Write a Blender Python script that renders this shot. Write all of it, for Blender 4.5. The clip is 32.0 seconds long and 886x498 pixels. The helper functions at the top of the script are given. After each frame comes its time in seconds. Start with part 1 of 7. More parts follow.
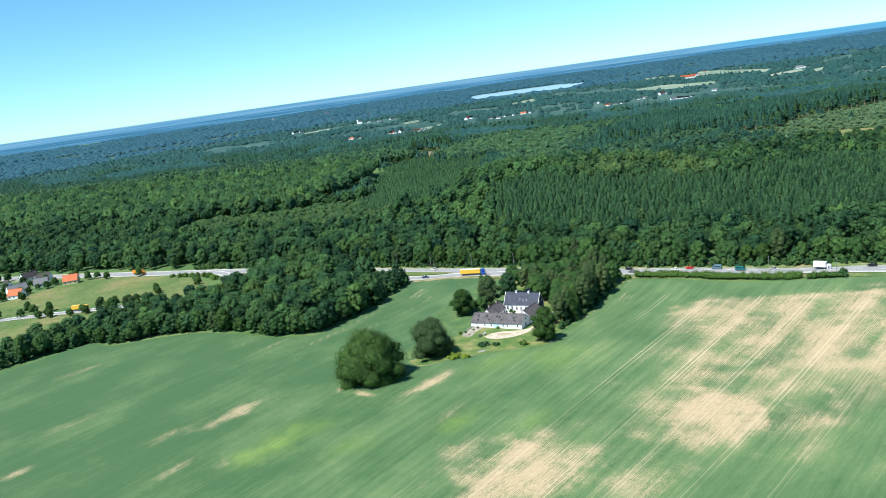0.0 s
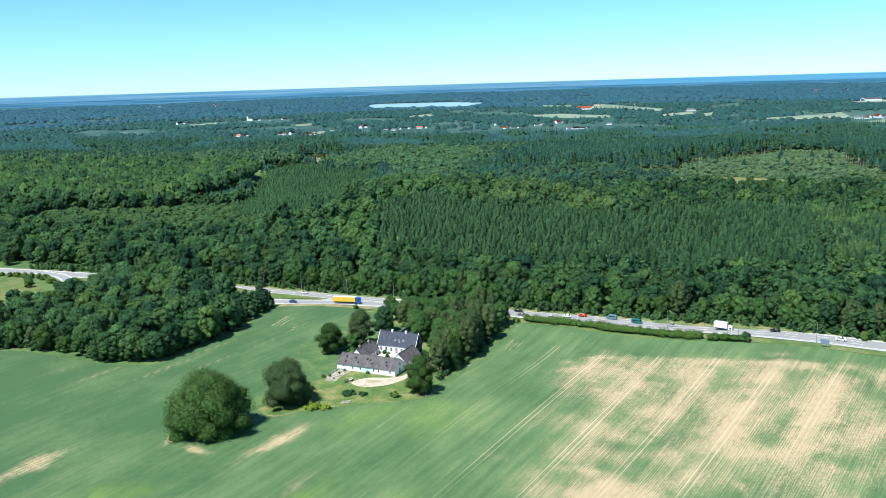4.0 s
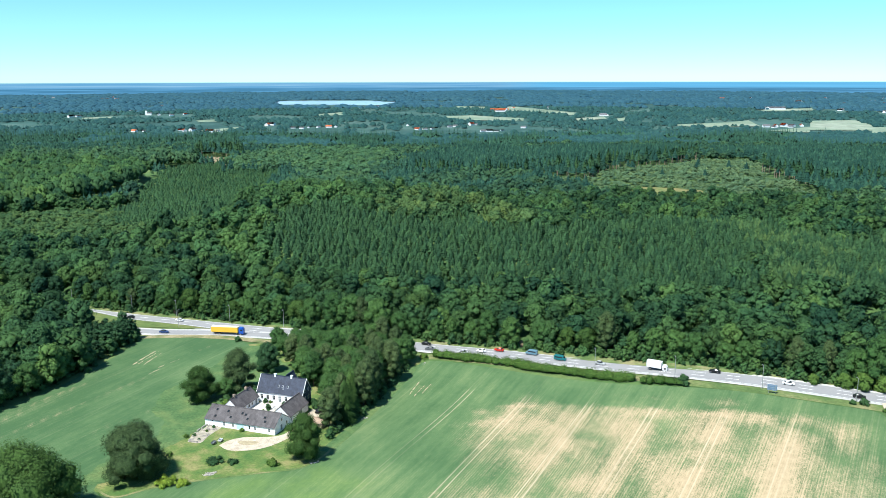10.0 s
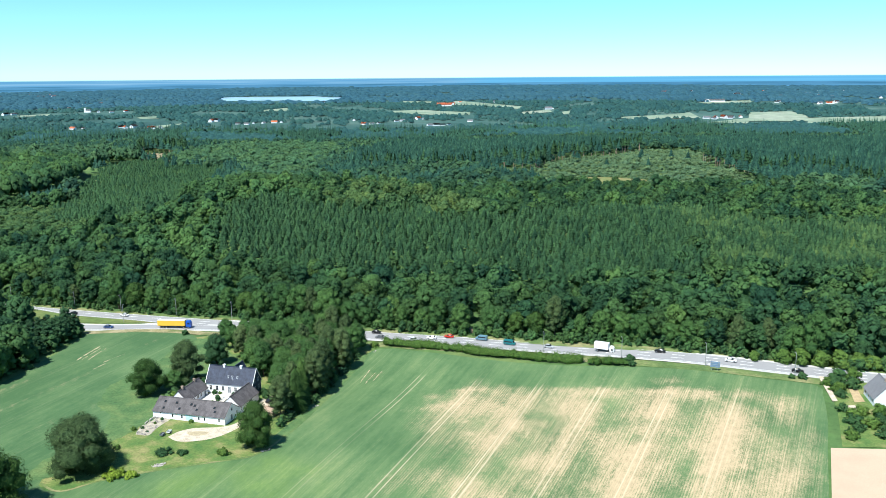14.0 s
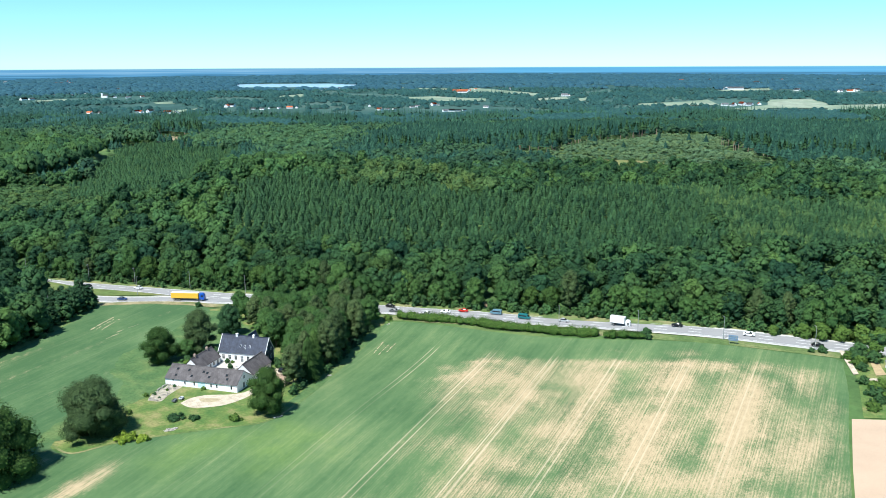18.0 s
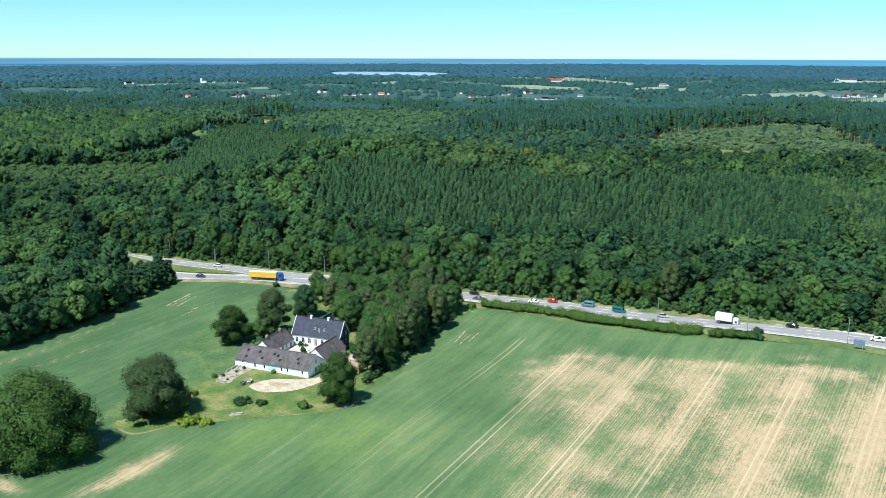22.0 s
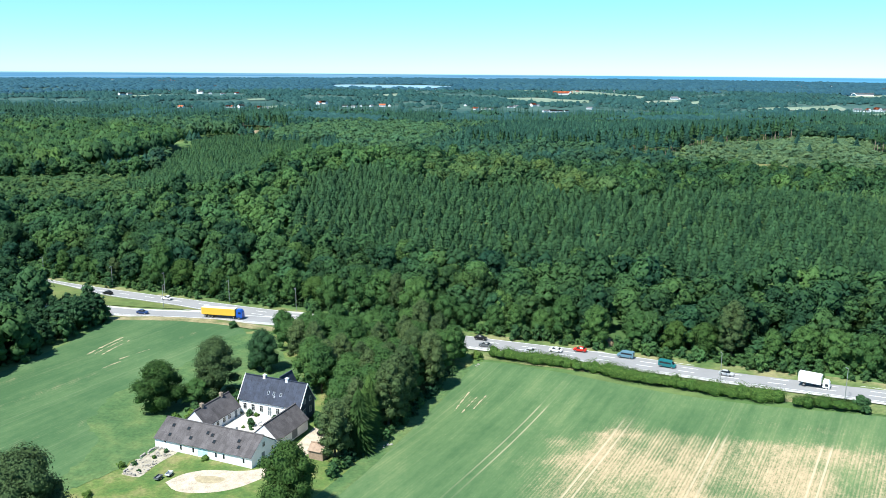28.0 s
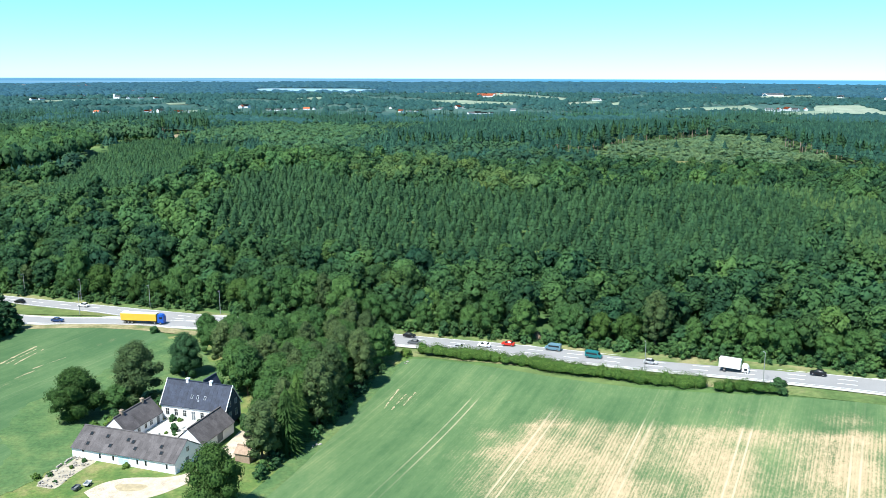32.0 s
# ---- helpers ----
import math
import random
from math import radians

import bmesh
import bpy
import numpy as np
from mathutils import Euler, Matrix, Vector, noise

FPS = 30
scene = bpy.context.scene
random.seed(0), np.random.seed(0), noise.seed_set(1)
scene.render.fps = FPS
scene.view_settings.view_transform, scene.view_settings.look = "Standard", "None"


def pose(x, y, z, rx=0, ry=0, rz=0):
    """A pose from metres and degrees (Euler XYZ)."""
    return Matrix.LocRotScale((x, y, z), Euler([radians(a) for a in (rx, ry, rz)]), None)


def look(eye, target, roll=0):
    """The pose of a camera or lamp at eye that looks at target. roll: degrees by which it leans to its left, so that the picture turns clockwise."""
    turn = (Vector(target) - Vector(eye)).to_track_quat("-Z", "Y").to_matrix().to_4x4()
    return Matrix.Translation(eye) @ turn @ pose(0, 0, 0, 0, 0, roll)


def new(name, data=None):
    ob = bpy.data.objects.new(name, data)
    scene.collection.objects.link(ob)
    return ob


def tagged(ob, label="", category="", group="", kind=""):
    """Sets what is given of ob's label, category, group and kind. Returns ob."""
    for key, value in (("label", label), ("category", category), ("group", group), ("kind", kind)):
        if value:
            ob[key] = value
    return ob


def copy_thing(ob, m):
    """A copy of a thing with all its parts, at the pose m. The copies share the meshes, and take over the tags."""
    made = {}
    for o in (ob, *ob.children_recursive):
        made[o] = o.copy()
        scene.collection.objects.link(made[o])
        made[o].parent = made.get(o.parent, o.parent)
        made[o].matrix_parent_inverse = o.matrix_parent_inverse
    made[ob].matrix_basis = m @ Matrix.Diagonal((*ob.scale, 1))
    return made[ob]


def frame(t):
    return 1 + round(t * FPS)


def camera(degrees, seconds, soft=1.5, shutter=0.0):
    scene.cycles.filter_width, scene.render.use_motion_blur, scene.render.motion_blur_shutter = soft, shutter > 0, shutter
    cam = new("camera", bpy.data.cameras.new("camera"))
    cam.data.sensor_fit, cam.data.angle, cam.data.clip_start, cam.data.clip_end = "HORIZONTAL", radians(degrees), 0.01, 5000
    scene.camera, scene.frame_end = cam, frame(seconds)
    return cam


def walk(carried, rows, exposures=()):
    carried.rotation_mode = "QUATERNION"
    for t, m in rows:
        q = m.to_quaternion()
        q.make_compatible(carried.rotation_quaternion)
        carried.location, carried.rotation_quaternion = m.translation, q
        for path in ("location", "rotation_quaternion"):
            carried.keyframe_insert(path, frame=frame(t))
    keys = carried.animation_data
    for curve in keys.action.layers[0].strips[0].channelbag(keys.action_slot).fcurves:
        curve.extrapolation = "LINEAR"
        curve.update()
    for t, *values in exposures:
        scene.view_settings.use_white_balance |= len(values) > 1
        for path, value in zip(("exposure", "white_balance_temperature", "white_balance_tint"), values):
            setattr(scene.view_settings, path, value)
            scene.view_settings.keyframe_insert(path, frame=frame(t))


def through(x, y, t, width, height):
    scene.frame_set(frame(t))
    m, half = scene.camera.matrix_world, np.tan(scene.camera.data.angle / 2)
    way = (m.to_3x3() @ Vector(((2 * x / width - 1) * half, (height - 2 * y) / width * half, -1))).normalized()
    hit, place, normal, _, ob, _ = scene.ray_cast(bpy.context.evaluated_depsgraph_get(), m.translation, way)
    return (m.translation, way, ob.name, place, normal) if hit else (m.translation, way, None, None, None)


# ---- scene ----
cam = camera(55.78, 32.0, soft=0.5)
PATH = [
    (0.0, (80.43, -375.20, 120.86), (51.94, -281.40, 101.09), -7.96),
    (0.5, (78.95, -368.70, 120.36), (53.22, -274.09, 100.67), -10.24),
    (1.0, (77.81, -361.33, 120.23), (54.02, -266.26, 100.32), -6.50),
    (1.5, (76.37, -355.07, 120.15), (54.94, -259.45, 100.24), 0.11),
    (2.0, (75.64, -348.72, 119.71), (54.33, -253.04, 99.92), 0.11),
    (2.5, (74.94, -342.69, 119.96), (53.82, -246.97, 100.16), 0.08),
    (3.0, (73.87, -335.23, 119.32), (51.18, -239.85, 99.62), -6.17),
    (3.5, (73.46, -328.81, 119.60), (54.90, -232.53, 99.97), -8.35),
    (4.0, (72.77, -323.31, 119.57), (57.49, -226.47, 99.89), -1.70),
    (4.5, (72.59, -318.35, 120.00), (58.11, -221.37, 100.38), 0.07),
    (6.5, (71.49, -293.49, 119.66), (57.64, -196.38, 100.23), -0.18),
    (7.0, (70.98, -286.79, 119.32), (57.29, -189.64, 99.96), -0.23),
    (7.5, (70.71, -281.01, 119.38), (57.21, -183.79, 100.25), -0.21),
    (8.0, (70.59, -275.41, 119.42), (57.38, -178.13, 100.40), -0.23),
    (8.5, (70.57, -271.01, 119.58), (59.28, -173.50, 100.53), -0.18),
    (9.0, (70.73, -267.57, 119.66), (62.09, -169.82, 100.40), -0.09),
    (9.5, (70.85, -265.74, 119.60), (65.09, -167.80, 100.26), -0.06),
    (10.0, (71.15, -265.25, 119.47), (66.19, -167.39, 99.52), -0.11),
    (10.5, (71.29, -265.65, 119.42), (67.27, -167.78, 99.32), -0.17),
    (11.0, (71.22, -265.55, 119.11), (68.08, -167.65, 98.97), -0.23),
    (11.5, (71.34, -265.82, 119.20), (69.05, -167.91, 99.02), -0.29),
    (12.0, (71.23, -266.14, 119.11), (69.79, -168.22, 98.89), -0.33),
    (12.5, (71.34, -266.30, 118.71), (70.63, -168.37, 98.49), -0.41),
    (13.0, (71.51, -266.76, 117.93), (71.46, -168.84, 97.67), -0.43),
    (13.5, (71.47, -266.89, 116.92), (72.06, -168.97, 96.61), -0.43),
    (14.0, (71.43, -267.27, 116.02), (72.53, -169.38, 95.58), -0.44),
    (14.5, (71.49, -267.61, 114.98), (73.01, -169.76, 94.40), -0.47),
    (16.5, (71.16, -267.06, 110.88), (72.92, -169.33, 89.75), -0.33),
    (17.0, (71.28, -266.88, 109.90), (71.83, -169.19, 88.53), -0.36),
    (17.5, (71.36, -266.40, 109.00), (71.30, -168.74, 87.52), -0.31),
    (18.0, (71.46, -265.51, 108.00), (70.80, -167.87, 86.41), -0.27),
    (18.5, (71.55, -264.31, 107.24), (70.13, -166.71, 85.51), -0.23),
    (19.0, (71.62, -262.96, 106.34), (69.67, -165.38, 84.56), -0.13),
    (19.5, (71.70, -261.28, 105.50), (69.37, -163.74, 83.58), -0.05),
    (20.0, (71.87, -259.34, 104.37), (69.18, -161.85, 82.25), 0.04),
    (20.5, (71.49, -256.12, 103.08), (66.36, -158.81, 80.61), 0.13),
    (21.0, (71.57, -252.80, 102.14), (63.18, -155.78, 79.41), 0.16),
    (21.5, (71.16, -248.46, 100.86), (60.82, -151.60, 78.24), 0.15),
    (22.0, (70.76, -243.55, 99.92), (59.67, -146.76, 77.34), 0.15),
    (22.5, (70.29, -237.77, 98.77), (58.45, -141.08, 76.18), 0.10),
    (23.0, (69.87, -231.61, 97.94), (57.29, -135.01, 75.38), 0.05),
    (23.5, (69.32, -225.20, 97.14), (56.06, -128.67, 74.64), 0.03),
    (24.0, (68.69, -218.36, 96.02), (54.38, -121.94, 73.66), -0.36),
    (24.5, (68.08, -211.49, 95.11), (53.27, -115.12, 72.87), -0.07),
    (25.0, (67.44, -204.78, 94.26), (52.09, -108.46, 72.21), -0.09),
    (25.5, (66.78, -197.67, 93.28), (50.89, -101.41, 71.36), -0.12),
    (27.5, (64.29, -173.93, 90.38), (50.56, -77.11, 69.47), 0.32),
    (28.0, (64.00, -171.16, 89.37), (52.47, -74.03, 68.56), 0.44),
    (28.5, (64.03, -170.02, 88.25), (55.98, -72.55, 67.40), 0.48),
    (29.0, (64.00, -169.79, 87.29), (57.29, -72.27, 66.20), 0.47),
    (29.5, (64.13, -169.82, 87.03), (58.20, -72.23, 66.02), 0.40),
    (30.0, (64.26, -170.04, 87.02), (58.99, -72.39, 66.16), 0.29),
    (30.5, (64.21, -170.08, 86.88), (59.61, -72.35, 66.20), 0.23),
    (31.0, (64.47, -170.30, 86.92), (60.41, -72.51, 66.39), 0.19),
    (31.5, (64.53, -170.40, 86.85), (61.01, -72.57, 66.43), 0.19),
    (32.0, (64.64, -170.50, 87.01), (61.59, -72.64, 66.67), 0.18),
]
walk(cam, [(t, look(eye, target, roll)) for t, eye, target, roll in PATH],
     [(0.0, 0.82, 6100, 5), (9.0, 0.90, 6100, 5), (14.0, 0.95, 6100, 5), (19.0, 0.82, 6100, 5), (21.0, 0.73, 6100, 5), (23.0, 0.72, 6100, 5), (24.0, 0.89, 6100, 5), (25.0, 0.90, 6100, 5), (25.5, 0.92, 6100, 5), (28.0, 1.0, 6100, 5), (30.0, 1.04, 6100, 5), (32.0, 1.08, 6100, 5)])

# ---------------------------------------------------------------- light
SUN_AZ, SUN_EL = radians(217), radians(60)      # where the sun stands: compass from +y, clockwise
world = bpy.data.worlds.new("sky")
scene.world = world
world.use_nodes = True
wn, wl = world.node_tree.nodes, world.node_tree.links
sky = wn.new("ShaderNodeTexSky")
sky.sky_type, sky.sun_disc = "NISHITA", False
sky.sun_elevation, sky.sun_rotation = SUN_EL, SUN_AZ
sky.altitude, sky.air_density, sky.dust_density, sky.ozone_density = 100, 0.85, 0.0, 6.0
w_dir, w_up = wn.new("ShaderNodeTexCoord"), wn.new("ShaderNodeVectorMath")      # the sky keeps its skyline colour down to the far hills
w_up.operation, w_up.inputs[1].default_value = "MAXIMUM", (-2, -2, 0.002)
wl.new(w_dir.outputs["Generated"], w_up.inputs[0])
wl.new(w_up.outputs[0], sky.inputs[0])
wn["Background"].inputs["Strength"].default_value = 0.085
# far land and sea under the skyline, beyond the built country, painted with their haze
w_geo = wn.new("ShaderNodeTexCoord")
w_sep = wn.new("ShaderNodeSeparateXYZ")
wl.new(w_geo.outputs["Generated"], w_sep.inputs[0])


def world_mix(a, b, fac):
    n = wn.new("ShaderNodeMix")
    n.data_type = "RGBA"
    for socket, k in ((a, 6), (b, 7), (fac, 0)):
        if hasattr(socket, "is_linked"):
            wl.new(socket, n.inputs[k])
        else:
            n.inputs[k].default_value = socket
    return n.outputs[2]


def world_step(value, lo, hi):
    n = wn.new("ShaderNodeMapRange")
    n.inputs["From Min"].default_value, n.inputs["From Max"].default_value = lo, hi
    wl.new(value, n.inputs["Value"])
    return n.outputs[0]


def world_strips(scale, dark, light):
    """Long faint strips of land, in two colours."""
    m = wn.new("ShaderNodeMapping")
    m.inputs["Scale"].default_value = scale
    n = wn.new("ShaderNodeTexNoise")
    n.inputs["Scale"].default_value, n.inputs["Detail"].default_value = 1.0, 5.0
    wl.new(w_geo.outputs["Generated"], m.inputs["Vector"])
    wl.new(m.outputs[0], n.inputs["Vector"])
    r = wn.new("ShaderNodeValToRGB")
    r.color_ramp.elements[0].position, r.color_ramp.elements[0].color = 0.42, (*dark, 1)
    r.color_ramp.elements[1].position, r.color_ramp.elements[1].color = 0.66, (*light, 1)
    wl.new(n.outputs["Fac"], r.inputs[0])
    return r.outputs[0]


w_side = wn.new("ShaderNodeMath")
w_side.operation = "DIVIDE"
wl.new(w_sep.outputs["X"], w_side.inputs[0])
wl.new(w_sep.outputs["Y"], w_side.inputs[1])
w_hills = world_strips((11, 11, 900), (0.5, 1.55, 2.6), (1.0, 2.6, 4.3))        # wooded hills, haze painted in as blue
w_haze = world_strips((8, 8, 1100), (1.0, 2.6, 4.3), (1.9, 3.5, 5.0))          # the palest land at the skyline, washed out by painted haze
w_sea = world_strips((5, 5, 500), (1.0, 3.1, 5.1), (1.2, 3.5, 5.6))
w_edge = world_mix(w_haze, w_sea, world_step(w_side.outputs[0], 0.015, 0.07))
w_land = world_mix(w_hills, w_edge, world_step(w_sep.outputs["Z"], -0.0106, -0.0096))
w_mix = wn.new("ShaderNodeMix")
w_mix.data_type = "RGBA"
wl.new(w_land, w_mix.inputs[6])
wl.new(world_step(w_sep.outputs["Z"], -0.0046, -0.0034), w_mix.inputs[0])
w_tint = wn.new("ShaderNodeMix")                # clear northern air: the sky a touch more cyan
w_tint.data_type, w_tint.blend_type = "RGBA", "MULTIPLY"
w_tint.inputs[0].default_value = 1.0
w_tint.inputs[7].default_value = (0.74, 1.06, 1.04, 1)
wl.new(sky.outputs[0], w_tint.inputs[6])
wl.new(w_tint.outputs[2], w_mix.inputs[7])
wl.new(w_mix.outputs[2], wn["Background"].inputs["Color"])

sun_data = bpy.data.lights.new("sun", "SUN")
sun_data.energy, sun_data.angle, sun_data.color = 4.3, radians(0.53), (1.0, 0.95, 0.87)
sun = new("sun", sun_data)
sun.matrix_world = look((math.sin(SUN_AZ) * 300, math.cos(SUN_AZ) * 300, 300 * math.tan(SUN_EL)), (0, 0, 0))


# ---------------------------------------------------------------- materials
def material(name, rough=0.8, metal=0.0):
    m = bpy.data.materials.new(name)
    m.use_nodes = True
    b = m.node_tree.nodes["Principled BSDF"]
    b.inputs["Roughness"].default_value, b.inputs["Metallic"].default_value = rough, metal
    b.inputs["Specular IOR Level"].default_value = 0.3
    return m, m.node_tree.nodes, m.node_tree.links, b


def node(nodes, kind, **values):
    n = nodes.new(kind)
    for key, value in values.items():
        n.inputs[key.replace("_", " ")].default_value = value
    return n


def ramp(nodes, stops, smooth=False):
    n = nodes.new("ShaderNodeValToRGB")
    e = n.color_ramp.elements
    while len(e) < len(stops):
        e.new(0.5)
    for el, (at, col) in zip(e, stops):
        el.position, el.color = at, (*col, 1)
    if smooth:
        n.color_ramp.interpolation = "EASE"
    return n


def plain(name, colour, rough=0.7, metal=0.0, scale=6.0, vary=0.12, bump=0.02, fine=40.0):
    """A surface of one colour with stains at two scales and a fine relief."""
    m, nodes, links, b = material(name, rough, metal)
    co = nodes.new("ShaderNodeTexCoord")
    n1 = node(nodes, "ShaderNodeTexNoise", Scale=1.0 / scale, Detail=4.0)
    n2 = node(nodes, "ShaderNodeTexNoise", Scale=fine / 10, Detail=3.0)
    links.new(co.outputs["Object"], n1.inputs["Vector"])
    links.new(co.outputs["Object"], n2.inputs["Vector"])
    mx = nodes.new("ShaderNodeMath")
    mx.operation = "ADD"
    links.new(n1.outputs["Fac"], mx.inputs[0])
    links.new(n2.outputs["Fac"], mx.inputs[1])
    r = ramp(nodes, [(0.35, [c * (1 - vary) for c in colour]), (0.65, [min(1, c * (1 + vary)) for c in colour])])
    half = nodes.new("ShaderNodeMath")
    half.operation = "MULTIPLY"
    half.inputs[1].default_value = 0.5
    links.new(mx.outputs[0], half.inputs[0])
    links.new(half.outputs[0], r.inputs[0])
    links.new(r.outputs[0], b.inputs["Base Color"])
    if bump:
        bp = node(nodes, "ShaderNodeBump", Strength=0.5, Distance=bump)
        links.new(n2.outputs["Fac"], bp.inputs["Height"])
        links.new(bp.outputs[0], b.inputs["Normal"])
    return m


def leafy(name, dark, light, through=0.22, leaf=1.3):
    """Foliage: colour by tree (tone, lowered in the hearts as shade), by thing and by leaf clump, partly letting light
    through.
    """
    m, nodes, links, b = material(name, 0.7)
    b.inputs["Specular IOR Level"].default_value = 0.10
    at = nodes.new("ShaderNodeAttribute")
    at.attribute_name = "tone"
    info = nodes.new("ShaderNodeObjectInfo")
    geo = nodes.new("ShaderNodeNewGeometry")
    a1 = node(nodes, "ShaderNodeMath")
    a1.operation = "MULTIPLY_ADD"
    a1.inputs[1].default_value = 0.55
    links.new(info.outputs["Random"], a1.inputs[0])
    links.new(at.outputs["Fac"], a1.inputs[2])
    a2 = nodes.new("ShaderNodeMath")
    a2.operation = "MULTIPLY_ADD"
    a2.inputs[1].default_value = 0.14
    links.new(geo.outputs["Random Per Island"], a2.inputs[0])
    links.new(a1.outputs[0], a2.inputs[2])
    a3 = nodes.new("ShaderNodeMath")
    a3.operation = "MULTIPLY"
    a3.inputs[1].default_value = 0.55
    links.new(a2.outputs[0], a3.inputs[0])
    r = ramp(nodes, [(0.1, dark), (0.9, light)])
    links.new(a3.outputs[0], r.inputs[0])
    co = nodes.new("ShaderNodeTexCoord")
    nz = node(nodes, "ShaderNodeTexNoise", Scale=leaf, Detail=3.0, Roughness=0.7)
    links.new(co.outputs["Object"], nz.inputs["Vector"])
    r2 = ramp(nodes, [(0.34, (0.72, 0.74, 0.78)), (0.66, (1.25, 1.23, 1.17))])
    links.new(nz.outputs["Fac"], r2.inputs[0])
    # kinds of tree: bluish to yellowish leaf
    kind_at = nodes.new("ShaderNodeAttribute")
    kind_at.attribute_name = "hue"
    half = nodes.new("ShaderNodeMath")
    half.operation = "MULTIPLY_ADD"
    half.inputs[1].default_value, half.inputs[2].default_value = 0.5, 0.5
    links.new(kind_at.outputs["Fac"], half.inputs[0])
    r3 = ramp(nodes, [(0.0, (0.80, 0.95, 1.16)), (0.5, (1, 1, 1)), (1.0, (1.24, 1.04, 0.80))])
    links.new(half.outputs[0], r3.inputs[0])
    hx = nodes.new("ShaderNodeMix")
    hx.data_type, hx.blend_type = "RGBA", "MULTIPLY"
    hx.inputs[0].default_value = 1.0
    links.new(r.outputs[0], hx.inputs[6])
    links.new(r3.outputs[0], hx.inputs[7])
    mx = nodes.new("ShaderNodeMix")
    mx.data_type, mx.blend_type = "RGBA", "MULTIPLY"
    mx.inputs[0].default_value = 1.0
    links.new(hx.outputs[2], mx.inputs[6])
    links.new(r2.outputs[0], mx.inputs[7])
    bp = node(nodes, "ShaderNodeBump", Strength=0.5, Distance=0.5 / leaf)
    links.new(nz.outputs["Fac"], bp.inputs["Height"])
    links.new(bp.outputs[0], b.inputs["Normal"])
    links.new(mx.outputs[2], b.inputs["Base Color"])
    tr = nodes.new("ShaderNodeBsdfTranslucent")
    links.new(mx.outputs[2], tr.inputs["Color"])
    mix = nodes.new("ShaderNodeMixShader")
    mix.inputs[0].default_value = through
    links.new(b.outputs[0], mix.inputs[1])
    links.new(tr.outputs[0], mix.inputs[2])
    links.new(mix.outputs[0], nodes["Material Output"].inputs[0])
    return m


M_BROAD = leafy("broadleaf_foliage", (0.021, 0.060, 0.029), (0.092, 0.184, 0.056), 0.22, 0.5)
M_SPRUCE = leafy("spruce_needles", (0.016, 0.049, 0.024), (0.057, 0.126, 0.050), 0.2, 0.6)
# haze is put into this colour: bluer than the near broadleaf
M_DISTANT = leafy("hazed_broadleaf_foliage", (0.022, 0.062, 0.040), (0.078, 0.160, 0.070), 0.22, 0.35)
M_YOUNG = leafy("young_tree_foliage", (0.080, 0.150, 0.078), (0.155, 0.240, 0.112), 0.2, 0.6)
M_LARCH = leafy("larch_needles", (0.034, 0.084, 0.034), (0.108, 0.182, 0.060), 0.22, 0.6)
M_DARKLEAF = leafy("dark_foliage", (0.015, 0.046, 0.013), (0.098, 0.170, 0.038), 0.14, 0.8)
# haze put into the base colour: blue outweighs green
M_FARWOOD = leafy("hazed_far_foliage", (0.026, 0.080, 0.112), (0.048, 0.126, 0.164), 0.2, 0.25)
M_GREYLEAF = leafy("grey_green_foliage", (0.034, 0.068, 0.027), (0.142, 0.196, 0.073), 0.2, 0.9)
M_COPPER = leafy("copper_foliage", (0.10, 0.045, 0.030), (0.30, 0.15, 0.11), 0.2, 1.8)
M_FARMLEAF = leafy("garden_tree_foliage", (0.028, 0.078, 0.026), (0.112, 0.205, 0.054), 0.22, 0.8)
M_HEDGE = leafy("hedge_foliage", (0.050, 0.110, 0.024), (0.170, 0.262, 0.056))
# the next two carry haze of the middle distance in a bluer base
M_MIDWOOD = leafy("hazed_midway_foliage", (0.021, 0.068, 0.068), (0.046, 0.118, 0.106), 0.2, 0.3)
M_DISTSPRUCE = leafy("hazed_conifer_needles", (0.016, 0.055, 0.042), (0.048, 0.124, 0.076), 0.2, 0.4)
M_YELLOWGREEN = leafy("lime_foliage", (0.16, 0.24, 0.03), (0.32, 0.42, 0.06))
M_BARK = plain("bark", (0.09, 0.07, 0.055), 0.9, scale=1.0, vary=0.3, bump=0.05)
M_WHITE = plain("white_limewash", (0.78, 0.79, 0.80), 0.85, scale=3.0, vary=0.05)
M_ROAD = plain("grey_asphalt", (0.27, 0.266, 0.266), 0.85, scale=9.0, vary=0.10, bump=0.004)
M_LINE = plain("white_road_paint", (0.78, 0.78, 0.76), 0.7, scale=2.0, vary=0.08, bump=0)
M_SHOULDER = plain("pale_gravel_shoulder", (0.48, 0.47, 0.44), 0.9, scale=4.0, vary=0.12)
M_GRAVEL = plain("pale_gravel", (0.48, 0.405, 0.31), 0.95, scale=2.2, vary=0.34)
M_WATER = plain("lake_water", (0.30, 0.42, 0.50), 0.25, scale=200.0, vary=0.1, bump=0)


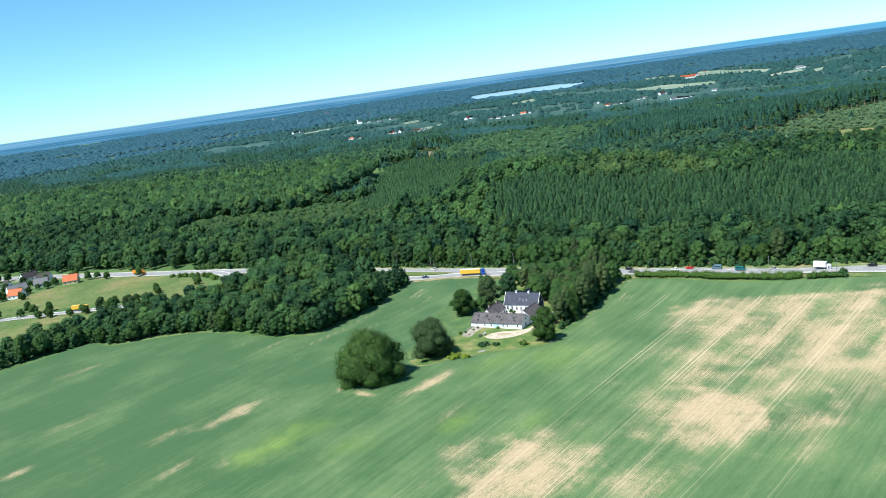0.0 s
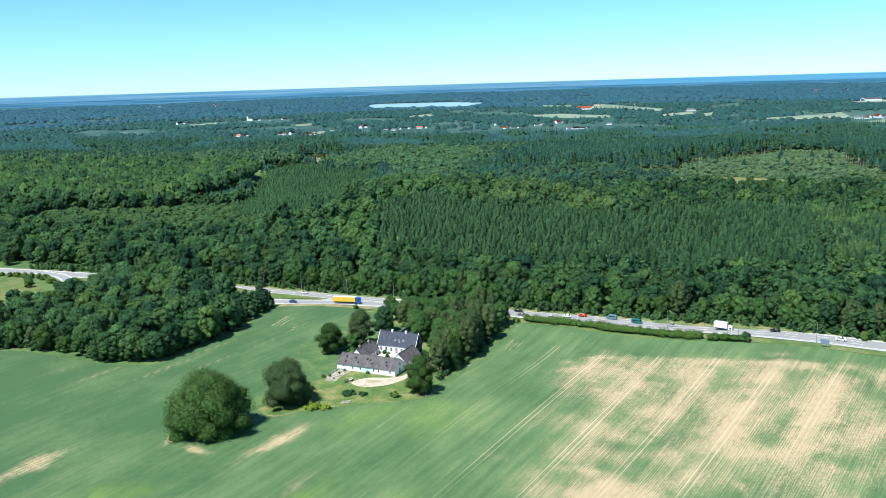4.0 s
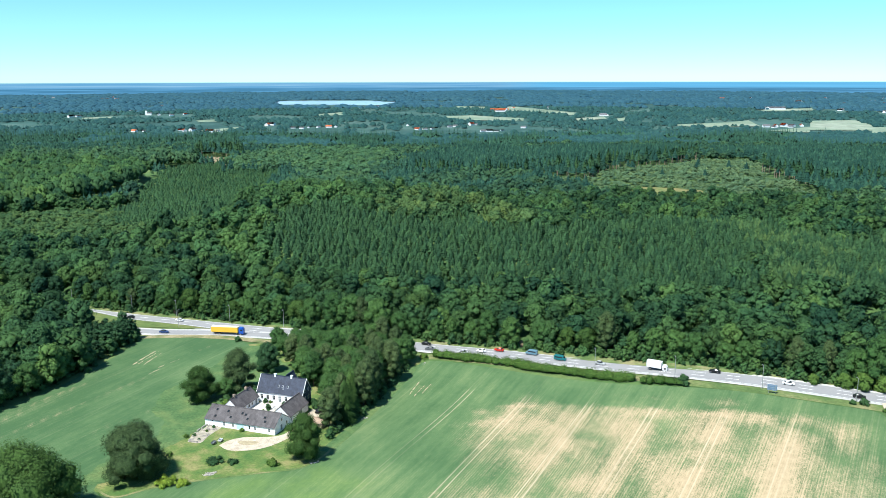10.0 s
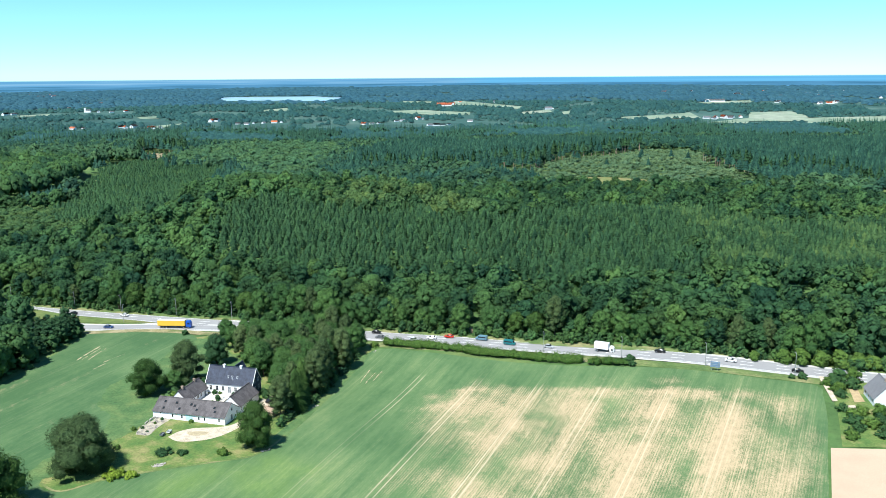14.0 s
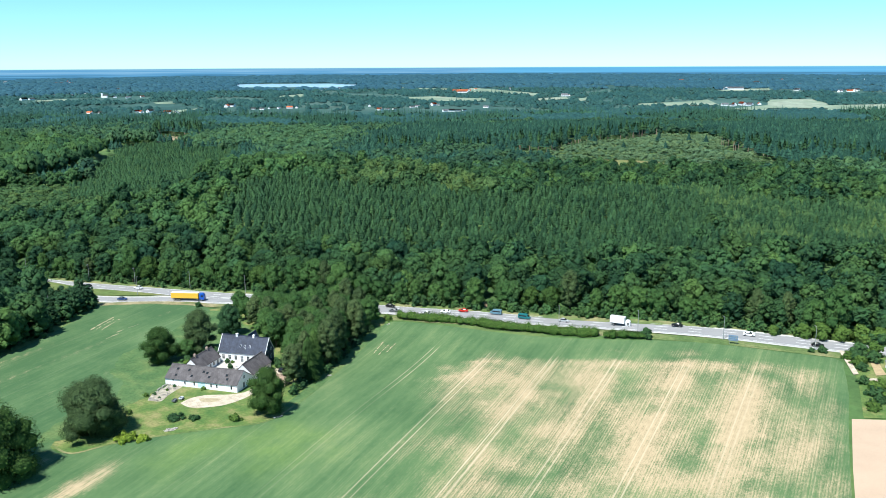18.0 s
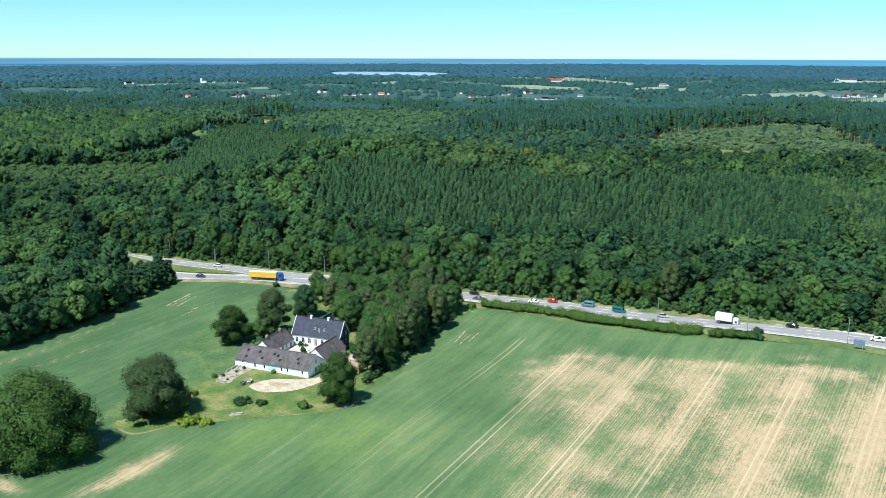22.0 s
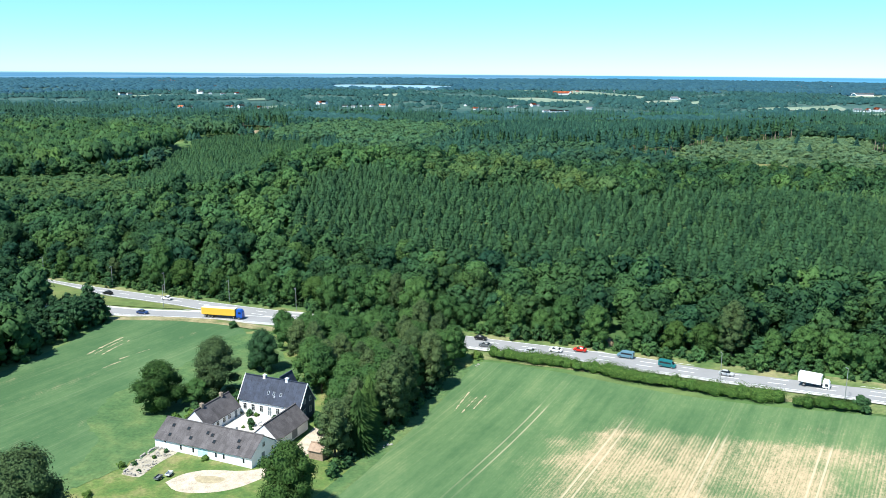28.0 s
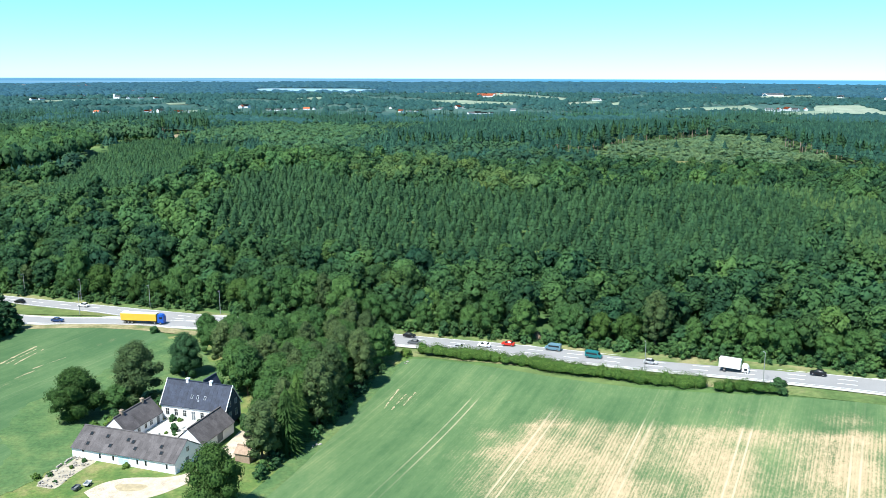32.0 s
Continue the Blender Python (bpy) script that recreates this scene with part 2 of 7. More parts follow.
def grass(name, a, b_, c, big=26.0, small=3.0):
    """Rough grassland: three colours mixed by noise at two sizes."""
    m, nodes, links, b = material(name, 0.95)
    co = nodes.new("ShaderNodeTexCoord")
    n1 = node(nodes, "ShaderNodeTexNoise", Scale=1 / big, Detail=5.0, Roughness=0.6)
    n2 = node(nodes, "ShaderNodeTexNoise", Scale=1 / small, Detail=6.0, Roughness=0.7)
    links.new(co.outputs["Object"], n1.inputs["Vector"])
    links.new(co.outputs["Object"], n2.inputs["Vector"])
    r = ramp(nodes, [(0.36, a), (0.5, b_), (0.64, c)])
    links.new(n1.outputs["Fac"], r.inputs[0])
    r2 = ramp(nodes, [(0.3, (0.66, 0.66, 0.66)), (0.7, (1.22, 1.22, 1.18))])
    links.new(n2.outputs["Fac"], r2.inputs[0])
    mx = nodes.new("ShaderNodeMix")
    mx.data_type, mx.blend_type = "RGBA", "MULTIPLY"
    mx.inputs[0].default_value = 1.0
    links.new(r.outputs[0], mx.inputs[6])
    links.new(r2.outputs[0], mx.inputs[7])
    links.new(mx.outputs[2], b.inputs["Base Color"])
    bp = node(nodes, "ShaderNodeBump", Strength=0.6, Distance=0.15)
    links.new(n2.outputs["Fac"], bp.inputs["Height"])
    links.new(bp.outputs[0], b.inputs["Normal"])
    return m


M_GROUND = grass("woodland_and_meadow_ground", (0.05, 0.10, 0.03), (0.08, 0.15, 0.045), (0.13, 0.18, 0.06), 90, 6)
M_YARDGRASS = grass("rough_yard_grass", (0.068, 0.138, 0.034), (0.122, 0.176, 0.046), (0.235, 0.225, 0.09), 8, 0.8)
M_TALLGRASS = grass("lush_tall_grass", (0.056, 0.118, 0.041), (0.084, 0.150, 0.052), (0.128, 0.184, 0.064), 9, 0.9)
M_DRYVERGE = grass("dry_verge_grass", (0.12, 0.150, 0.055), (0.24, 0.215, 0.11), (0.34, 0.29, 0.17), 7, 1.0)
M_VERGE = grass("road_verge_grass", (0.085, 0.140, 0.042), (0.135, 0.178, 0.060), (0.25, 0.235, 0.115), 14, 1.5)
M_MEADOW = grass("dry_meadow", (0.085, 0.138, 0.038), (0.128, 0.165, 0.050), (0.20, 0.185, 0.075), 40, 4)
# both far colours are greyed and blued: haze put into the grass
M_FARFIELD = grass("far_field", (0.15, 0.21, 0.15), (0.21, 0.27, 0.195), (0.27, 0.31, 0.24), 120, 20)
M_FARGRASS = grass("hazed_grassland", (0.026, 0.074, 0.066), (0.042, 0.100, 0.086), (0.075, 0.135, 0.115), 160, 30)
M_BARESOIL = plain("bare_pink_soil", (0.47, 0.345, 0.245), 0.95, scale=12.0, vary=0.10, bump=0.05)

ROW = radians(23.5)                              # the way the drill rows run, from +y towards +x


def crop_material():
    """Young grain: green stand with parched tan soil, fine drill rows and paired wheel tracks.

    cross and along are metres across and along the rows."""
    m, nodes, links, b = material("young_grain", 0.9)

    def field(name):
        a = nodes.new("ShaderNodeAttribute")
        a.attribute_name = name
        return a.outputs["Fac"]

    def calc(op, *args):
        n = nodes.new("ShaderNodeMath")
        n.operation = op
        for i, a in enumerate(args):
            if hasattr(a, "is_linked"):
                links.new(a, n.inputs[i])
            else:
                n.inputs[i].default_value = a
        return n.outputs[0]

    def between(value, lo, hi):
        n = nodes.new("ShaderNodeMapRange")
        n.interpolation_type = "SMOOTHSTEP"
        n.inputs["From Min"].default_value, n.inputs["From Max"].default_value = lo, hi
        links.new(value, n.inputs["Value"])
        return n.outputs[0]

    def grain(sx, sy, detail, rough):
        v = nodes.new("ShaderNodeCombineXYZ")
        links.new(calc("MULTIPLY", cross, sx), v.inputs[0])
        links.new(calc("MULTIPLY", along, sy), v.inputs[1])
        n = node(nodes, "ShaderNodeTexNoise", Scale=1.0, Detail=detail, Roughness=rough)
        links.new(v.outputs[0], n.inputs["Vector"])
        return n.outputs["Fac"]

    def mixed(fac, a, c):
        n = nodes.new("ShaderNodeMix")
        n.data_type = "RGBA"
        links.new(fac, n.inputs[0])
        for k, s in ((6, a), (7, c)):
            if hasattr(s, "is_linked"):
                links.new(s, n.inputs[k])
            else:
                n.inputs[k].default_value = (*s, 1)
        return n.outputs[2]

    cross, along, bare, lush = field("cross"), field("along"), field("bare"), field("lush")
    rows = grain(1.9, 0.022, 3.0, 0.65)
    streak = grain(0.30, 0.020, 5.0, 0.62)
    speck = grain(0.9, 0.35, 6.0, 0.72)
    big = grain(0.030, 0.022, 4.0, 0.55)
    # wheel tracks: two lines 2 m apart every 24 m, worn barer on both sides of them
    u = calc("PINGPONG", calc("ADD", cross, 24.0 * 60), 12.0)
    line = between(calc("ABSOLUTE", calc("SUBTRACT", u, 1.05)), 0.34, 0.12)
    worn = between(calc("ADD", calc("MULTIPLY", big, 0.6), calc("MULTIPLY", streak, 0.5)), 0.42, 0.66)
    line = calc("MULTIPLY", line, calc("MULTIPLY", calc("ADD", calc("MULTIPLY", worn, 0.46), 0.40), calc("MULTIPLY", field("tracks"), calc("ADD", calc("MULTIPLY", between(bare, 0.08, 0.5), 0.45), 0.55))))
    beside = calc("MULTIPLY", between(u, 6.0, 1.0), calc("MULTIPLY", bare, 0.22))
    # how bare: drawn patches broken by streaks, specks and rows
    s = calc("ADD", calc("MULTIPLY", calc("SUBTRACT", streak, 0.5), 1.05), calc("MULTIPLY", calc("SUBTRACT", speck, 0.5), 1.5))
    s = calc("ADD", s, calc("MULTIPLY", calc("SUBTRACT", rows, 0.5), 1.5))
    # drill rows 0.9 m apart, and clods
    drill = between(calc("PINGPONG", calc("ADD", cross, calc("MULTIPLY", rows, 1.1)), 0.42), 0.08, 0.34)
    grit = grain(2.6, 1.1, 3.0, 0.7)
    s = calc("ADD", s, calc("ADD", calc("MULTIPLY", calc("MULTIPLY", calc("SUBTRACT", drill, 0.5), between(streak, 0.3, 0.62)), 0.62), calc("MULTIPLY", calc("SUBTRACT", grit, 0.5), 2.6)))
    val = calc("ADD", calc("MULTIPLY", calc("ADD", calc("MAXIMUM", bare, calc("MULTIPLY", big, 0.30)), beside), 1.12), calc("MULTIPLY", s, calc("ADD", calc("MULTIPLY", bare, 0.75), 0.17)))
    tan_amount = between(val, 0.12, 1.22)
    green = ramp(nodes, [(0.30, (0.050, 0.109, 0.040)), (0.52, (0.087, 0.155, 0.059)), (0.74, (0.147, 0.209, 0.084))])
    tone = calc("SUBTRACT", calc("ADD", calc("MULTIPLY", big, 0.85), calc("ADD", calc("MULTIPLY", speck, 0.30), calc("ADD", calc("MULTIPLY", calc("SUBTRACT", streak, 0.5), calc("SUBTRACT", 0.60, calc("MULTIPLY", field("dense"), 0.34))), 0.275))), 0.35)
    links.new(calc("SUBTRACT", tone, calc("MULTIPLY", field("dense"), 0.18)), green.inputs[0])
    soil = ramp(nodes, [(0.3, (0.315, 0.238, 0.135)), (0.7, (0.52, 0.405, 0.25))])
    links.new(calc("ADD", calc("MULTIPLY", speck, 0.6), calc("MULTIPLY", rows, 0.4)), soil.inputs[0])
    grown = mixed(calc("MULTIPLY", lush, calc("ADD", calc("MULTIPLY", speck, 0.9), 0.1)), green.outputs[0], (0.215, 0.310, 0.048))
    links.new(mixed(line, mixed(tan_amount, grown, soil.outputs[0]), (0.53, 0.43, 0.29)), b.inputs["Base Color"])
    bp = node(nodes, "ShaderNodeBump", Strength=0.4, Distance=0.12)
    links.new(speck, bp.inputs["Height"])
    links.new(bp.outputs[0], b.inputs["Normal"])
    return m


M_CROP = crop_material()


# ---------------------------------------------------------------- the lie of the land
def ramp_up(a, b, x):
    u = np.clip((np.asarray(x, float) - a) / (b - a), 0, 1)
    return u * u * (3 - 2 * u)


def hill(x, y, cx, cy, wx, wy):
    return np.exp(-((x - cx) / wx) ** 2 - ((y - cy) / wy) ** 2)


def land(x, y):
    """Height of the ground."""
    x, y = np.asarray(x, float), np.asarray(y, float)
    z = 6.0 * ramp_up(85, 185, x) * (1 - 0.6 * ramp_up(150, 500, y))
    z = z - 2.6 * hill(x, y, 42, 42, 38, 45)
    wood = ramp_up(112, 240, y)
    z = z + wood * (15 * hill(x, y, 70, 275, 170, 120) + 17 * hill(x, y, -70, 410, 130, 110) + 12 * hill(x, y, 260, 640, 260, 220))
    z = z + 9 * ramp_up(400, 850, y) * ramp_up(2500, 600, np.abs(x)) + 26 * ramp_up(900, 2400, y) + 5 * ramp_up(2600, 4800, y)
    return z


def mesh(name, verts, faces, mats, smooth=False, face_mat=None):
    me = bpy.data.meshes.new(name)
    verts = np.asarray(verts, np.float32)
    faces = np.asarray(faces, np.int32)
    n, k = faces.shape
    me.vertices.add(len(verts))
    me.vertices.foreach_set("co", verts.ravel())
    me.loops.add(n * k)
    me.loops.foreach_set("vertex_index", faces.ravel())
    me.polygons.add(n)
    me.polygons.foreach_set("loop_start", np.arange(0, n * k, k, dtype=np.int32))
    if smooth:
        me.polygons.foreach_set("use_smooth", np.ones(n, bool))
    for m in mats if isinstance(mats, (list, tuple)) else [mats]:
        me.materials.append(m)
    if face_mat is not None:
        me.polygons.foreach_set("material_index", np.asarray(face_mat, np.int32))
    me.update(calc_edges=True)
    return me


def attribute(me, name, values):
    a = me.attributes.new(name, "FLOAT", "POINT")
    a.data.foreach_set("value", np.asarray(values, np.float32))


def thing(name, label, category, group="", kind="", at=None):
    ob = tagged(new(name), label, category, group, kind)
    if at is not None:
        ob.matrix_world = at
    return ob


def part(name, bm, mat, parent=None, label=""):
    """Links a bmesh, or a mesh, as one object under its thing."""
    if isinstance(bm, bpy.types.Mesh):
        me = bm
    else:
        me = bpy.data.meshes.new(name)
        bm.to_mesh(me)
        bm.free()
        me.materials.append(mat)
    ob = new(name, me)
    if parent:
        ob.parent = parent
    if label:
        ob["label"] = label
    return ob


def sheet(name, outline, step, lift, mat, hole=None):
    """A piece of ground within an outline, laid over the land."""
    from mathutils.geometry import delaunay_2d_cdt
    pts, n = [], len(outline)
    for i, (x0, y0) in enumerate(outline):
        x1, y1 = outline[(i + 1) % n]
        k = max(1, int(math.hypot(x1 - x0, y1 - y0) / step))
        pts += [(x0 + (x1 - x0) * j / k, y0 + (y1 - y0) * j / k) for j in range(k)]
    edge = [(i, (i + 1) % len(pts)) for i in range(len(pts))]
    a = np.array(pts)
    gx, gy = np.meshgrid(np.arange(a[:, 0].min(), a[:, 0].max(), step), np.arange(a[:, 1].min(), a[:, 1].max(), step))
    gx, gy = gx.ravel(), gy.ravel()
    keep = inside(gx, gy, pts)
    allpts = [Vector(p) for p in pts] + [Vector(p) for p in zip(gx[keep], gy[keep])]
    vs, _, fs, *_ = delaunay_2d_cdt(allpts, edge, [list(range(len(pts)))], 1, 0.001)
    v = np.array([(p.x, p.y) for p in vs])
    z = land(v[:, 0], v[:, 1]) + lift
    return mesh(name, np.column_stack([v, z]), [list(f) for f in fs], mat, True)


def inside(x, y, outline):
    x, y = np.asarray(x, float), np.asarray(y, float)
    res = np.zeros(x.shape, bool)
    n = len(outline)
    for i in range(n):
        (x0, y0), (x1, y1) = outline[i], outline[(i + 1) % n]
        cross = ((y0 > y) != (y1 > y)) & (x < (x1 - x0) * (y - y0) / ((y1 - y0) or 1e-9) + x0)
        res ^= cross
    return res


def smooth_line(pts, step):
    """A curve through the points (Catmull-Rom), at even steps."""
    p = np.array(pts, float)
    p = np.vstack([2 * p[0] - p[1], p, 2 * p[-1] - p[-2]])
    out = []
    for i in range(1, len(p) - 2):
        k = max(2, int(np.hypot(*(p[i + 1] - p[i])) / step))
        for t in np.arange(k) / k:
            out.append(0.5 * (2 * p[i] + (p[i + 1] - p[i - 1]) * t + (2 * p[i - 1] - 5 * p[i] + 4 * p[i + 1] - p[i + 2]) * t * t
                              + (3 * p[i] - p[i - 1] - 3 * p[i + 1] + p[i + 2]) * t ** 3))
    out.append(p[-2])
    return np.array(out)


def sideways(line):
    d = np.gradient(line, axis=0)
    d /= np.linalg.norm(d, axis=1, keepdims=True)
    return np.column_stack([-d[:, 1], d[:, 0]])


def ribbon(name, line, left, right, lift, mat, fro=0, to=None, level=True):
    """A strip along a line, from left to right metres beside it."""
    n = sideways(line)
    a, b = line + n * left, line + n * right
    a, b = a[fro:to], b[fro:to]
    v = np.vstack([a, b])
    z = (np.tile(land(line[fro:to, 0], line[fro:to, 1]), 2) if level else land(v[:, 0], v[:, 1])) + lift
    k = len(a)
    f = [(i, i + k, i + k + 1, i + 1) for i in range(k - 1)]
    return mesh(name, np.column_stack([v, z]), f, mat, True)

# ---------------------------------------------------------------- ground
def ground_sheet():
    fine = np.arange(-420, 421, 12.0)
    far = 420 + np.cumsum(np.geomspace(14, 480, 28))
    far = far[far < 4900]
    ax = np.concatenate([-far[::-1] - 0, fine, far])
    fy = np.arange(-420, 901, 12.0)
    fary = np.cumsum(np.geomspace(14, 420, 28))
    ay = np.concatenate([(-420 - fary)[::-1], fy, 900 + fary[fary < 3900]])
    X, Y = np.meshgrid(ax, ay)
    v = np.column_stack([X.ravel(), Y.ravel(), land(X, Y).ravel() - 0.05])
    nx, ny = len(ax), len(ay)
    i = np.arange((ny - 1) * nx).reshape(ny - 1, nx)[:, :-1].ravel()
    return mesh("ground", v, np.column_stack([i, i + 1, i + nx + 1, i + nx]), M_GROUND, True)


tagged(new("ground", ground_sheet()), "rolling green ground under fields and woods", "ground", kind="structure")

# roads: near edge and far edge run from the west to the east
MAIN = smooth_line([(-900, 262), (-600, 228), (-437, 209), (-352, 194), (-262, 178), (-181, 161), (-122, 142), (-66, 127), (-30, 118),
                    (0, 110.5), (41, 99.5), (89, 86.5), (131, 66.5), (169, 47.5), (216, 27), (300, -8), (420, -60)], 6.0)
NEAR = smooth_line([(-215, 163), (-160, 134), (-98, 116), (-60, 114.3), (-30, 111.5), (0, 107), (30, 99.5)], 5.0)
RAMP = smooth_line([(-285, 183), (-262, 172), (-247, 157), (-238, 140), (-231, 124), (-230, 108), (-242, 98), (-279, 93), (-342, 84), (-400, 70), (-520, 30)], 4.0)
road = tagged(new("road"), "grey asphalt country highway with white lines", "road", kind="structure")
for nm, me in (("verge", ribbon("verge", MAIN, 9.5, -13.5, 0.03, M_VERGE, level=False)),
               ("shoulder", ribbon("shoulder", MAIN, 6.9, -7.1, 0.10, M_SHOULDER)),
               ("carriageway", ribbon("carriageway", MAIN, 5.4, -5.6, 0.16, M_ROAD)),
               ("verge", ribbon("verge", NEAR, 7.5, -9.5, 0.05, M_VERGE, level=False)),
               ("shoulder", ribbon("shoulder", NEAR, 5.0, -5.4, 0.18, M_SHOULDER)),
               ("carriageway", ribbon("carriageway", NEAR, 3.7, -3.9, 0.24, M_ROAD)),
               ("verge", ribbon("verge", RAMP, 6.0, -6.0, 0.07, M_VERGE, level=False)),
               ("shoulder", ribbon("shoulder", RAMP, 4.2, -4.2, 0.22, M_SHOULDER)),
               ("carriageway", ribbon("carriageway", RAMP, 3.2, -3.2, 0.28, M_ROAD))):
    part(nm, me, None, road)
for off in (5.0, -5.2):
    part("edge_line", ribbon("edge_line", MAIN, off + 0.12, off - 0.12, 0.20, M_LINE), None, road)
for off in (3.3, -3.5):
    part("edge_line", ribbon("edge_line", NEAR, off + 0.12, off - 0.12, 0.28, M_LINE), None, road)
for off in (2.9, -2.9):
    part("edge_line", ribbon("edge_line", RAMP, off + 0.12, off - 0.12, 0.32, M_LINE), None, road)


def dashes(line, off, lift, period, length, x0, x1):
    seg = np.concatenate([[0], np.cumsum(np.hypot(*np.diff(line, axis=0).T))])
    fine = np.column_stack([np.interp(np.arange(0, seg[-1], 1.0), seg, line[:, i]) for i in (0, 1)])
    for k in range(0, len(fine) - length - 1, period):
        if x0 < fine[k, 0] < x1:
            part("lane_dash", ribbon("lane_dash", fine, off + 0.14, off - 0.14, lift, M_LINE, k, k + length + 1), None, road)


dashes(MAIN, 1.7, 0.20, 13, 5, -300, 260)
dashes(MAIN, -1.8, 0.20, 13, 5, -60, 260)

# ---------------------------------------------------------------- fields
EAST = [(21, -9), (26, 6), (32, 32), (38, 58), (44.0, 79.0), (52, 81.2), (71, 74.6), (91, 64.4), (111, 54.2), (131, 46.2), (147, 40.8), (165, 34),
        (190, 22), (207.5, 14), (205.6, 4), (197, -18), (188.6, -36), (175, -66), (155, -112), (118, -200), (70, -330), (40, -420), (-40, -420), (-140, -420), (-380, -420),
        (-420, -200), (-330, -75), (-282, -33), (-266, -6), (-254, 12), (-236, 5), (-214, 15), (-190, 21), (-162, 15), (-137, 6), (-111, 7), (-102, 26),
        (-95, 50), (-89.5, 87), (-88.5, 104), (-68, 107), (-46, 105), (-36, 96), (-33, 82), (-35, 62), (-41, 45), (-44, 36), (-41, 20), (-35, 8),
        (-34, -12), (-43, -27), (-44, -42), (-36, -46), (-27, -39.5), (-12, -33), (3, -28), (14, -24), (19.5, -15)]
EAST = [tuple(p) for p in smooth_line(EAST + EAST[:1], 4.0)[:-1]]
field_mesh = sheet("crop_field", EAST, 2.3, 0.17, M_CROP)
fv = np.empty(len(field_mesh.vertices) * 3, np.float32)
field_mesh.vertices.foreach_get("co", fv)
fv = fv.reshape(-1, 3)
FU = fv[:, 0] * math.cos(ROW) - fv[:, 1] * math.sin(ROW)      # across the rows
FV = fv[:, 0] * math.sin(ROW) + fv[:, 1] * math.cos(ROW)      # along the rows
# the wheel tracks fan out a little to the east: place on the line y = -10, and lean
TRACK_X = [-582.0, -229.0, 19.0, 44.5, 69.0, 94.2, 118.4, 144.0, 169.5, 194.5, 345.0]
TRACK_LEAN = [0.36, 0.36, 0.36, 0.37, 0.39, 0.41, 0.45, 0.48, 0.50, 0.52, 0.55]
TRACK_AT = [-25.0, -11.0, -1.0, 0.0, 1.0, 2.0, 3.0, 4.0, 5.0, 6.0, 12.0]
at_row = fv[:, 0].copy()
for _ in range(6):
    at_row = fv[:, 0] - np.interp(at_row, TRACK_X, TRACK_LEAN) * (fv[:, 1] + 10)
CROSS = 24.0 * np.interp(at_row, TRACK_X, TRACK_AT)


WU = np.array([noise.noise((a / 9, b / 9, 2)) + 0.5 * noise.noise((a / 3, b / 4, 2)) for a, b, _ in fv])
WV = np.array([noise.noise((a / 14, b / 14, 8)) for a, b, _ in fv])


def patch_sum(spots):
    """Elongated soft patches: x, y, half width across the rows, half length along them, strength."""
    total = np.zeros(len(fv))
    for x, y, wu, wv, s in spots:
        k = 0.25 if wu < 2 else 0.8
        u0, v0 = x * math.cos(ROW) - y * math.sin(ROW), x * math.sin(ROW) + y * math.cos(ROW)
        total = np.maximum(total, s * np.exp(-(((FU - u0) / wu + k * WU) ** 2 + ((FV - v0) / wv + k * WV) ** 2) ** 0.95))
    return total


parched = patch_sum([(78, 18, 10, 26, .85), (67, 8, 4, 16, .45), (97, 0, 9, 30, .75), (86, -30, 10, 18, .55), (117, -8, 11, 28, .8), (95, -46, 11, 16, .6), (124, -48, 13, 26, .8),
                     (133, 20, 18, 10, .75), (157, 12, 18, 11, .9), (183, 8, 12, 8, .6), (170, -14, 7, 26, 1), (154, -42, 9, 32, 1), (139, -70, 9, 28, .85), (139, -22, 10, 24, .8),
                     (165, -54, 5, 32, .65), (166, -78, 5, 18, .55), (105, -64, 9, 16, .55), (61, -40, 5, 14, .35), (180, -45, 4, 26, .5), (100, 26, 14, 7, .5)])
parched = np.maximum(parched, patch_sum([(84, -100, 19, 23, 1.25), (26, -142, 17, 26, 1.2), (145, -80, 8, 20, .7), (50, -73, 8, 12, .32), (112, -114, 9, 18, .65), (60, -150, 10, 20, .6), (2, -128, 7, 14, .5)]))
parched = np.maximum(parched, patch_sum([(-28, -68, 3.5, 15, .9), (-94, 30, 1.3, 26, .42), (-86, 8, 1.3, 30, .42), (-72, 40, 1.5, 18, .38), (-102, 2, 1.3, 20, .5), (-62, 0, 1.5, 14, .36), (-50, 20, 1.3, 12, .36), (-128, -6, 1.6, 16, .45), (-148, -4, 1.6, 14, .4), (-54, 92, 1.2, 8, .4), (46, 51, 4, 7, .3), (58, 62, 1.6, 6, .35), (-102, -92, 4.5, 20, .8), (-120, -108, 4, 14, .55),
                                         (-100, -142, 4, 10, .45), (-83, -135, 3, 9, .5), (-176, -100, 5, 18, .4), (-165, -145, 3, 8, .75), (-224, -33, 4, 14, .45), (-10, -98, 4, 10, .4), (-52, -76, 5, 2.2, .85), (-65, -70, 2.2, 5, .75), (-42, -50, 3, 2, .5)]))
head = np.interp(fv[:, 0], [40, 60, 70, 88, 112, 139, 160, 190, 207], [28, 33, 34, 35, 29.5, 21, 16, 7, 6]) + 3.5 * WU
holes = np.array([noise.noise((a / 17, b / 22, 31)) + 0.5 * noise.noise((a / 7, b / 9, 33)) for a, b, _ in fv])
half_bare = np.clip(0.42 + 0.54 * holes, 0, 1) * ramp_up(58, 84, fv[:, 0] - 0.2 * fv[:, 1] + 4 * WV) * ramp_up(head + 2, head - 5, fv[:, 1]) * ramp_up(-165, -45, fv[:, 1]) * ramp_up(206, 188, fv[:, 0] - 0.42 * fv[:, 1])
parched = np.maximum(parched * np.where(fv[:, 0] > 55, ramp_up(head + 2, head - 3, fv[:, 1]), 1), half_bare + 0.42 * parched)
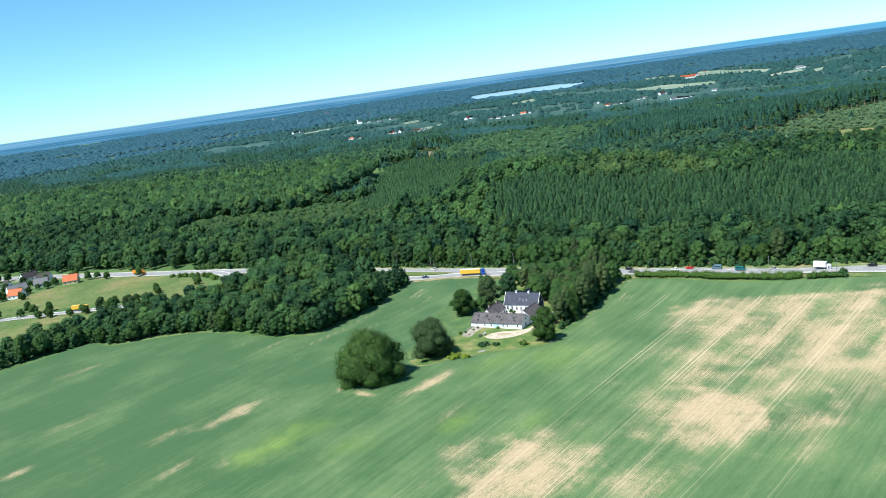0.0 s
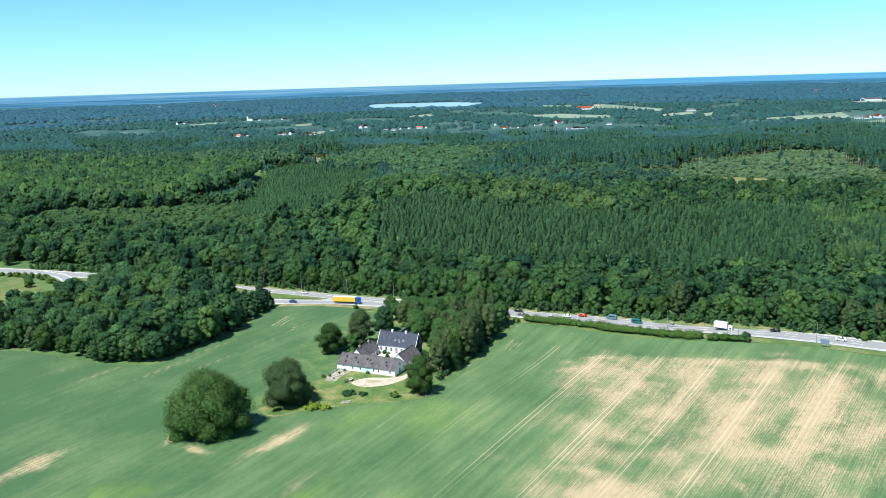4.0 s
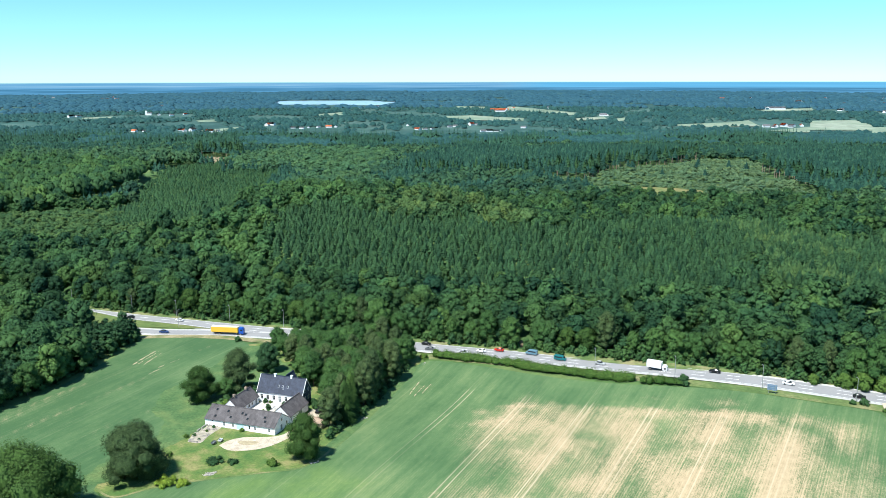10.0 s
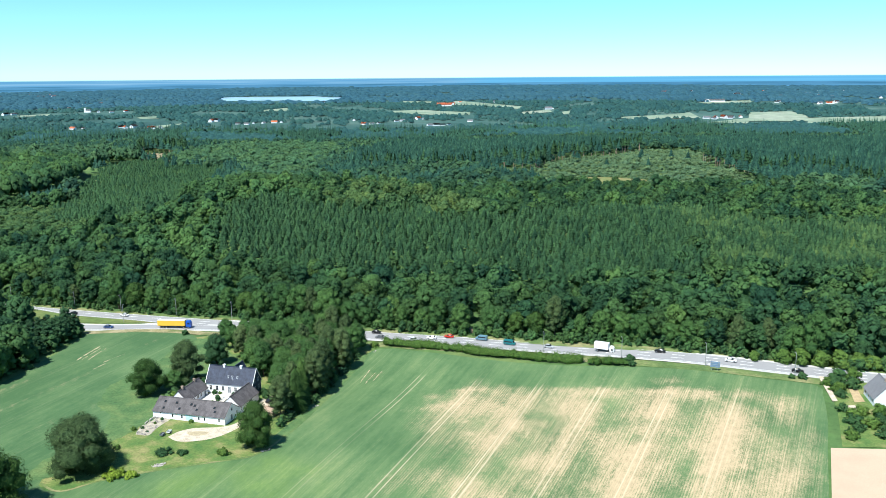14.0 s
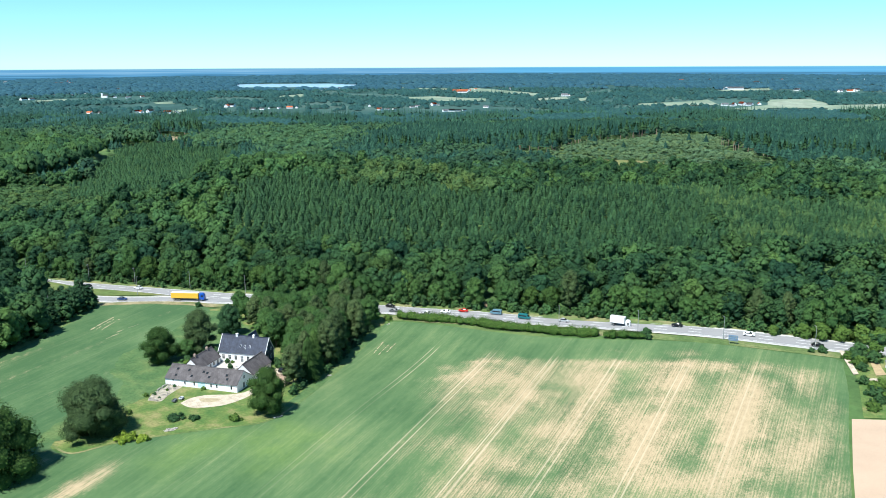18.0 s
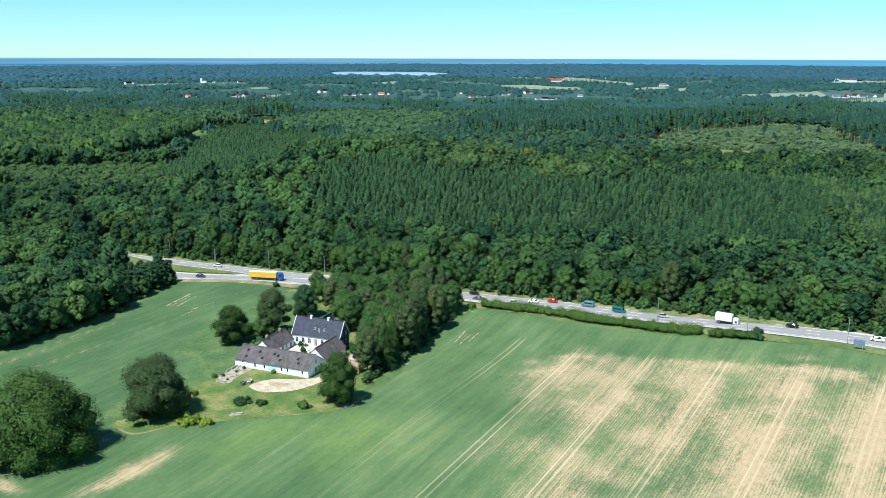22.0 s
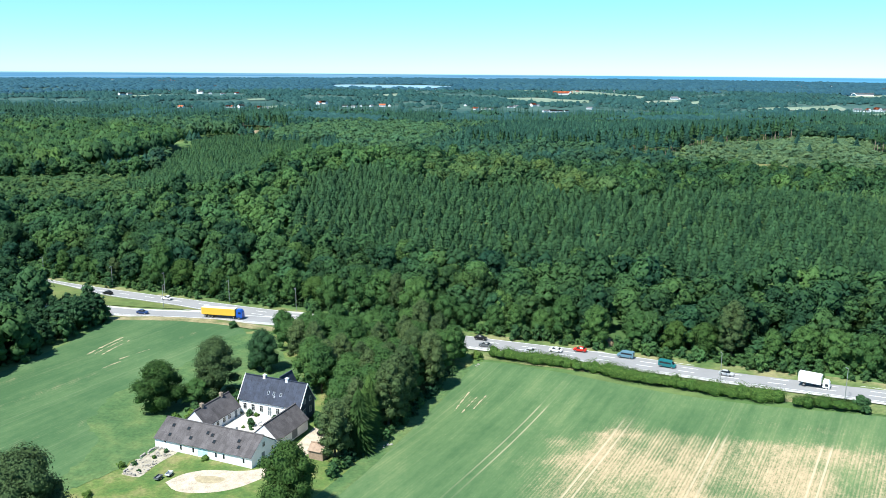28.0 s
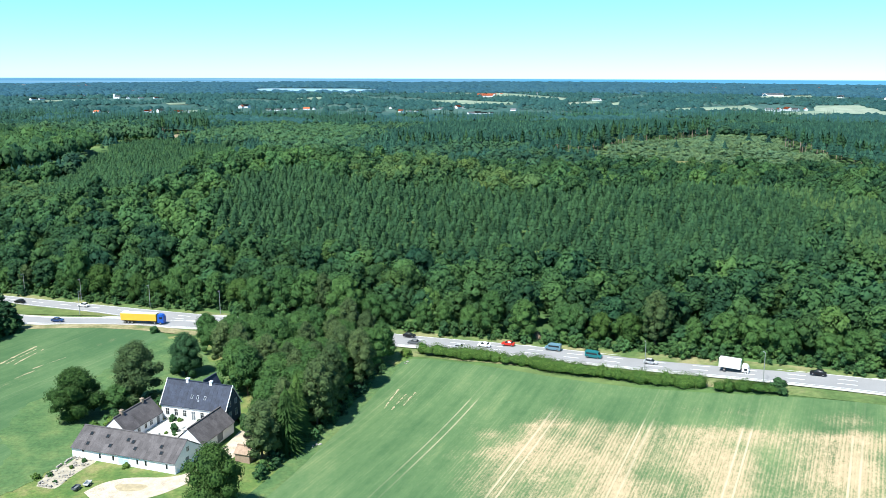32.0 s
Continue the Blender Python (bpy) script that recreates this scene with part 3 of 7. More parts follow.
parched = np.where(fv[:, 0] + fv[:, 1] < 115, np.maximum(parched, patch_sum([(46, 51, 4, 7, .3), (58, 62, 1.6, 6, .35)])), parched)
parched = np.maximum(parched, 0.7 * patch_sum([(156, 23, 7, 5, .6), (137, 31, 10, 3, .4), (170, 13, 6, 4, .5), (122, 37, 8, 2.5, .35)]))
attribute(field_mesh, "bare", parched)
attribute(field_mesh, "cross", CROSS)
attribute(field_mesh, "along", FV)
attribute(field_mesh, "dense", ramp_up(10, -110, fv[:, 0]))
attribute(field_mesh, "lush", patch_sum([(-68, -120, 7, 15, .9), (-5, -105, 5, 9, .6), (-40, -125, 6, 10, .4), (22, -40, 12, 14, .5), (23, -106, 4, 8, .4), (0, -40, 8, 14, .45)]))
attribute(field_mesh, "tracks", 0.12 + 0.88 * ramp_up(22, 46, fv[:, 0] - 0.4 * fv[:, 1]) * ramp_up(190, 160, fv[:, 0] - 0.5 * fv[:, 1]) * ramp_up(50, 44, fv[:, 1] + 0.40 * (fv[:, 0] - 70)) * (1 - 0.85 * ramp_up(22, -8, fv[:, 1]) * ramp_up(66, 54, fv[:, 0] - 0.4 * fv[:, 1])) * (0.4 + 0.6 * ramp_up(-120, -40, fv[:, 1])))
tagged(new("crop_field", field_mesh), "green young grain field with parched tan patches and wheel tracks", "field", kind="structure")
# thin strips where the drill missed
M_STRIP = plain("pale_bare_soil", (0.36, 0.31, 0.19), 0.95, scale=0.5, vary=0.35, bump=0.04)
for x0, y0, x1, y1, w in ((-78.2, 67.5, -75.6, 85.5, 0.8), (-76.2, 68.5, -73.8, 85, 0.5), (-73.6, 68, -71.8, 82.5, 0.7), (-66.0, 64.5, -61.0, 75, 0.45), (-67, 56, -64.5, 63, 0.35), (42.0, 44.5, 44.8, 58, 0.5), (44.1, 43.5, 47.2, 54.5, 0.45), (47.1, 46.5, 49.9, 56, 0.3)):
    q = smooth_line([(x0, y0), ((x0 + x1) / 2 - 0.15, (y0 + y1) / 2), (x1, y1)], 0.5)
    wob = np.array([noise.noise((a / 1.3, b / 1.3, 9)) for a, b in q])
    q = q + wob[:, None] * np.array([0.16, 0])
    half_w = np.array([[w * max(0.0, 0.34 + 0.75 * noise.noise((a / 1.7, b / 1.7, 41)) + 0.35 * noise.noise((a / 0.5, b / 0.5, 43)))] for a, b in q])
    strip = ribbon("bare_strip", q, half_w, -half_w, 0.195, M_STRIP, level=False)
    tagged(new("bare_strip", strip), "thin strip of bare tan soil in the grain", "soil", kind="structure")
dry = smooth_line([(-90, 105.2), (-79, 107.4), (-66, 108.2), (-52, 107.2), (-44, 105.6), (-34, 102.4), (-24, 100.5)], 2.5)
tagged(new("field_margin", ribbon("field_margin", dry, 2.6, -2.2 - 1.2 * np.array([[noise.noise((a / 3, b / 3, 4))] for a, b in dry]), 0.21, M_DRYVERGE, level=False)), "dry tan grass between the grain and the road", "grass", kind="structure")
YARD = [(19.5, -15), (14, -24), (3, -28), (-12, -33), (-27, -39.5), (-36, -46), (-44, -42), (-43, -27), (-34, -12), (-35, 8), (-41, 20), (-44, 36), (-41, 45), (-35, 62), (-33, 82), (-36, 96),
        (-20, 102), (0, 97), (25, 92), (44, 86), (43.5, 76.5), (38, 58), (32, 32), (26, 6), (21, -9)]
YARD = [(x + 5.0 * (x + 5) / math.hypot(x + 5, y - 25), y + (5.0 if y < 85 else 1.0) * (y - 25) / math.hypot(x + 5, y - 25)) for x, y in YARD]
tagged(new("farm_grass", sheet("farm_grass", YARD, 6.0, 0.14, M_YARDGRASS)), "rough sun-dried grass round the farm", "grass", kind="structure")
LUSH = [(-50, -40), (-42, -36), (-38, -20), (-31, -8), (-27, 2), (-23, 12), (-21, 22), (-18, 32), (-8, 40), (2, 44), (-4, 58), (-16, 76), (-24, 92), (-38, 94), (-42, 80), (-44, 62), (-50, 45), (-53, 36), (-50, 18), (-42, 8), (-41, -12), (-50, -27)]
LUSH = [(x + 1.8 * noise.noise((x / 2.5, y / 2.5, 7)), y + 1.8 * noise.noise((x / 2.5, y / 2.5, 9))) for x, y in smooth_line(LUSH + LUSH[:1], 1.2)[:-1]]
tagged(new("tall_grass", sheet("tall_grass", LUSH, 3.0, 0.20, M_TALLGRASS)), "lush green uncut grass beside the farm buildings", "grass", kind="structure")
part("verge", ribbon("verge", smooth_line([(-44, -41), (-36, -46), (-27, -40), (-12, -33.6), (3, -28.6), (14, -24.6), (19.6, -15.5), (21.5, -8)], 2.0), 0.45, -0.4, 0.215, M_VERGE, level=False), None,
     tagged(new("field_margin"), "dry pale grass strip between yard and grain", "grass", kind="structure"))
# the grass island between the two carriageways, out to where they meet
ISLE = [tuple(p) for p in smooth_line([(-160, 158), (-131.5, 146), (-109.6, 135.3), (-91.8, 130.0), (-74.9, 125.2), (-61.5, 120.4)], 3.0)] + [(-75, 120.9), (-87, 121.2), (-102.7, 122.3), (-117.8, 124), (-160, 132)]
tagged(new("grass_island", sheet("grass_island", ISLE, 6.0, 0.29, M_MEADOW)), "long dry grass island between two carriageways", "grass", kind="structure")
part("edge_line", ribbon("edge_line", np.array(ISLE[:-5]) + (0.2, 0.75), 0.14, -0.14, 0.30, M_LINE), None, tagged(new("road_marking"), "white edge line beside the grass island", "road marking", kind="structure"))
part("verge", ribbon("verge", smooth_line([(19.5, -12), (24, 4), (29.5, 28), (35.5, 52), (41.5, 76)], 2.0), 2.0, -2.2, 0.205, M_TALLGRASS, level=False), None, tagged(new("field_margin"), "green uncut grass between the farm trees and the grain", "grass", kind="structure"))
MEADOW = [(-425, 132), (-411, 172), (-380, 184), (-345, 183), (-300, 172), (-275, 160), (-255, 143), (-247, 125), (-262, 108), (-300, 104), (-345, 98), (-400, 84), (-440, 100)]
tagged(new("meadow", sheet("meadow", MEADOW, 10.0, 0.15, M_MEADOW)), "dry yellow-green meadow beside the ramp", "meadow", kind="structure")
MEADOW2 = [(-400, 60), (-342, 76), (-285, 84), (-262, 78), (-280, 50), (-292, 36), (-318, 12), (-350, -20), (-420, 10)]
tagged(new("meadow", sheet("meadow", MEADOW2, 10.0, 0.15, M_MEADOW)), "dry yellow-brown meadow below the lower road", "meadow", kind="structure")
SOIL = [(189.2, -36.6), (206, -38), (240, -44), (330, -60), (330, -200), (130, -200), (155.7, -112), (175.7, -66)]
tagged(new("bare_field", sheet("bare_field", SOIL, 10.0, 0.10, M_BARESOIL)), "bare pinkish ploughed field behind the grain", "field", kind="structure")
FORECOURT = [(-16.5, -9.6), (-14.4, -5.6), (-10.5, -2.9), (-5.5, -2.2), (-1.5, -1.8), (2.6, 0.8), (5.0, 7), (6.5, 16), (8.0, 26), (12, 29), (15.0, 25), (12.6, 16), (9.6, 8), (6.6, 1.6), (3.5, -5.0), (-1.0, -10.5), (-6.5, -13.0), (-12.5, -13.0)]
FORECOURT = [tuple(p) for p in smooth_line(FORECOURT + FORECOURT[:1], 1.5)[:-1]]
tagged(new("gravel_drive", sheet("gravel_drive", FORECOURT, 2.0, 0.165, M_GRAVEL)), "pale gravel turning circle and drive", "driveway", kind="structure")
ISLAND = [(-7.5 + 3.4 * math.cos(a) * (1 + 0.12 * math.sin(3 * a)), -7.0 + 1.9 * math.sin(a) * (1 + 0.1 * math.cos(2 * a))) for a in np.arange(24) * math.pi / 12]
tagged(new("grass_island", sheet("grass_island", ISLAND, 1.0, 0.19, plain("dry_trodden_grass", (0.36, 0.30, 0.19), 0.95, scale=1.2, vary=0.28, bump=0.05))), "dry grass oval in the gravel turning circle", "grass", kind="structure")


# ---------------------------------------------------------------- trees
def unit(v):
    return v / np.maximum(np.linalg.norm(v, axis=-1, keepdims=True), 1e-6)


def rounded(me, normals):
    """Shades a crown as one soft mass: the normals lean away from its heart."""
    a = me.attributes.new("custom_normal", "FLOAT_VECTOR", "POINT")
    a.data.foreach_set("vector", np.ascontiguousarray(unit(normals), np.float32).ravel())
    me.update()


def leaf_cards(rng, centres, radii, n, size, up=0.25, bottom=-0.55, jitter=0.15):
    """Small folded leaf clumps over the surfaces of some lobes. Returns verts and quads."""
    w = radii.prod(1) ** (2 / 3)
    lobe = rng.choice(len(centres), n, p=w / w.sum())
    d = rng.normal(size=(n, 3))
    d /= np.linalg.norm(d, axis=1, keepdims=True)
    d[:, 2] = np.where(d[:, 2] < bottom, -d[:, 2], d[:, 2])
    p = centres[lobe] + d * radii[lobe] * rng.uniform(0.78, 1.16, (n, 1))
    nn = d + rng.normal(size=(n, 3)) * jitter + (0, 0, up)
    nn /= np.linalg.norm(nn, axis=1, keepdims=True)
    a = np.cross(nn, rng.normal(size=(n, 3)))
    a /= np.linalg.norm(a, axis=1, keepdims=True)
    b = np.cross(nn, a)
    s = (size * rng.uniform(0.6, 1.35, n))[:, None]
    fold = nn * s * 0.22
    v = np.stack([p - a * s * 0.5, p - b * s * 0.42 - fold, p + a * s * 0.5, p + b * s * 0.42 - fold], 1).reshape(-1, 3)
    return v, np.arange(n * 4).reshape(-1, 4)


ICO_V = np.array([(0, 0, -1), (.7236, -.5257, -.4472), (-.2764, -.8506, -.4472), (-.8944, 0, -.4472), (-.2764, .8506, -.4472), (.7236, .5257, -.4472),
                  (.2764, -.8506, .4472), (-.7236, -.5257, .4472), (-.7236, .5257, .4472), (.2764, .8506, .4472), (.8944, 0, .4472), (0, 0, 1)])
ICO_F = np.array([(0, 1, 2), (1, 0, 5), (0, 2, 3), (0, 3, 4), (0, 4, 5), (1, 5, 10), (2, 1, 6), (3, 2, 7), (4, 3, 8), (5, 4, 9), (1, 10, 6), (2, 6, 7), (3, 7, 8),
                  (4, 8, 9), (5, 9, 10), (6, 10, 11), (7, 6, 11), (8, 7, 11), (9, 8, 11), (10, 9, 11)])


def lobes_for(rng, h, r, base, k, top=0.9):
    """A crown as lobes: one heart and k round it, uneven in size."""
    c, s = [(0, 0, base + (h - base) * 0.50)], [(r * 0.62, r * 0.62, (h - base) * 0.44)]
    for i in range(k):
        t = (i + 0.5) / k
        z = base + (h - base) * (0.16 + 0.72 * t ** 0.8)
        q = (z - base) / (h - base)
        wide = math.sqrt(max(0.05, 1 - (2 * q - 0.72) ** 2 / 1.75))
        a = i * 2.4 + rng.uniform(-.5, .5)
        rr = r * rng.uniform(0.22, 0.48)
        d = max(0, r * wide * rng.uniform(0.80, 1.24) - rr)
        c.append((math.cos(a) * d, math.sin(a) * d, z))
        s.append((rr, rr, rr * rng.uniform(0.75, 1.0)))
    c.append((rng.uniform(-.1, .1) * r, rng.uniform(-.1, .1) * r, h - r * 0.36))
    s.append((r * 0.42, r * 0.42, r * 0.36))
    return np.array(c), np.array(s)


def crown_mesh(name, seed, h, r, base, k, n, size, mat, up=0.42):
    rng = np.random.default_rng(seed)
    c, s = lobes_for(rng, h, r, base, k)
    v, f = leaf_cards(rng, c, s, n, size, up)
    # hearts of the lobes close the crown; a darker tone paints in their shade
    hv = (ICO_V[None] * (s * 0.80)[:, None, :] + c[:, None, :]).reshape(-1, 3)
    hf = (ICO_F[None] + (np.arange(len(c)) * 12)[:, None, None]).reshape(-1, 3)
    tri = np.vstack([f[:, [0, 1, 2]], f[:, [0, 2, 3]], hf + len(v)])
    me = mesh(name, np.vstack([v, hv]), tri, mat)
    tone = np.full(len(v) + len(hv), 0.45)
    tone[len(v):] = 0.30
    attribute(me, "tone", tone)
    allv = np.vstack([v, hv])
    near = np.argmin((((allv[:, None, :] - c[None]) / s[None]) ** 2).sum(-1), 1)
    lobe = unit((allv - c[near]) / s[near])
    whole = unit(allv - np.array((0, 0, base + (h - base) * 0.35)))
    slack = np.vstack([np.repeat(rng.normal(0, 0.30, (n, 3)), 4, 0), np.zeros((len(hv), 3))])
    rounded(me, 0.62 * lobe + 0.30 * whole + slack + (0, 0, 0.08))
    return me


def trunk_mesh(name, h, r, limbs, seed):
    rng = np.random.default_rng(seed)
    bm = bmesh.new()

    def limb(p0, p1, r0, r1, k=7):
        p0, p1 = Vector(p0), Vector(p1)
        q = (p1 - p0).to_track_quat("Z", "Y")
        rings = []
        for p, rad in ((p0, r0), ((p0 + p1) / 2 + Vector(rng.normal(size=3) * r0 * 0.4), (r0 + r1) / 2), (p1, r1)):
            rings.append([bm.verts.new(p + q @ Vector((math.cos(a) * rad, math.sin(a) * rad, 0))) for a in np.arange(k) * 2 * math.pi / k])
        for u, w in zip(rings, rings[1:]):
            for i in range(k):
                bm.faces.new((u[i], u[(i + 1) % k], w[(i + 1) % k], w[i]))

    limb((0, 0, -0.4), (0, 0, h * 0.72), r, r * 0.35)
    for i in range(limbs):
        a, z = i * 2.3 + rng.uniform(-.3, .3), h * rng.uniform(0.25, 0.5)
        d = h * rng.uniform(0.18, 0.28)
        limb((0, 0, z), (math.cos(a) * d, math.sin(a) * d, z + h * rng.uniform(0.12, 0.25)), r * 0.45, r * 0.14, 5)
    me = bpy.data.meshes.new(name)
    bm.to_mesh(me)
    bm.free()
    me.materials.append(M_BARK)
    return me


def leaf_tris(rng, centres, radii, n, size, bottom=-0.3, jitter=0.24, up=0.25):
    """Three-cornered leaf clumps over the surfaces of some lobes. Returns verts and triangles."""
    w = radii.prod(1) ** (2 / 3)
    lobe = rng.choice(len(centres), n, p=w / w.sum())
    d = rng.normal(size=(n, 3))
    d /= np.linalg.norm(d, axis=1, keepdims=True)
    d[:, 2] = np.where(d[:, 2] < bottom, -d[:, 2], d[:, 2])
    p = centres[lobe] + d * radii[lobe] * rng.uniform(0.80, 1.12, (n, 1))
    nn = d + rng.normal(size=(n, 3)) * jitter + (0, 0, up)
    nn /= np.linalg.norm(nn, axis=1, keepdims=True)
    a = np.cross(nn, rng.normal(size=(n, 3)))
    a /= np.linalg.norm(a, axis=1, keepdims=True)
    c = np.cross(nn, a)
    s = (size * rng.uniform(0.6, 1.4, n))[:, None]
    v = np.stack([p - a * s * 0.55 - c * s * 0.3, p + a * s * 0.55 - c * s * 0.3, p + c * s * 0.75 - nn * s * 0.1], 1).reshape(-1, 3)
    return v, np.arange(n * 3).reshape(-1, 3)


def spruce_geometry(rng, h, r, tiers, spikes, base):
    """Drooping star-shaped skirts of branches, one above the other."""
    vs, fs, k = [], [], 0
    for i in range(tiers):
        t = i / (tiers - 1)
        z = base + (h - base) * (0.06 + 0.84 * t)
        rad = r * (1 - t) ** 0.68 + 0.08 * r
        rise = (h - base) / tiers * 1.5
        a = (np.arange(spikes * 2) + rng.uniform(0, 1)) * math.pi / spikes
        q = rad * np.where(np.arange(spikes * 2) % 2, 0.52, 1.0) * rng.uniform(0.66, 1.2, spikes * 2)
        zz = z - 0.25 * rad * (q / rad) + rng.uniform(-.15, .15, spikes * 2) * rise * 0.4
        ring = np.column_stack([np.cos(a) * q, np.sin(a) * q, zz])
        vs.append(np.vstack([ring, [(0, 0, z + rise)]]))
        m = spikes * 2
        fs.append(np.column_stack([np.arange(m), (np.arange(m) + 1) % m, np.full(m, m)]) + k)
        k += m + 1
    return np.vstack(vs), np.vstack(fs)


def spruce_mesh(name, seed, h, r, tiers, spikes, base, mat):
    v, f = spruce_geometry(np.random.default_rng(seed), h, r, tiers, spikes, base)
    me = mesh(name, v, f, mat)
    attribute(me, "tone", np.full(len(v), 0.4))
    return me


def tree_kind(name, label, crown, trunk):
    root = thing(name, label, "tree", "trees")
    part("trunk", trunk, None, root)
    part("crown", crown, None, root)
    return root


KINDS = {}


def plant(kind, x, y, scale, turn=0.0, high=1.0, label="", group=""):
    """Sets a tree; the first of its kind is the pattern for the others."""
    m = Matrix.Translation((x, y, float(land(x, y)))) @ Matrix.Rotation(turn, 4, "Z") @ Matrix.Diagonal((scale, scale, scale * high, 1))
    maker, used = KINDS[kind]
    if not used:
        ob = maker()
        ob.matrix_world = m
        KINDS[kind] = (maker, [ob])
    else:
        ob = copy_thing(used[0], m @ Matrix.Diagonal((1 / used[0].scale.x, 1 / used[0].scale.y, 1 / used[0].scale.z, 1)))
    KINDS[kind][1].append(ob)
    tagged(ob, label, "", group)
    return ob


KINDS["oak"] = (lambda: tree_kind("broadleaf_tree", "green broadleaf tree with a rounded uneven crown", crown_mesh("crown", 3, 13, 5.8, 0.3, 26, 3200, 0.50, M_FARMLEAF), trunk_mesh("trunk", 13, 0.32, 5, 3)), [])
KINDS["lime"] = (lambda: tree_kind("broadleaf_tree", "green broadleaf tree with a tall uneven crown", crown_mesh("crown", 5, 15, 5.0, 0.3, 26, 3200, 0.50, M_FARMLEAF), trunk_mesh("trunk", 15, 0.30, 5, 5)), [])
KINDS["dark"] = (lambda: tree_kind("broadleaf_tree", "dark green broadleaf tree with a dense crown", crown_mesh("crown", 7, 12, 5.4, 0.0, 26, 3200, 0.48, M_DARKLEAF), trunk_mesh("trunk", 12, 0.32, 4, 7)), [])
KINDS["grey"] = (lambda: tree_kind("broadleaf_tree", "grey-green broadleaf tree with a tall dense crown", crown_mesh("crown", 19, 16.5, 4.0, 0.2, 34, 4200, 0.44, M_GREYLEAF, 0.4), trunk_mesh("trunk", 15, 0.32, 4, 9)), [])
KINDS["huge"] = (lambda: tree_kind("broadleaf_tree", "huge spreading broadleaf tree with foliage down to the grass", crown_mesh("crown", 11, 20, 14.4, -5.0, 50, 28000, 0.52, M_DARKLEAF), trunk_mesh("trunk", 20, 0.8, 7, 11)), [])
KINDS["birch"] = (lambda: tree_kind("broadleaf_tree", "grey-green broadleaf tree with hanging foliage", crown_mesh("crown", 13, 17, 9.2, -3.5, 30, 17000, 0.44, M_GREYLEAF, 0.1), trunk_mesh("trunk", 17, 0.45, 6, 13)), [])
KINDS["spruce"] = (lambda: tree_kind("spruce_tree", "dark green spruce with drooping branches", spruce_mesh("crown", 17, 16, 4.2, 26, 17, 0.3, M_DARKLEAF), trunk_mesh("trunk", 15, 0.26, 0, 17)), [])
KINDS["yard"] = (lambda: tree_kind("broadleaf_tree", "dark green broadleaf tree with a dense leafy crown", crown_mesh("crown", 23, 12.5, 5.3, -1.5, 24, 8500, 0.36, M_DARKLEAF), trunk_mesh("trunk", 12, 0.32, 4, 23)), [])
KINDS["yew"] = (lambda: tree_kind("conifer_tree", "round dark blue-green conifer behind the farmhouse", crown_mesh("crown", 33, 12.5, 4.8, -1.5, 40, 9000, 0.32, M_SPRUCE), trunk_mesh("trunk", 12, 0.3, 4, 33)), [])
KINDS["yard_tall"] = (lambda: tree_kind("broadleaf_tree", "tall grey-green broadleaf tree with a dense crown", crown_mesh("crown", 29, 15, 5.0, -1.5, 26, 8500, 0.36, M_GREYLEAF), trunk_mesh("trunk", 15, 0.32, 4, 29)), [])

plant("huge", -54, -60, 1.0, 0.4)
plant("birch", -35.5, -33, 1.02, 1.1, label="round grey-green tree at the corner of the farm grass")
plant("yard", 14, -17.5, 1.12, 0.2, 1.12, label="dark green tree beside the gravel turning circle")
plant("yard", -36, 29, 1.25, 2.0, 0.88)
plant("oak", -27, 33, 0.75, 1.0, 0.8)
plant("yard_tall", -24, 39, 1.35, 0.6, 0.88, label="tall grey-green tree behind the farm wing")
plant("yew", -18.5, 62, 1.0, 3.0, 1.05)
FARM_WOOD = [(15, 4), (18.0, 3), (21.5, 12), (26.5, 30), (32.5, 52), (37.5, 74), (38, 82), (28, 88), (8, 92), (-14, 97), (-30, 98), (-24, 90), (-16, 78), (-10, 66), (-4, 56), (3, 48), (10, 41), (13.5, 32), (16, 22), (15.5, 12)]
rng_wood = random.Random(31)
gy = 3.0
while gy < 98:
    gx = -32.0 + rng_wood.uniform(0, 3)
    while gx < 46:
        px, py = gx + rng_wood.uniform(-1.5, 1.5), gy + rng_wood.uniform(-1.5, 1.5)
        gx += 5.4 if gx > 10 else 7.0
        if not inside(np.array([px]), np.array([py]), FARM_WOOD)[0]:
            continue
        rim = px > 13 + 0.32 * py                      # the tall eastern belt
        k = rng_wood.choices(("grey", "dark", "spruce", "oak"), (6, 1.5, 0 if py > 26 else 4, 1.0))[0] if rim else rng_wood.choices(("oak", "lime", "dark", "grey"), (4, 2, 1, 2))[0]
        low = 1.0 if rim else (0.9 if py < 80 or px > -8 else 0.7)
        plant(k, px, py, low * rng_wood.uniform(0.9, 1.15) * (1.02 if k == "spruce" else 1.0), rng_wood.uniform(0, 6.28), rng_wood.uniform(0.85, 1.12), group="trees of the farm")
    gy += 5.6

# ---------------------------------------------------------------- woods
WEST = [(-91, 106), (-91.5, 88), (-97, 51), (-104, 27), (-112, 11), (-137, 10), (-162, 19), (-190, 25), (-214, 20), (-236, 9), (-256, 14), (-269, -3), (-285, -30), (-330, -72),
        (-345, -50), (-312, -12), (-293, 22), (-283, 44), (-262, 72), (-246, 84), (-220, 98), (-216, 120), (-213, 146), (-198, 147), (-170, 130), (-128, 113), (-108, 108)]


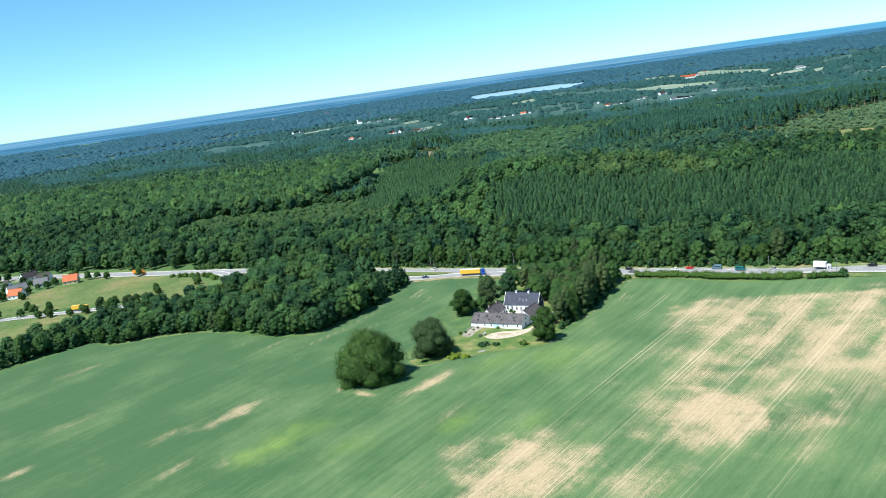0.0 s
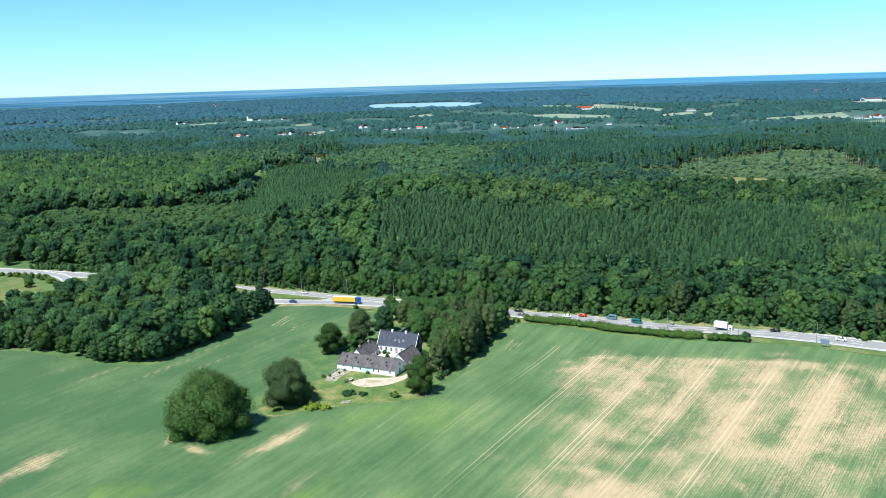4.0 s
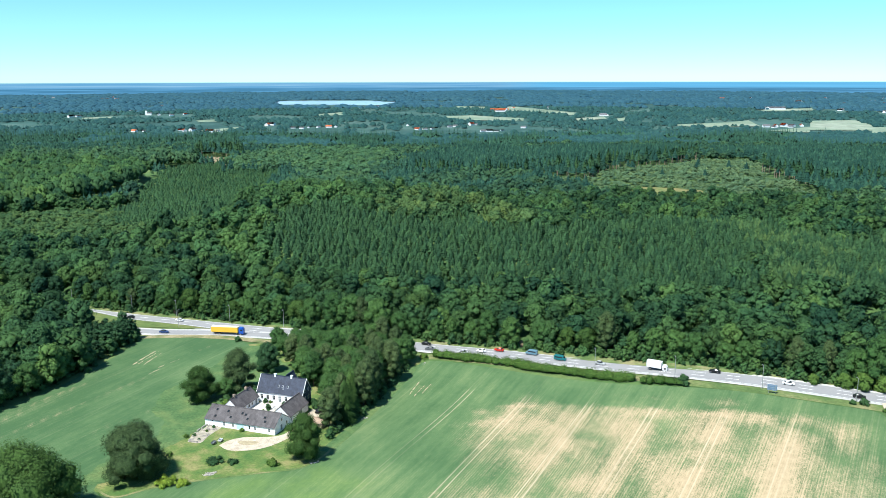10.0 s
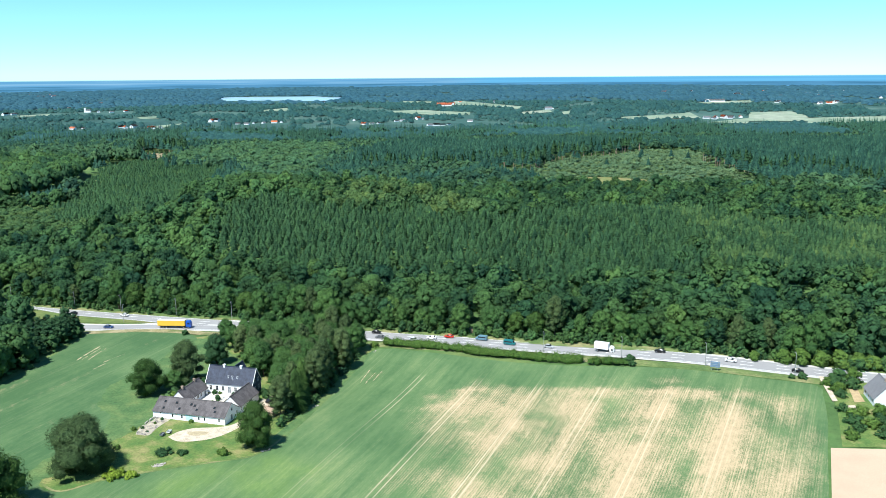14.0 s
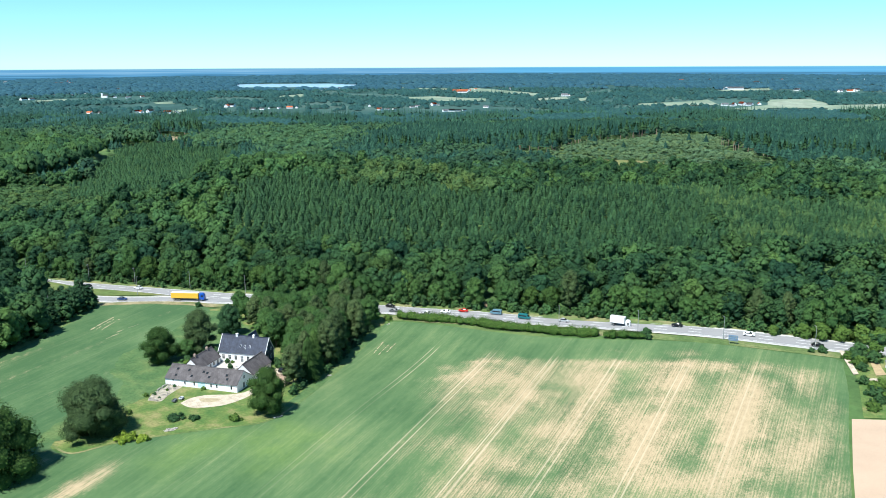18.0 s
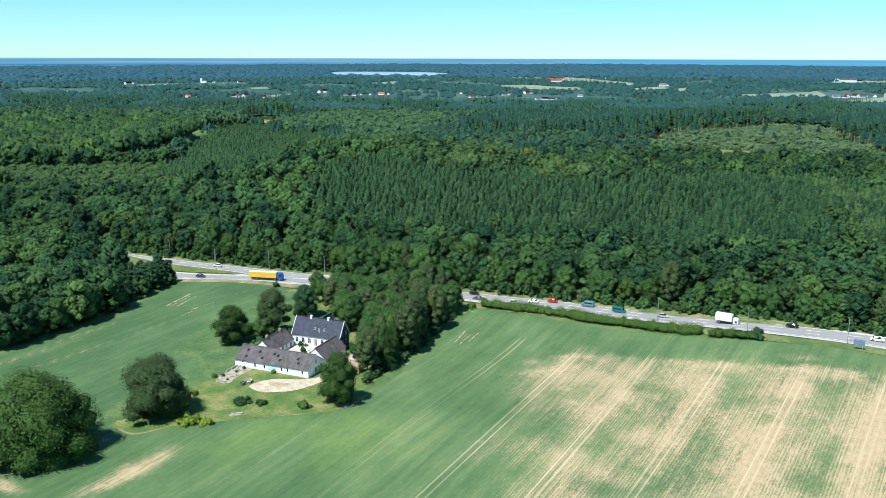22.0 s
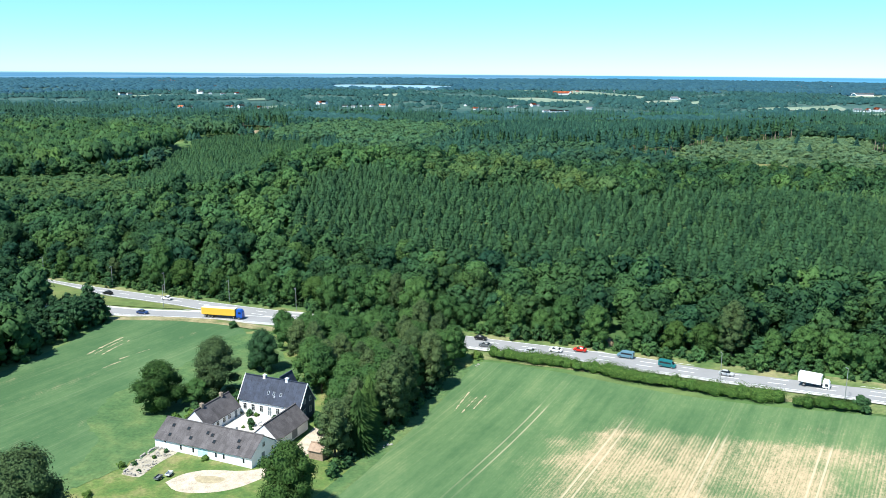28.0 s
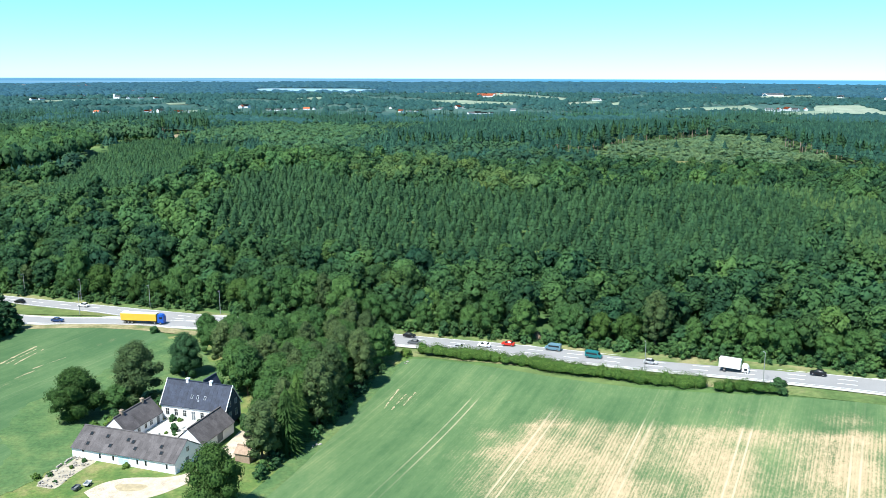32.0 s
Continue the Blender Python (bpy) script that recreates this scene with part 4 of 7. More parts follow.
rng_edge = random.Random(77)
rim_line = [(-93, 101), (-93.5, 88), (-96, 70), (-99, 52), (-106, 28), (-114, 13), (-137, 11.5), (-162, 20.5), (-190, 26.5), (-214, 21.5), (-236, 10.5), (-256, 15.5), (-271, -2), (-287, -29)]
RIM = smooth_line(rim_line, 4.6)
for px, py in RIM[::2]:
    if py > 64:
        continue
    plant(rng_edge.choices(("oak", "dark", "lime", "grey"), (4, 3, 2, 1))[0], px + rng_edge.uniform(-1.5, .8) - 1, py + rng_edge.uniform(-.5, 2), rng_edge.uniform(0.62, 0.95), rng_edge.uniform(0, 6.28), rng_edge.uniform(0.85, 1.15),
          group="trees at the edge of the wood")
for k in range(44):
    px = -150 + 8.6 * k + rng_edge.uniform(-1.5, 1.5)
    py = float(np.interp(px, MAIN[:, 0], MAIN[:, 1])) + rng_edge.uniform(12.5, 17.0) * (1.0 + 0.12 * (px > 90))
    if abs(px - 88.5) > 5:
        plant(rng_edge.choices(("oak", "dark", "lime", "grey"), (5, 2, 3, 1))[0], px, py, rng_edge.uniform(0.7, 1.25), rng_edge.uniform(0, 6.28), rng_edge.uniform(0.85, 1.2), group="trees along the highway")


def scatter(x0, x1, y0, y1, gap, seed):
    rng = np.random.default_rng(seed)
    X, Y = np.meshgrid(np.arange(x0, x1, gap), np.arange(y0, y1, gap * 0.9))
    X = X + (np.arange(X.shape[0]) % 2)[:, None] * gap / 2
    X = X + rng.uniform(-.46, .46, X.shape) * gap
    Y = Y + rng.uniform(-.46, .46, Y.shape) * gap
    return X.ravel(), Y.ravel()


def road_side(x, y):
    """Metres beyond the middle of the main road, to the north."""
    return np.asarray(y) - np.interp(x, MAIN[:, 0], MAIN[:, 1])


def wander(x, y, size, seed):
    """Smooth noise over the plan."""
    return np.array([noise.noise((a / size, b / size, seed)) for a, b in zip(x, y)])


def tile(name, patterns, x, y, size, high, tone, mat, label, kind="stuff", mixed=0.24, pick=None):
    """Many trees as one mesh: every one a turned and scaled copy of a pattern."""
    rng = np.random.default_rng(len(x))
    vs, fs, ts, hs, ns, k = [], [], [], [], [], 0
    hue = np.clip(mixed * (rng.normal(0, 1, len(x)) + 1.6 * wander(x, y, 26, 21)), -1, 1)
    turn = rng.uniform(0, 6.283, len(x))
    if pick is None:
        pick = rng.integers(0, len(patterns), len(x))
    z = land(x, y)
    for j, (pv, pf, pt, pn) in enumerate(patterns):
        m = np.nonzero(pick == j)[0]
        if not len(m):
            continue
        c, s = np.cos(turn[m])[:, None], np.sin(turn[m])[:, None]
        q = np.stack([(pv[:, 0] * c - pv[:, 1] * s) * size[m, None] + x[m, None],
                      (pv[:, 0] * s + pv[:, 1] * c) * size[m, None] + y[m, None],
                      pv[:, 2] * (size[m] * high[m])[:, None] + z[m, None]], -1)
        vs.append(q.reshape(-1, 3))
        ns.append(np.stack([pn[:, 0] * c - pn[:, 1] * s, pn[:, 0] * s + pn[:, 1] * c, np.tile(pn[:, 2], (len(m), 1))], -1).reshape(-1, 3))
        fs.append((pf[None] + (np.arange(len(m)) * len(pv))[:, None, None]).reshape(-1, 3) + k)
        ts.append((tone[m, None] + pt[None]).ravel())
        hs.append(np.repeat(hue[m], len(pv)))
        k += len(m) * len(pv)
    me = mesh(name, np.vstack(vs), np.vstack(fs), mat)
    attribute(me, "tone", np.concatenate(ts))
    attribute(me, "hue", np.concatenate(hs))
    rounded(me, np.vstack(ns))
    return tagged(new(name, me), label, "wood", kind=kind)


OCT_V = np.array([(1, 0, 0), (0, 1, 0), (-1, 0, 0), (0, -1, 0), (0, 0, 1), (0, 0, -1)], float)
OCT_F = np.array([(0, 1, 4), (1, 2, 4), (2, 3, 4), (3, 0, 4), (1, 0, 5), (2, 1, 5), (3, 2, 5), (0, 3, 5)])


def broad_pattern(seed, n, size, k, h=14.0, r=4.9, base=2.0, heart=0.9, jitter=0.24, loose=0.20, even=0.22):
    """A broadleaf crown: many leaf clumps round the hearts of its lobes."""
    rng = np.random.default_rng(seed)
    c, s = lobes_for(rng, h, r, base, k)
    v, f = leaf_tris(rng, c, s, n, size, jitter=jitter)
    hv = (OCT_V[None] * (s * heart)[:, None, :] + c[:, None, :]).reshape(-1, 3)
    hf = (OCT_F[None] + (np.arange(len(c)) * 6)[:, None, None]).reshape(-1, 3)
    # lower tone in the hearts: inner shade of the crown put into colour
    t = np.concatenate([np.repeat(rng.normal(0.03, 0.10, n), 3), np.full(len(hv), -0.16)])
    allv = np.vstack([v, hv])
    near = np.argmin((((allv[:, None, :] - c[None]) / s[None]) ** 2).sum(-1), 1)
    lobe = unit((allv - c[near]) / s[near])
    whole = unit(allv - np.array((0, 0, base + (h - base) * 0.35)))
    slack = np.concatenate([np.repeat(rng.normal(0, loose, (n, 3)), 3, 0), np.zeros((len(hv), 3))])
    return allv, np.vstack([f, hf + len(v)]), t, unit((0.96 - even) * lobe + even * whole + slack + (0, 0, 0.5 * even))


def cone_pattern(seed, tiers, spikes, h=16.0, r=2.2, base=6.5, lift=0.3):
    """A spruce in a close stand: whorls of drooping twigs up to a point."""
    rng = np.random.default_rng(seed)
    v, f = spruce_geometry(rng, h, r, tiers, spikes, base)
    n = unit(v * (1, 1, 0)) + (0, 0, lift)
    return v, f, rng.normal(0, 0.06, len(v)), unit(n + rng.normal(0, 0.22, v.shape))


def dome_pattern(seed, h=13.0, r=6.0, sides=6, lobes=2):
    """A far crown: a few uneven domes grown together."""
    rng = np.random.default_rng(seed)
    vs, fs, ns, k = [], [], [], 0
    for i in range(lobes):
        cx, cy, s = (0, 0, 1.0) if i == 0 else (*rng.uniform(-.8, .8, 2) * r, rng.uniform(0.55, 0.85))
        a = np.arange(sides) * 2 * math.pi / sides + rng.uniform(0, 1)
        low = np.column_stack([np.cos(a) * r * s, np.sin(a) * r * s, np.full(sides, h * 0.28 * s)]) * rng.uniform(0.85, 1.15, (sides, 1))
        mid = np.column_stack([np.cos(a + .3) * r * .74 * s, np.sin(a + .3) * r * .74 * s, np.full(sides, h * 0.76 * s)]) * rng.uniform(0.84, 1.14, (sides, 1))
        v = np.vstack([low, mid, [(0, 0, h * s)]]) + (cx, cy, 0)
        q = np.arange(sides)
        w = (q + 1) % sides
        fs.append(np.vstack([np.column_stack([q, w, q + sides]), np.column_stack([w, w + sides, q + sides]), np.column_stack([q + sides, w + sides, np.full(sides, 2 * sides)])]) + k)
        vs.append(v)
        ns.append(unit(unit((v - (cx, cy, h * 0.4 * s)) / (r, r, h * 0.55)) + (0, 0, 0.55)))
        k += len(v)
    v = np.vstack(vs)
    return v, np.vstack(fs), rng.normal(0, 0.05, len(v)), np.vstack(ns)


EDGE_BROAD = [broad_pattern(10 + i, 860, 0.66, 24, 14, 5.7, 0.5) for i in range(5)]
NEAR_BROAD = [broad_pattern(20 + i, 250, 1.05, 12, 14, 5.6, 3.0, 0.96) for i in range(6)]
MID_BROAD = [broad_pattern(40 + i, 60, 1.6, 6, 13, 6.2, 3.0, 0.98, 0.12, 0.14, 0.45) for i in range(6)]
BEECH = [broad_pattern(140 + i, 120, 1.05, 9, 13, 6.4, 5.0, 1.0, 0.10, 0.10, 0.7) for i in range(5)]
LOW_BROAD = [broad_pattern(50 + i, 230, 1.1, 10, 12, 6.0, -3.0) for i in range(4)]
NEAR_SPRUCE = [cone_pattern(60 + i, 5, 8, 14.5, 2.5, 9.8, 0.45) for i in range(6)]
MID_SPRUCE = [cone_pattern(80 + i, 4, 6, 14.5, 3.5, 8.0, 0.7) for i in range(5)]
FAR_SPRUCE = [cone_pattern(90 + i, 2, 7, 15, 5.6, 5.0, 0.6) for i in range(4)]
FAR_BROAD = [dome_pattern(100 + i) for i in range(6)]
FARTHEST = [dome_pattern(110 + i, 13.0, 6.5, 5, 1) for i in range(6)]


def pine_pattern(seed):
    """A pine on the edge of a stand: bare trunk, dark top."""
    v, f, _, n = cone_pattern(seed, 4, 6, 20.0, 2.6, 11.0)
    a = np.arange(5) * 2 * math.pi / 5
    tv = np.vstack([np.column_stack([np.cos(a) * .26, np.sin(a) * .26, np.full(5, z)]) for z in (0.0, 13.0)])
    tf = np.vstack([[(i, (i + 1) % 5, 5 + i), ((i + 1) % 5, 5 + (i + 1) % 5, 5 + i)] for i in range(5)])
    return (np.vstack([v, tv]), np.vstack([f, tf + len(v)]), np.zeros(len(v) + 10), np.vstack([n, unit(tv * (1, 1, 0))])), np.concatenate([np.zeros(len(f)), np.ones(len(tf))]).astype(int)


# stands of the great wood, as outlines on the plan
SPRUCE_STAND = [(-67, 259), (-71, 316), (-38, 344), (2, 286), (59, 268), (113, 258), (152, 280), (215, 309), (237, 276), (229, 212), (216, 160), (183, 141), (151, 152), (133, 148), (106, 164),
                (70, 169), (33, 177), (3, 173), (-24, 185), (-48, 208)]
KNOLL = [(-2, 299), (2, 440), (38, 480), (63, 398), (100, 368), (111, 308), (77, 268), (37, 276)]
RIDGE = [(-117, 227), (-121, 292), (-109, 343), (-106, 415), (-135, 623), (-72, 682), (-42, 602), (-39, 350), (-70, 320), (-67, 259), (-48, 208), (-71, 187)]
YOUNG_CONIFERS = [(-222, 370), (-270, 513), (-295, 615), (-318, 716), (-296, 770), (-262, 800), (-227, 706), (-164, 720), (-145, 564), (-119, 393), (-130, 343), (-151, 319)]
LOW_OLIVE = [(-440, 438), (-400, 436), (-335, 440), (-300, 462), (-222, 420), (-165, 324), (-152, 280), (-191, 283), (-250, 300), (-420, 345)]
WALL_WOOD = [(-1100, 470), (-470, 455), (-402, 446), (-326, 452), (-312, 478), (-304, 523), (-304, 584), (-310, 660), (-345, 712), (-470, 720), (-1100, 735)]
BACK_WOOD = [(-1300, 800), (-587, 800), (-470, 756), (-422, 745), (-368, 748), (-300, 792), (-322, 860), (-345, 930), (-340, 1010), (-1300, 1010)]
CLEARING = [(-318, 858), (-290, 795), (-258, 800), (-282, 892), (-312, 925), (-338, 926)]
PALE_BROAD = [(-262, 810), (-262, 905), (-215, 985), (-130, 1000), (-60, 940), (-40, 800), (-72, 690), (-135, 640), (-164, 725), (-227, 715)]
GLADE = [(121, 630), (174, 597), (207, 658), (277, 697), (340, 792), (401, 783), (379, 634), (380, 559), (385, 490), (345, 462), (200, 457), (154, 545)]
BARE_SPOT = [(208, 519), (216, 545), (246, 543), (275, 530), (265, 513), (232, 507)]
EAST_PINES = [(378, 634), (392, 590), (409, 546), (430, 562), (452, 573), (478, 548), (474, 486), (584, 560), (760, 900), (564, 922), (408, 800)]
MID_PINES = [(-30, 690), (19, 660), (69, 632), (120, 632), (149, 640), (174, 603), (206, 660), (277, 700), (335, 800), (335, 926), (160, 880), (0, 900)]
EAST_BROAD = [(118, 570), (150, 530), (196, 447), (340, 454), (395, 485), (405, 505), (437, 510), (472, 500), (470, 470), (438, 410), (411, 369), (349, 394), (273, 367), (158, 330), (114, 384), (60, 420), (40, 500)]
BRIGHT_EAST = [(361, 423), (401, 500), (462, 530), (465, 470), (438, 425), (413, 400)]
LARCH_STAND = [(209, 300), (265, 335), (290, 262), (420, 300), (430, 172), (296, 140), (222, 154), (229, 206), (209, 225)]


def in_stand(x, y, outline, reach=14, size=22):
    """Within a stand whose edge wavers."""
    fray = np.random.default_rng(len(x)).normal(0, 4.0, (2, len(x)))
    return inside(x + reach * wander(x, y, size, 11) + fray[0], y + reach * wander(x, y, size, 17) + fray[1], outline)


def in_view(x, y, spare=0.0):
    return (x > 30 - spare - 1.22 * (y + 375)) & (x < 110 + spare + 0.70 * (y + 300))


def grow_woods():
    rng = np.random.default_rng(4)

    # ---- broadleaf country between the road and the first ridge
    x, y = scatter(-780, 430, 5, 470, 9.0, 1)
    d = road_side(x, y)
    taken = np.zeros(len(x), bool)
    for o in (SPRUCE_STAND, YOUNG_CONIFERS, LOW_OLIVE, LARCH_STAND, WALL_WOOD):
        taken |= in_stand(x, y, o)
    m = (d > 54) & in_view(x, y, 30) & ~taken
    x, y = x[m], y[m]
    n = len(x)
    bright = in_stand(x, y, KNOLL) | in_stand(x, y, RIDGE)
    tone = 0.42 + 0.40 * wander(x, y, 45, 0) + rng.normal(0.02, 0.32, n) + np.where(bright, 0.36, 0)
    size, high = rng.uniform(0.70, 1.22, n), rng.uniform(0.80, 1.26, n)
    dark = in_stand(x, y, EAST_BROAD) & ~bright
    knoll = in_stand(x, y, KNOLL)
    for m, mat, what in ((~knoll, M_BROAD, "dense broadleaf wood with rounded crowns"), (knoll, M_LARCH, "light green broadleaf trees on a knoll")):
        tile("broadleaf_wood", NEAR_BROAD, x[m], y[m], size[m], high[m], (tone - 0.12 * dark)[m], mat, what, mixed=0.30)

    # ---- great crowns along the road, and the low wood west of the field
    x, y = scatter(-780, 430, 5, 400, 10.2, 21)
    d = road_side(x, y)
    west = inside(x, y, WEST) & ~((x > -111) & (y > 60))
    hollow = (np.abs(x - 88.5) < 6) & (d < 24)
    m = (west | ((d > 14.5) & (d < 62) & in_view(x, y, 60) & ~in_stand(x, y, SPRUCE_STAND) & ~in_stand(x, y, LARCH_STAND))) & ~hollow
    x, y, d, west = x[m], y[m], d[m], west[m]
    n = len(x)
    tone = 0.42 + 0.42 * wander(x, y, 24, 4) + rng.normal(0, 0.34, n) + 0.12 * west
    size = np.where(west, rng.uniform(0.95, 1.3, n) * (0.72 + 0.28 * ramp_up(-205, -165, x)) * (1 + 0.22 * ramp_up(85, 105, y)), rng.uniform(0.85, 1.35, n) * (0.72 + 0.28 * ramp_up(16, 32, d)))
    tile("broadleaf_wood", EDGE_BROAD, x, y, size, rng.uniform(0.85, 1.18, n), tone, M_BROAD, "dense mixed broadleaf wood along the road", mixed=0.34)
    # dark spruces where the western wood meets the road and the field
    q = smooth_line([(-93, 103), (-94, 90), (-97, 76), (-100, 62)], 4.8)
    q = np.vstack([q, q + (-5.0, 1.5), q + (-9.5, 3.0), q + (-14.0, 1.0)]) + rng.normal(0, 0.8, (len(q) * 4, 2))
    n = len(q)
    tile("spruce_wood", [broad_pattern(70 + i, 620, 0.6, 18, 12.5, 3.6, -1.0, 0.9, 0.2, 0.2, 0.3) for i in range(3)], q[:, 0], q[:, 1], rng.uniform(0.75, 1.05, n), rng.uniform(0.85, 1.12, n), rng.normal(0.25, 0.2, n), M_SPRUCE, "dark rounded conifers at the corner of the western wood", mixed=0.1)
    # bushes filling the western wood down to the field
    sx, sy = scatter(-350, -88, -80, 112, 5.6, 13)
    away = np.min(np.hypot(sx[:, None] - RIM[None, :, 0], sy[:, None] - RIM[None, :, 1]), 1)
    m = inside(sx, sy, WEST) & ((away < 9) | (sx < -215))
    n = m.sum()
    tile("scrub", LOW_BROAD, sx[m], sy[m], rng.uniform(0.42, 0.75, n), rng.uniform(0.7, 1.1, n), rng.normal(0.4, 0.25, n), M_BROAD, "dense green bushes at the edge of the wood")
    # low bushes along the eastern foot of the farm trees
    q = smooth_line([(18.5, -1), (23.0, 11), (28.0, 30), (34.0, 53), (39.0, 75)], 1.7)
    n = len(q)
    tile("scrub", LOW_BROAD, q[:, 0] + rng.uniform(-1.6, 1.0, n), q[:, 1] + rng.uniform(-1, 1, n), rng.uniform(0.16, 0.34, n), rng.uniform(0.6, 1.1, n), rng.normal(0.45, 0.3, n), M_BROAD, "low green bushes at the foot of the farm trees")
    # scrub at the foot of the wood
    sx, sy = scatter(-300, 300, 0, 320, 3.4, 11)
    sd = road_side(sx, sy)
    m = (sd > 7.3) & (sd < 16) & (rng.random(len(sx)) < 0.9) & (np.abs(sx - 88.5) > 1.3)
    n = m.sum()
    tile("scrub", LOW_BROAD, sx[m], sy[m], rng.uniform(0.16, 0.44, n), rng.uniform(0.7, 1.2, n), rng.normal(0.62, 0.32, n), M_BROAD, "light green scrub at the foot of the wood")

    # ---- spruce plantation, larches and spruces mixed to the east of it
    x, y = scatter(-110, 450, 100, 360, 3.7, 2)
    spruce, larch = in_stand(x, y, SPRUCE_STAND), in_stand(x, y, LARCH_STAND)
    m = (spruce | larch) & (road_side(x, y) > 40) & in_view(x, y, 10)
    x, y, larch = x[m], y[m], larch[m] & ~spruce[m]
    pale = larch & (wander(x, y, 32, 14) + 0.7 * wander(x, y, 9, 16) > 0.0)
    m = ~pale
    n = m.sum()
    tile("spruce_wood", NEAR_SPRUCE, x[m], y[m], rng.uniform(0.88, 1.12, n), rng.uniform(0.93, 1.08, n), 0.5 + 0.35 * wander(x[m], y[m], 16, 19) + rng.normal(0, 0.28, n), M_SPRUCE, "dark even-aged spruce plantation", mixed=0.16)
    m = pale
    n = m.sum()
    tile("larch_wood", [cone_pattern(76 + i, 5, 7, 13.5, 3.2, 8.0, 0.6) for i in range(4)], x[m], y[m], rng.uniform(0.88, 1.14, n), rng.uniform(0.92, 1.1, n), 0.36 + 0.3 * wander(x[m], y[m], 16, 19) + rng.normal(0, 0.24, n), M_LARCH, "olive-green larch stand", mixed=0.2)
    # ---- young conifers and low pale trees in the western dip
    x, y = scatter(-420, -100, 260, 830, 4.6, 7)
    m = in_stand(x, y, YOUNG_CONIFERS) & in_view(x, y, 10) & ~inside(x, y, CLEARING) & ~inside(x - 15, y, WALL_WOOD) & ~inside(x - 8, y + 10, WALL_WOOD)
    x, y, n = x[m], y[m], m.sum()
    tile("young_spruce_wood", MID_SPRUCE, x, y, rng.uniform(0.58, 0.78, n), rng.uniform(0.75, 0.92, n), 0.85 + 0.4 * wander(x, y, 40, 23) + rng.normal(0, 0.25, n), M_SPRUCE, "young green conifer plantation", mixed=0.22)
    x, y = scatter(-430, -140, 270, 480, 6.4, 8)
    m = in_stand(x, y, LOW_OLIVE) & in_view(x, y, 10) & ~in_stand(x, y, YOUNG_CONIFERS) & ~inside(x - 15, y, WALL_WOOD) & ~inside(x - 8, y + 12, WALL_WOOD)
    x, y, n = x[m], y[m], m.sum()
    tile("young_wood", MID_BROAD, x, y, rng.uniform(0.55, 0.8, n), rng.uniform(0.65, 0.9, n), 0.3 + 0.4 * wander(x, y, 30, 25) + rng.normal(0, 0.2, n), M_LARCH, "low olive-green young broadleaf trees")

    # ---- the farther half of the wood
    x, y = scatter(-1300, 900, 450, 1010, 9.6, 3)
    wide = wander(x, y, 120, 7) + 0.35 * wander(x, y, 40, 3)
    wall, back, pale, strip = inside(x, y, WALL_WOOD), in_stand(x, y, BACK_WOOD), in_stand(x, y, PALE_BROAD), in_stand(x, y, EAST_BROAD)
    ridge = in_stand(x, y, RIDGE) | in_stand(x, y, KNOLL)
    con = wide > 0.0
    for o in (MID_PINES, EAST_PINES):
        con |= in_stand(x, y, o)
    back &= y < 850 + 40 * wander(x, y, 60, 9)
    broad = wall | back | pale | strip | ridge
    con &= ~broad
    hole = in_stand(x, y, YOUNG_CONIFERS) | inside(x, y, CLEARING) | in_stand(x, y, GLADE) | inside(x, y, BARE_SPOT) | in_stand(x, y, LOW_OLIVE)
    # a ride in front of the back wood, and the wood's southern border
    hole |= (y < 470) & ~(wall | strip | ridge)
    hole |= ~wall & (inside(x - 15, y, WALL_WOOD) | inside(x - 8, y + 12, WALL_WOOD))
    hole |= (x > 170) & (x < 460) & (y > 440) & (y < 545) & ~strip
    hole |= (x < -290) & ~wall & (y > 715) & ~back & (y < 790)
    m = ~con & ~hole & in_view(x, y, 10)
    a, b, n = x[m], y[m], m.sum()
    tone = 0.42 + 0.4 * wander(a, b, 45, 3) + rng.normal(0, 0.28, n) + 0.12 * wall[m] + 0.40 * ridge[m] + 0.62 * pale[m] + 0.25 * back[m] - 0.12 * strip[m] + 0.6 * in_stand(a, b, BRIGHT_EAST)
    size = rng.uniform(0.9, 1.25, n) * np.where(wall[m], 1.18, 1.0)
    high = rng.uniform(0.88, 1.15, n) * np.where(wall[m], 1.32, 1.0) * np.where(back[m], 1.3, 1.0) * np.where(pale[m], 0.85, 1.0)
    beech = wall[m]
    tile("broadleaf_wood", BEECH, a[beech], b[beech], size[beech], high[beech], tone[beech], M_BROAD, "tall bright beech wood with a closed edge")
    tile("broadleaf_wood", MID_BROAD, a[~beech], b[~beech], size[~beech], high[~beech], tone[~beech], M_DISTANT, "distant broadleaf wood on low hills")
    x, y = scatter(-1300, 900, 450, 1010, 6.4, 33)
    wide = wander(x, y, 120, 7) + 0.35 * wander(x, y, 40, 3)
    con = wide > 0.0
    for o in (MID_PINES, EAST_PINES):
        con |= in_stand(x, y, o)
    back = in_stand(x, y, BACK_WOOD)
    con = (con | back) & ~(back & (y < 850 + 40 * wander(x, y, 60, 9)))
    for o in (PALE_BROAD, EAST_BROAD, RIDGE, KNOLL, YOUNG_CONIFERS, GLADE, LOW_OLIVE):
        con &= ~in_stand(x, y, o)
    con &= ~inside(x, y, WALL_WOOD) & ~inside(x, y, CLEARING) & ~inside(x, y, BARE_SPOT) & (y > 470) & in_view(x, y, 10)
    con &= ~((x < -290) & (y > 715) & (y < 790)) & ~inside(x - 15, y, WALL_WOOD)
    x, y, n = x[con], y[con], con.sum()
    tall = np.where(in_stand(x, y, MID_PINES) | in_stand(x, y, EAST_PINES), 1.18, 0.95)
